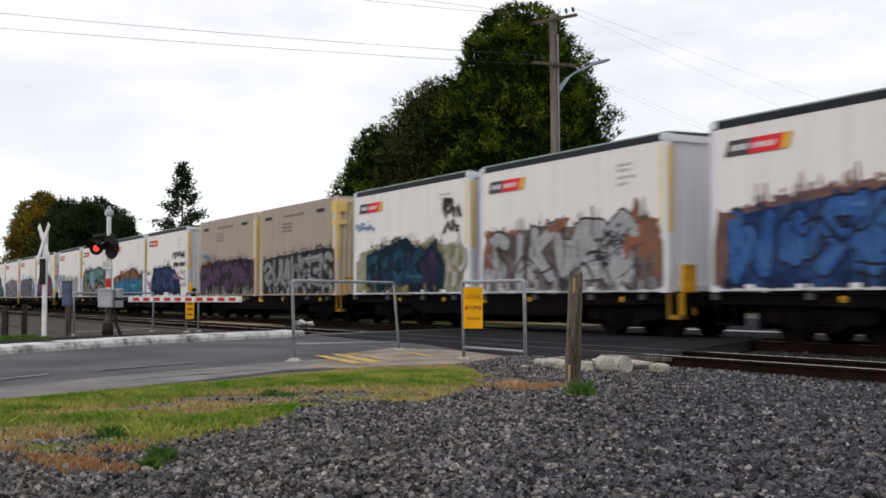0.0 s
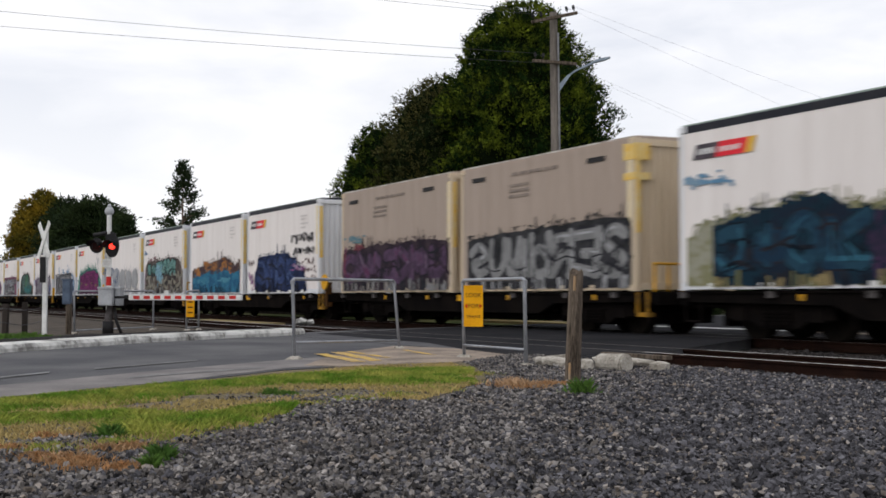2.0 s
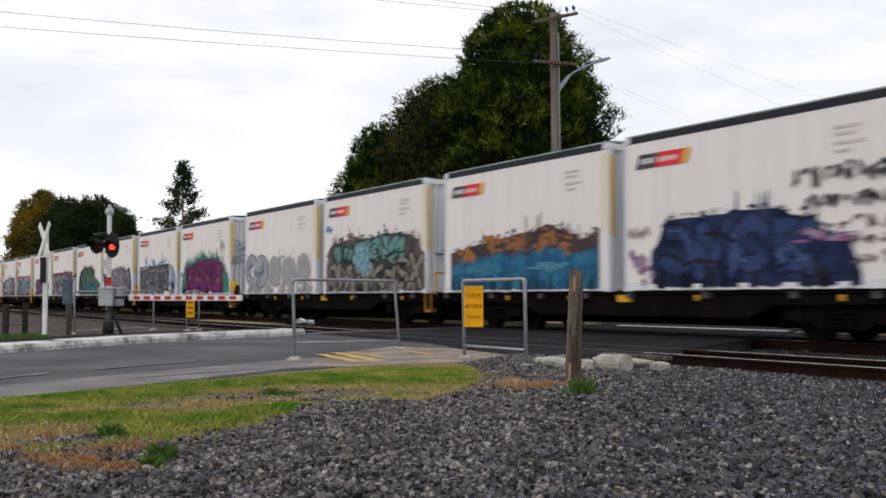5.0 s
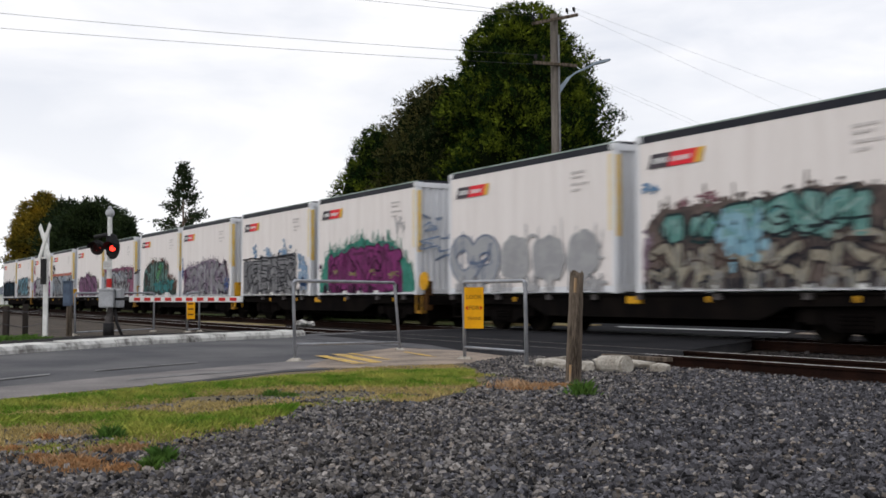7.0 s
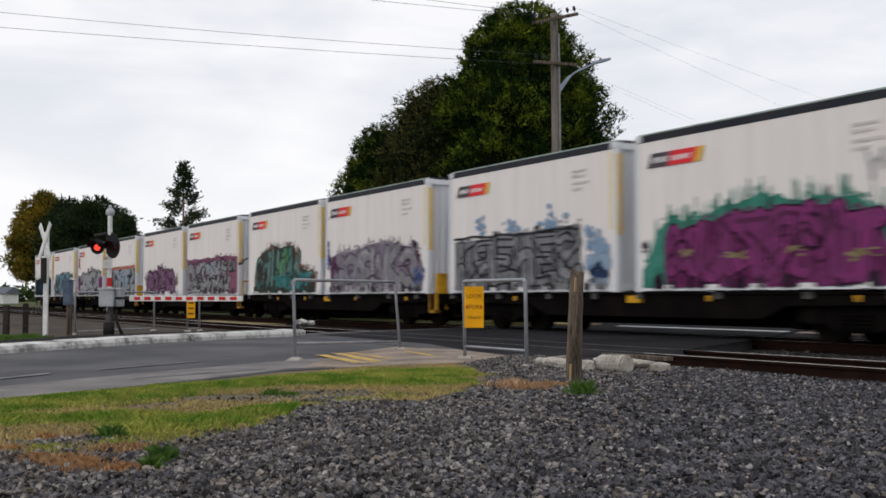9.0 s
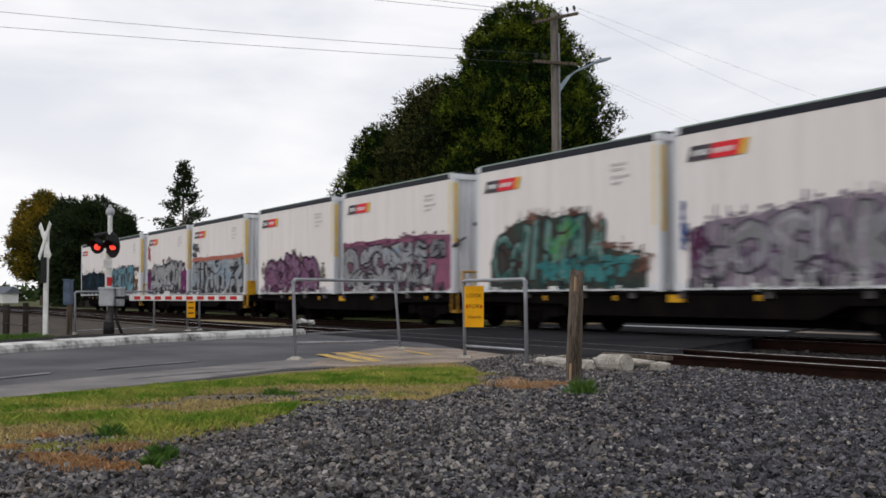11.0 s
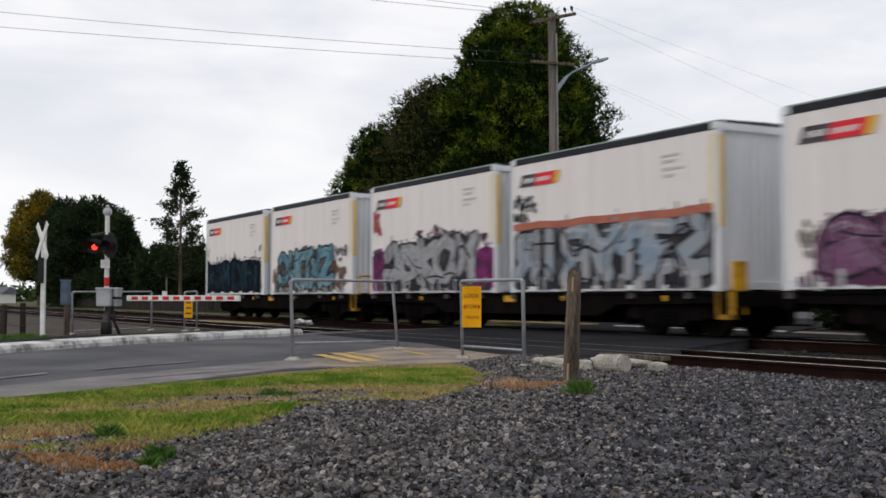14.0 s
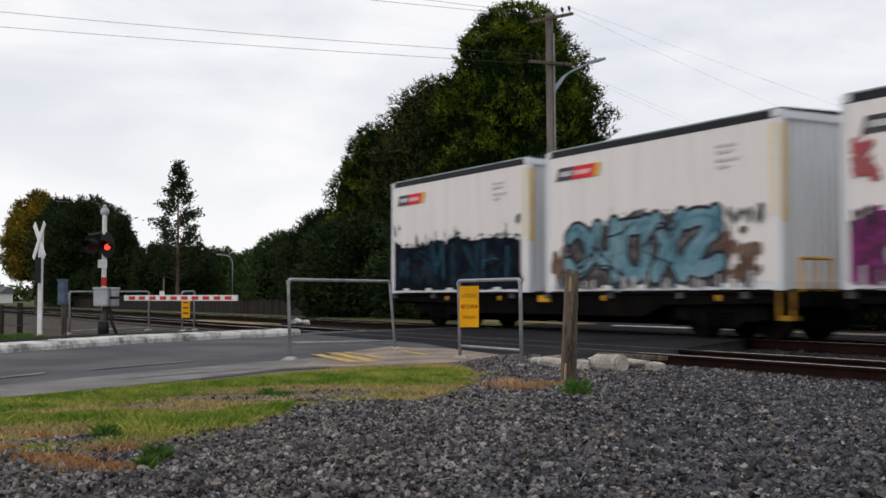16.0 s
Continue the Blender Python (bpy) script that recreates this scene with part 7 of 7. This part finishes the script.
WORN = (((-7.6, 2.42), (-7.66, 3.37), 0.30), ((-5.76, 0.93), (-5.82, 1.27), 0.16), ((-7.3, 1.8), (-7.43, 2.05), 0.12), ((-7.11, 2.96), (-7.29, 3.74), 0.22))


def near_run(x, y, runs):
    """How far inside the nearest of some runs of ground a spot lies: 1 on the line, 0 at the run's edge."""
    best = -1.0
    for (ax, ay), (bx, by), r in runs:
        dx, dy = bx - ax, by - ay
        t = min(1, max(0, ((x - ax) * dx + (y - ay) * dy) / (dx * dx + dy * dy)))
        best = max(best, 1 - math.hypot(x - ax - t * dx, y - ay - t * dy) / r)
    return best


def in_verge(rng, want):
    while True:
        x, y = rng.uniform(-11.6, -4.6), rng.uniform(-0.3, 6.8)
        if inside(x, y, VERGE):
            break
    g = noise.noise(Vector((x * 1.6, y * 1.6, 3))) + 0.6 * noise.noise(Vector((x * 4.5, y * 4.5, 7)))
    lush = near_run(x, y, LUSH) + 0.55 * g
    if near_run(x, y, WORN) + 0.5 * g > 0.15:
        return x, y, 0
    if want == "green":
        return x, y, (0.75 + 0.5 * min(1, lush) if lush > rng.uniform(-0.35, 0.35) else 0)
    return x, y, (0.7 if lush < rng.uniform(-0.2, 0.7) else 0)


def patch(rng, places):
    x, y, r, k = places[rng.integers(len(places))]
    a, q = rng.random() * 6.283, abs(rng.normal(0, 0.5)) * r
    return x + math.cos(a) * q, y + math.sin(a) * q, k * max(0.2, 1 - q / r * 0.6)


TUFTS = [((-5.76, 1.3), 0.1, 1.3), ((-4.89, 1.32), 0.07, 1.2), ((-4.67, 1.22), 0.05, 1.0), ((-6.7, 4.86), 0.14, 2.0), ((-7.61, 2.96), 0.12, 0.7), ((-5.98, 1.75), 0.2, 0.9), ((-7.8, 2.9), 0.16, 0.9)]
TUFTS = [(p[0], p[1], r, k) for p, r, k in TUFTS]
SCORCHED = [((-5.21, 0.85), 0.2, 0.8), ((-5.1, 0.95), 0.2, 0.8), ((-4.97, 1.01), 0.2, 0.8), ((-4.86, 0.95), 0.2, 0.8), ((-5.34, 1.18), 0.2, 0.8), ((-5.37, 1.29), 0.2, 0.8), ((-5.55, 0.8), 0.2, 0.8), ((-4.73, 1.11), 0.2, 0.8), ((-5.96, 1.02), 0.2, 0.8), ((-7.63, 4.85), 0.34, 1.0), ((-7.38, 4.82), 0.34, 1.0), ((-7.58, 5.17), 0.26, 0.8), ((-7.52, 5.29), 0.26, 0.8)]
SCORCHED = [(p[0], p[1], r, k) for p, r, k in SCORCHED]
blades("verge_grass", 115000, lambda rng: in_verge(rng, "green"), 0.042, M["blade"], "bright green short grass on the verge", 1)
blades("verge_dry_grass", 52000, lambda rng: in_verge(rng, "dry"), 0.040, M["straw"], "straw-coloured dry grass on the verge", 2)
blades("weed_tufts", 4200, lambda rng: patch(rng, TUFTS), 0.055, M["weed"], "dark green weed tufts in the gravel", 3, 0.004)
FRINGE = [(p[0], p[1], 0.32, 0.9) for p in ((-8.84, 5.28, 0.00), (-8.09, 4.65, 0.00), (-7.50, 4.09, 0.00), (-7.20, 3.61, 0.00), (-7.11, 3.21, 0.00), (-6.87, 2.80, 0.00), (-6.38, 2.37, 0.00), (-6.03, 2.01, 0.00), (-5.65, 1.55, 0.00), (-5.53, 1.26, 0.00), (-5.47, 0.95, 0.00))]
M["pale_dry"] = mat("pale_dead_grass", (0.44, 0.29, 0.17), (0.30, 0.19, 0.11), 0.85, scale=2, spread=0.3, island=True)
DEAD = [(-7.63, 4.85, 0.30, 1.0), (-7.42, 4.84, 0.26, 0.9), (-7.58, 5.17, 0.25, 0.6), (-5.1, 0.95, 0.22, 0.5), (-5.34, 1.2, 0.18, 0.5)]
blades("dead_grass_tufts", 1500, lambda rng: patch(rng, DEAD), 0.075, M["pale_dry"], "pale orange dead grass tufts in the gravel", 14)
blades("verge_fringe", 7000, lambda rng: patch(rng, FRINGE), 0.035, M["blade"], "thin green grass straggling into the gravel", 10)
blades("verge_dry_fringe", 8000, lambda rng: patch(rng, FRINGE), 0.030, M["straw"], "thin dry grass straggling into the gravel", 11)
ROUGH = [(p[0], p[1], 0.7, 1.0) for p in ((-19.84, 2.72, 0.00), (-20.48, 3.17, 0.00), (-19.08, 2.13, 0.00), (-18.23, 1.49, 0.00))]
blades("rough_grass", 5000, lambda rng: patch(rng, ROUGH), 0.10, M["weed"], "rough green grass by the board fence", 9, 0.006)
blades("scorched_grass", 9000, lambda rng: patch(rng, SCORCHED), 0.036, M["dry"], "orange-brown dead grass patches on the gravel", 4)


# darker copy of the gravel stone, with the train's shade put into its colour
M["stone_dark"] = mat("shaded_ballast", (0.040, 0.036, 0.035), (0.018, 0.016, 0.016), 0.9, scale=5, fine=80, spread=0.6, island=True)
M["stone_pale"] = mat("pale_stone", (0.27, 0.255, 0.245), (0.17, 0.135, 0.105), 0.88, scale=3, fine=80, spread=0.4, island=True)


def within(q, poly):
    """Which of the points q lie inside the outline."""
    hit = np.zeros(len(q), bool)
    for (x0, y0, *_), (x1, y1, *_) in zip(poly, poly[1:] + poly[:1]):
        if y0 != y1:
            hit ^= ((y0 > q[:, 1]) != (y1 > q[:, 1])) & (q[:, 0] < (x1 - x0) * (q[:, 1] - y0) / (y1 - y0) + x0)
    return hit


BARE = SCORCHED

TRACKSIDE = [(-11.1, 8.2), (-11.0, 9.4), (-13.9, 13.5), (3.1, 13.5), (3.1, 8.2)]


def stones(name, count, area, sizes, material, label, seed, level=0.0, bounds=(-11.8, 3.2, -1.2, 7.8), dusty=None):
    """Angular crushed stones, each its own dented solid; dusty keeps to one side of the frayed edge of the trodden ground."""
    rng = np.random.default_rng(seed)
    bm = bmesh.new()
    bmesh.ops.create_cube(bm, size=1.55)
    bmesh.ops.triangulate(bm, faces=bm.faces[:])
    bv = np.array([v.co[:] for v in bm.verts])
    bf = np.array([[v.index for v in f.verts] for f in bm.faces])
    bm.free()
    pts = np.zeros((0, 2))
    while len(pts) < count:
        q = np.stack([rng.uniform(bounds[0], bounds[1], count), rng.uniform(bounds[2], bounds[3], count)], 1)
        keep = within(q, area)
        if dusty is not None:
            keep &= within(q + rng.normal(0, 0.42, q.shape), DUSTY) == dusty
        for a, b, r, _ in BARE:
            keep &= ((q[:, 0] - a) ** 2 + (q[:, 1] - b) ** 2 > (0.75 * r) ** 2) | (rng.random(count) > 0.75)
        pts = np.concatenate([pts, q[keep]])
    pts = pts[:count]
    n = len(pts)
    s = rng.uniform(sizes[0], sizes[1], (n, 1, 1)) * rng.choice((0.65, 1.0, 1.0, 1.35), (n, 1, 1))
    shape = bv[None] * rng.uniform(0.55, 1.2, (n, 1, 3)) * (1 + rng.uniform(-0.28, 0.28, (n, len(bv), 1)))
    q = rng.normal(0, 1, (n, 4))
    q /= np.linalg.norm(q, axis=1, keepdims=True)
    w, x, y, z = q.T
    rot = np.stack([1 - 2 * (y * y + z * z), 2 * (x * y - z * w), 2 * (x * z + y * w), 2 * (x * y + z * w), 1 - 2 * (x * x + z * z), 2 * (y * z - x * w),
                    2 * (x * z - y * w), 2 * (y * z + x * w), 1 - 2 * (x * x + y * y)], -1).reshape(n, 3, 3)
    shape = np.einsum("nij,nkj->nki", rot, shape * s)
    up = level + rng.uniform(-0.2, 0.9, n) * s[:, 0, 0] + 0.006 * np.sin(pts[:, 0] * 2.1) * np.cos(pts[:, 1] * 1.7)
    shape += np.concatenate([pts, up[:, None]], 1)[:, None, :]
    faces = (bf[None] + (np.arange(n) * len(bv))[:, None, None]).reshape(-1, 3)
    ob = new(name, cloud_mesh(name, shape.reshape(-1, 3).tolist(), faces.tolist(), material))
    return tagged(ob, label, "gravel", kind="stuff")


M["stone_dusty"] = mat("dusty_gravel_stone", (0.160, 0.149, 0.142), (0.055, 0.049, 0.046), 0.92, scale=4, fine=110, spread=0.85, island=True)
stones("gravel_stones", 62000, STONY, (0.0055, 0.0125), M["stone"], "loose dark grey crushed stones", 5, dusty=False)
stones("trodden_gravel_stones", 20000, STONY, (0.0045, 0.0120), M["stone"], "dark crushed stones trodden into the dirt", 17, dusty=True)
stones("dusty_gravel_stones", 38000, STONY, (0.0042, 0.0115), M["stone_dusty"], "fine dusty crushed stones trodden into the dirt", 15, dusty=True)
stones("pale_gravel_stones", 6500, STONY, (0.0055, 0.0120), M["stone_pale"], "scattered paler and brownish stones", 6, 0.006)
stones("verge_stones", 9000, VERGE, (0.004, 0.011), M["stone_dusty"], "small stones strewn through the verge", 8, -0.004, (-11.6, -4.6, -0.3, 6.8))
stones("ballast_stones", 14000, TRACKSIDE, (0.014, 0.028), M["stone_dark"], "ballast stones between the sleepers, darkened for the train's shade", 7, -0.17, (-13.5, 3.0, 8.3, 13.4))


# ---- what moves ----
def motions():
    """The train rolls along the far track, gathering speed; its wheels turn with it."""
    times = [k * 0.5 for k in range(33)]
    for n, car in enumerate(WAGONS):
        walk(car, [(t, pose(tail_x(t) + n * PITCH + SLACK[n] - 0.42, CENTRE, 0)) for t in times])
    for k, load in enumerate(CONTAINERS):
        off = (k // 2) * PITCH + SLACK[k // 2] + SEAT[k] + (REAR_AT if k % 2 == 0 else FRONT_AT)
        walk(load, [(t, pose(tail_x(t) + off, CENTRE, DECK)) for t in times])
    # the two lamps flash in turn: an added flap swings up off each lit lens for half of every beat
    beat, soft = 0.732, 0.035
    for k, (shade, x) in enumerate(BLINK_FLAPS):
        rows, is_up = [(0.0, pose(x, -0.132, 1.74, 84 if k == 0 else 0, 0, 0))], k == 0
        t = 0.37
        while t < 15.95:
            for at, up in ((t - soft, is_up), (t + soft, not is_up)):
                rows.append((at, pose(x, -0.132, 1.74, 84 if up else 0, 0, 0)))
            is_up = not is_up
            t += beat / 2
        rows.append((16.0, pose(x, -0.132, 1.74, 84 if is_up else 0, 0, 0)))
        walk(shade, rows)
    steps = [k / 15 for k in range(241)]
    for w, d in WHEELSETS:
        walk(w, [(t, pose(d, 0, 0.42, 0, math.degrees((tail_x(t) - tail_x(0)) / 0.42), 0)) for t in steps])


motions()
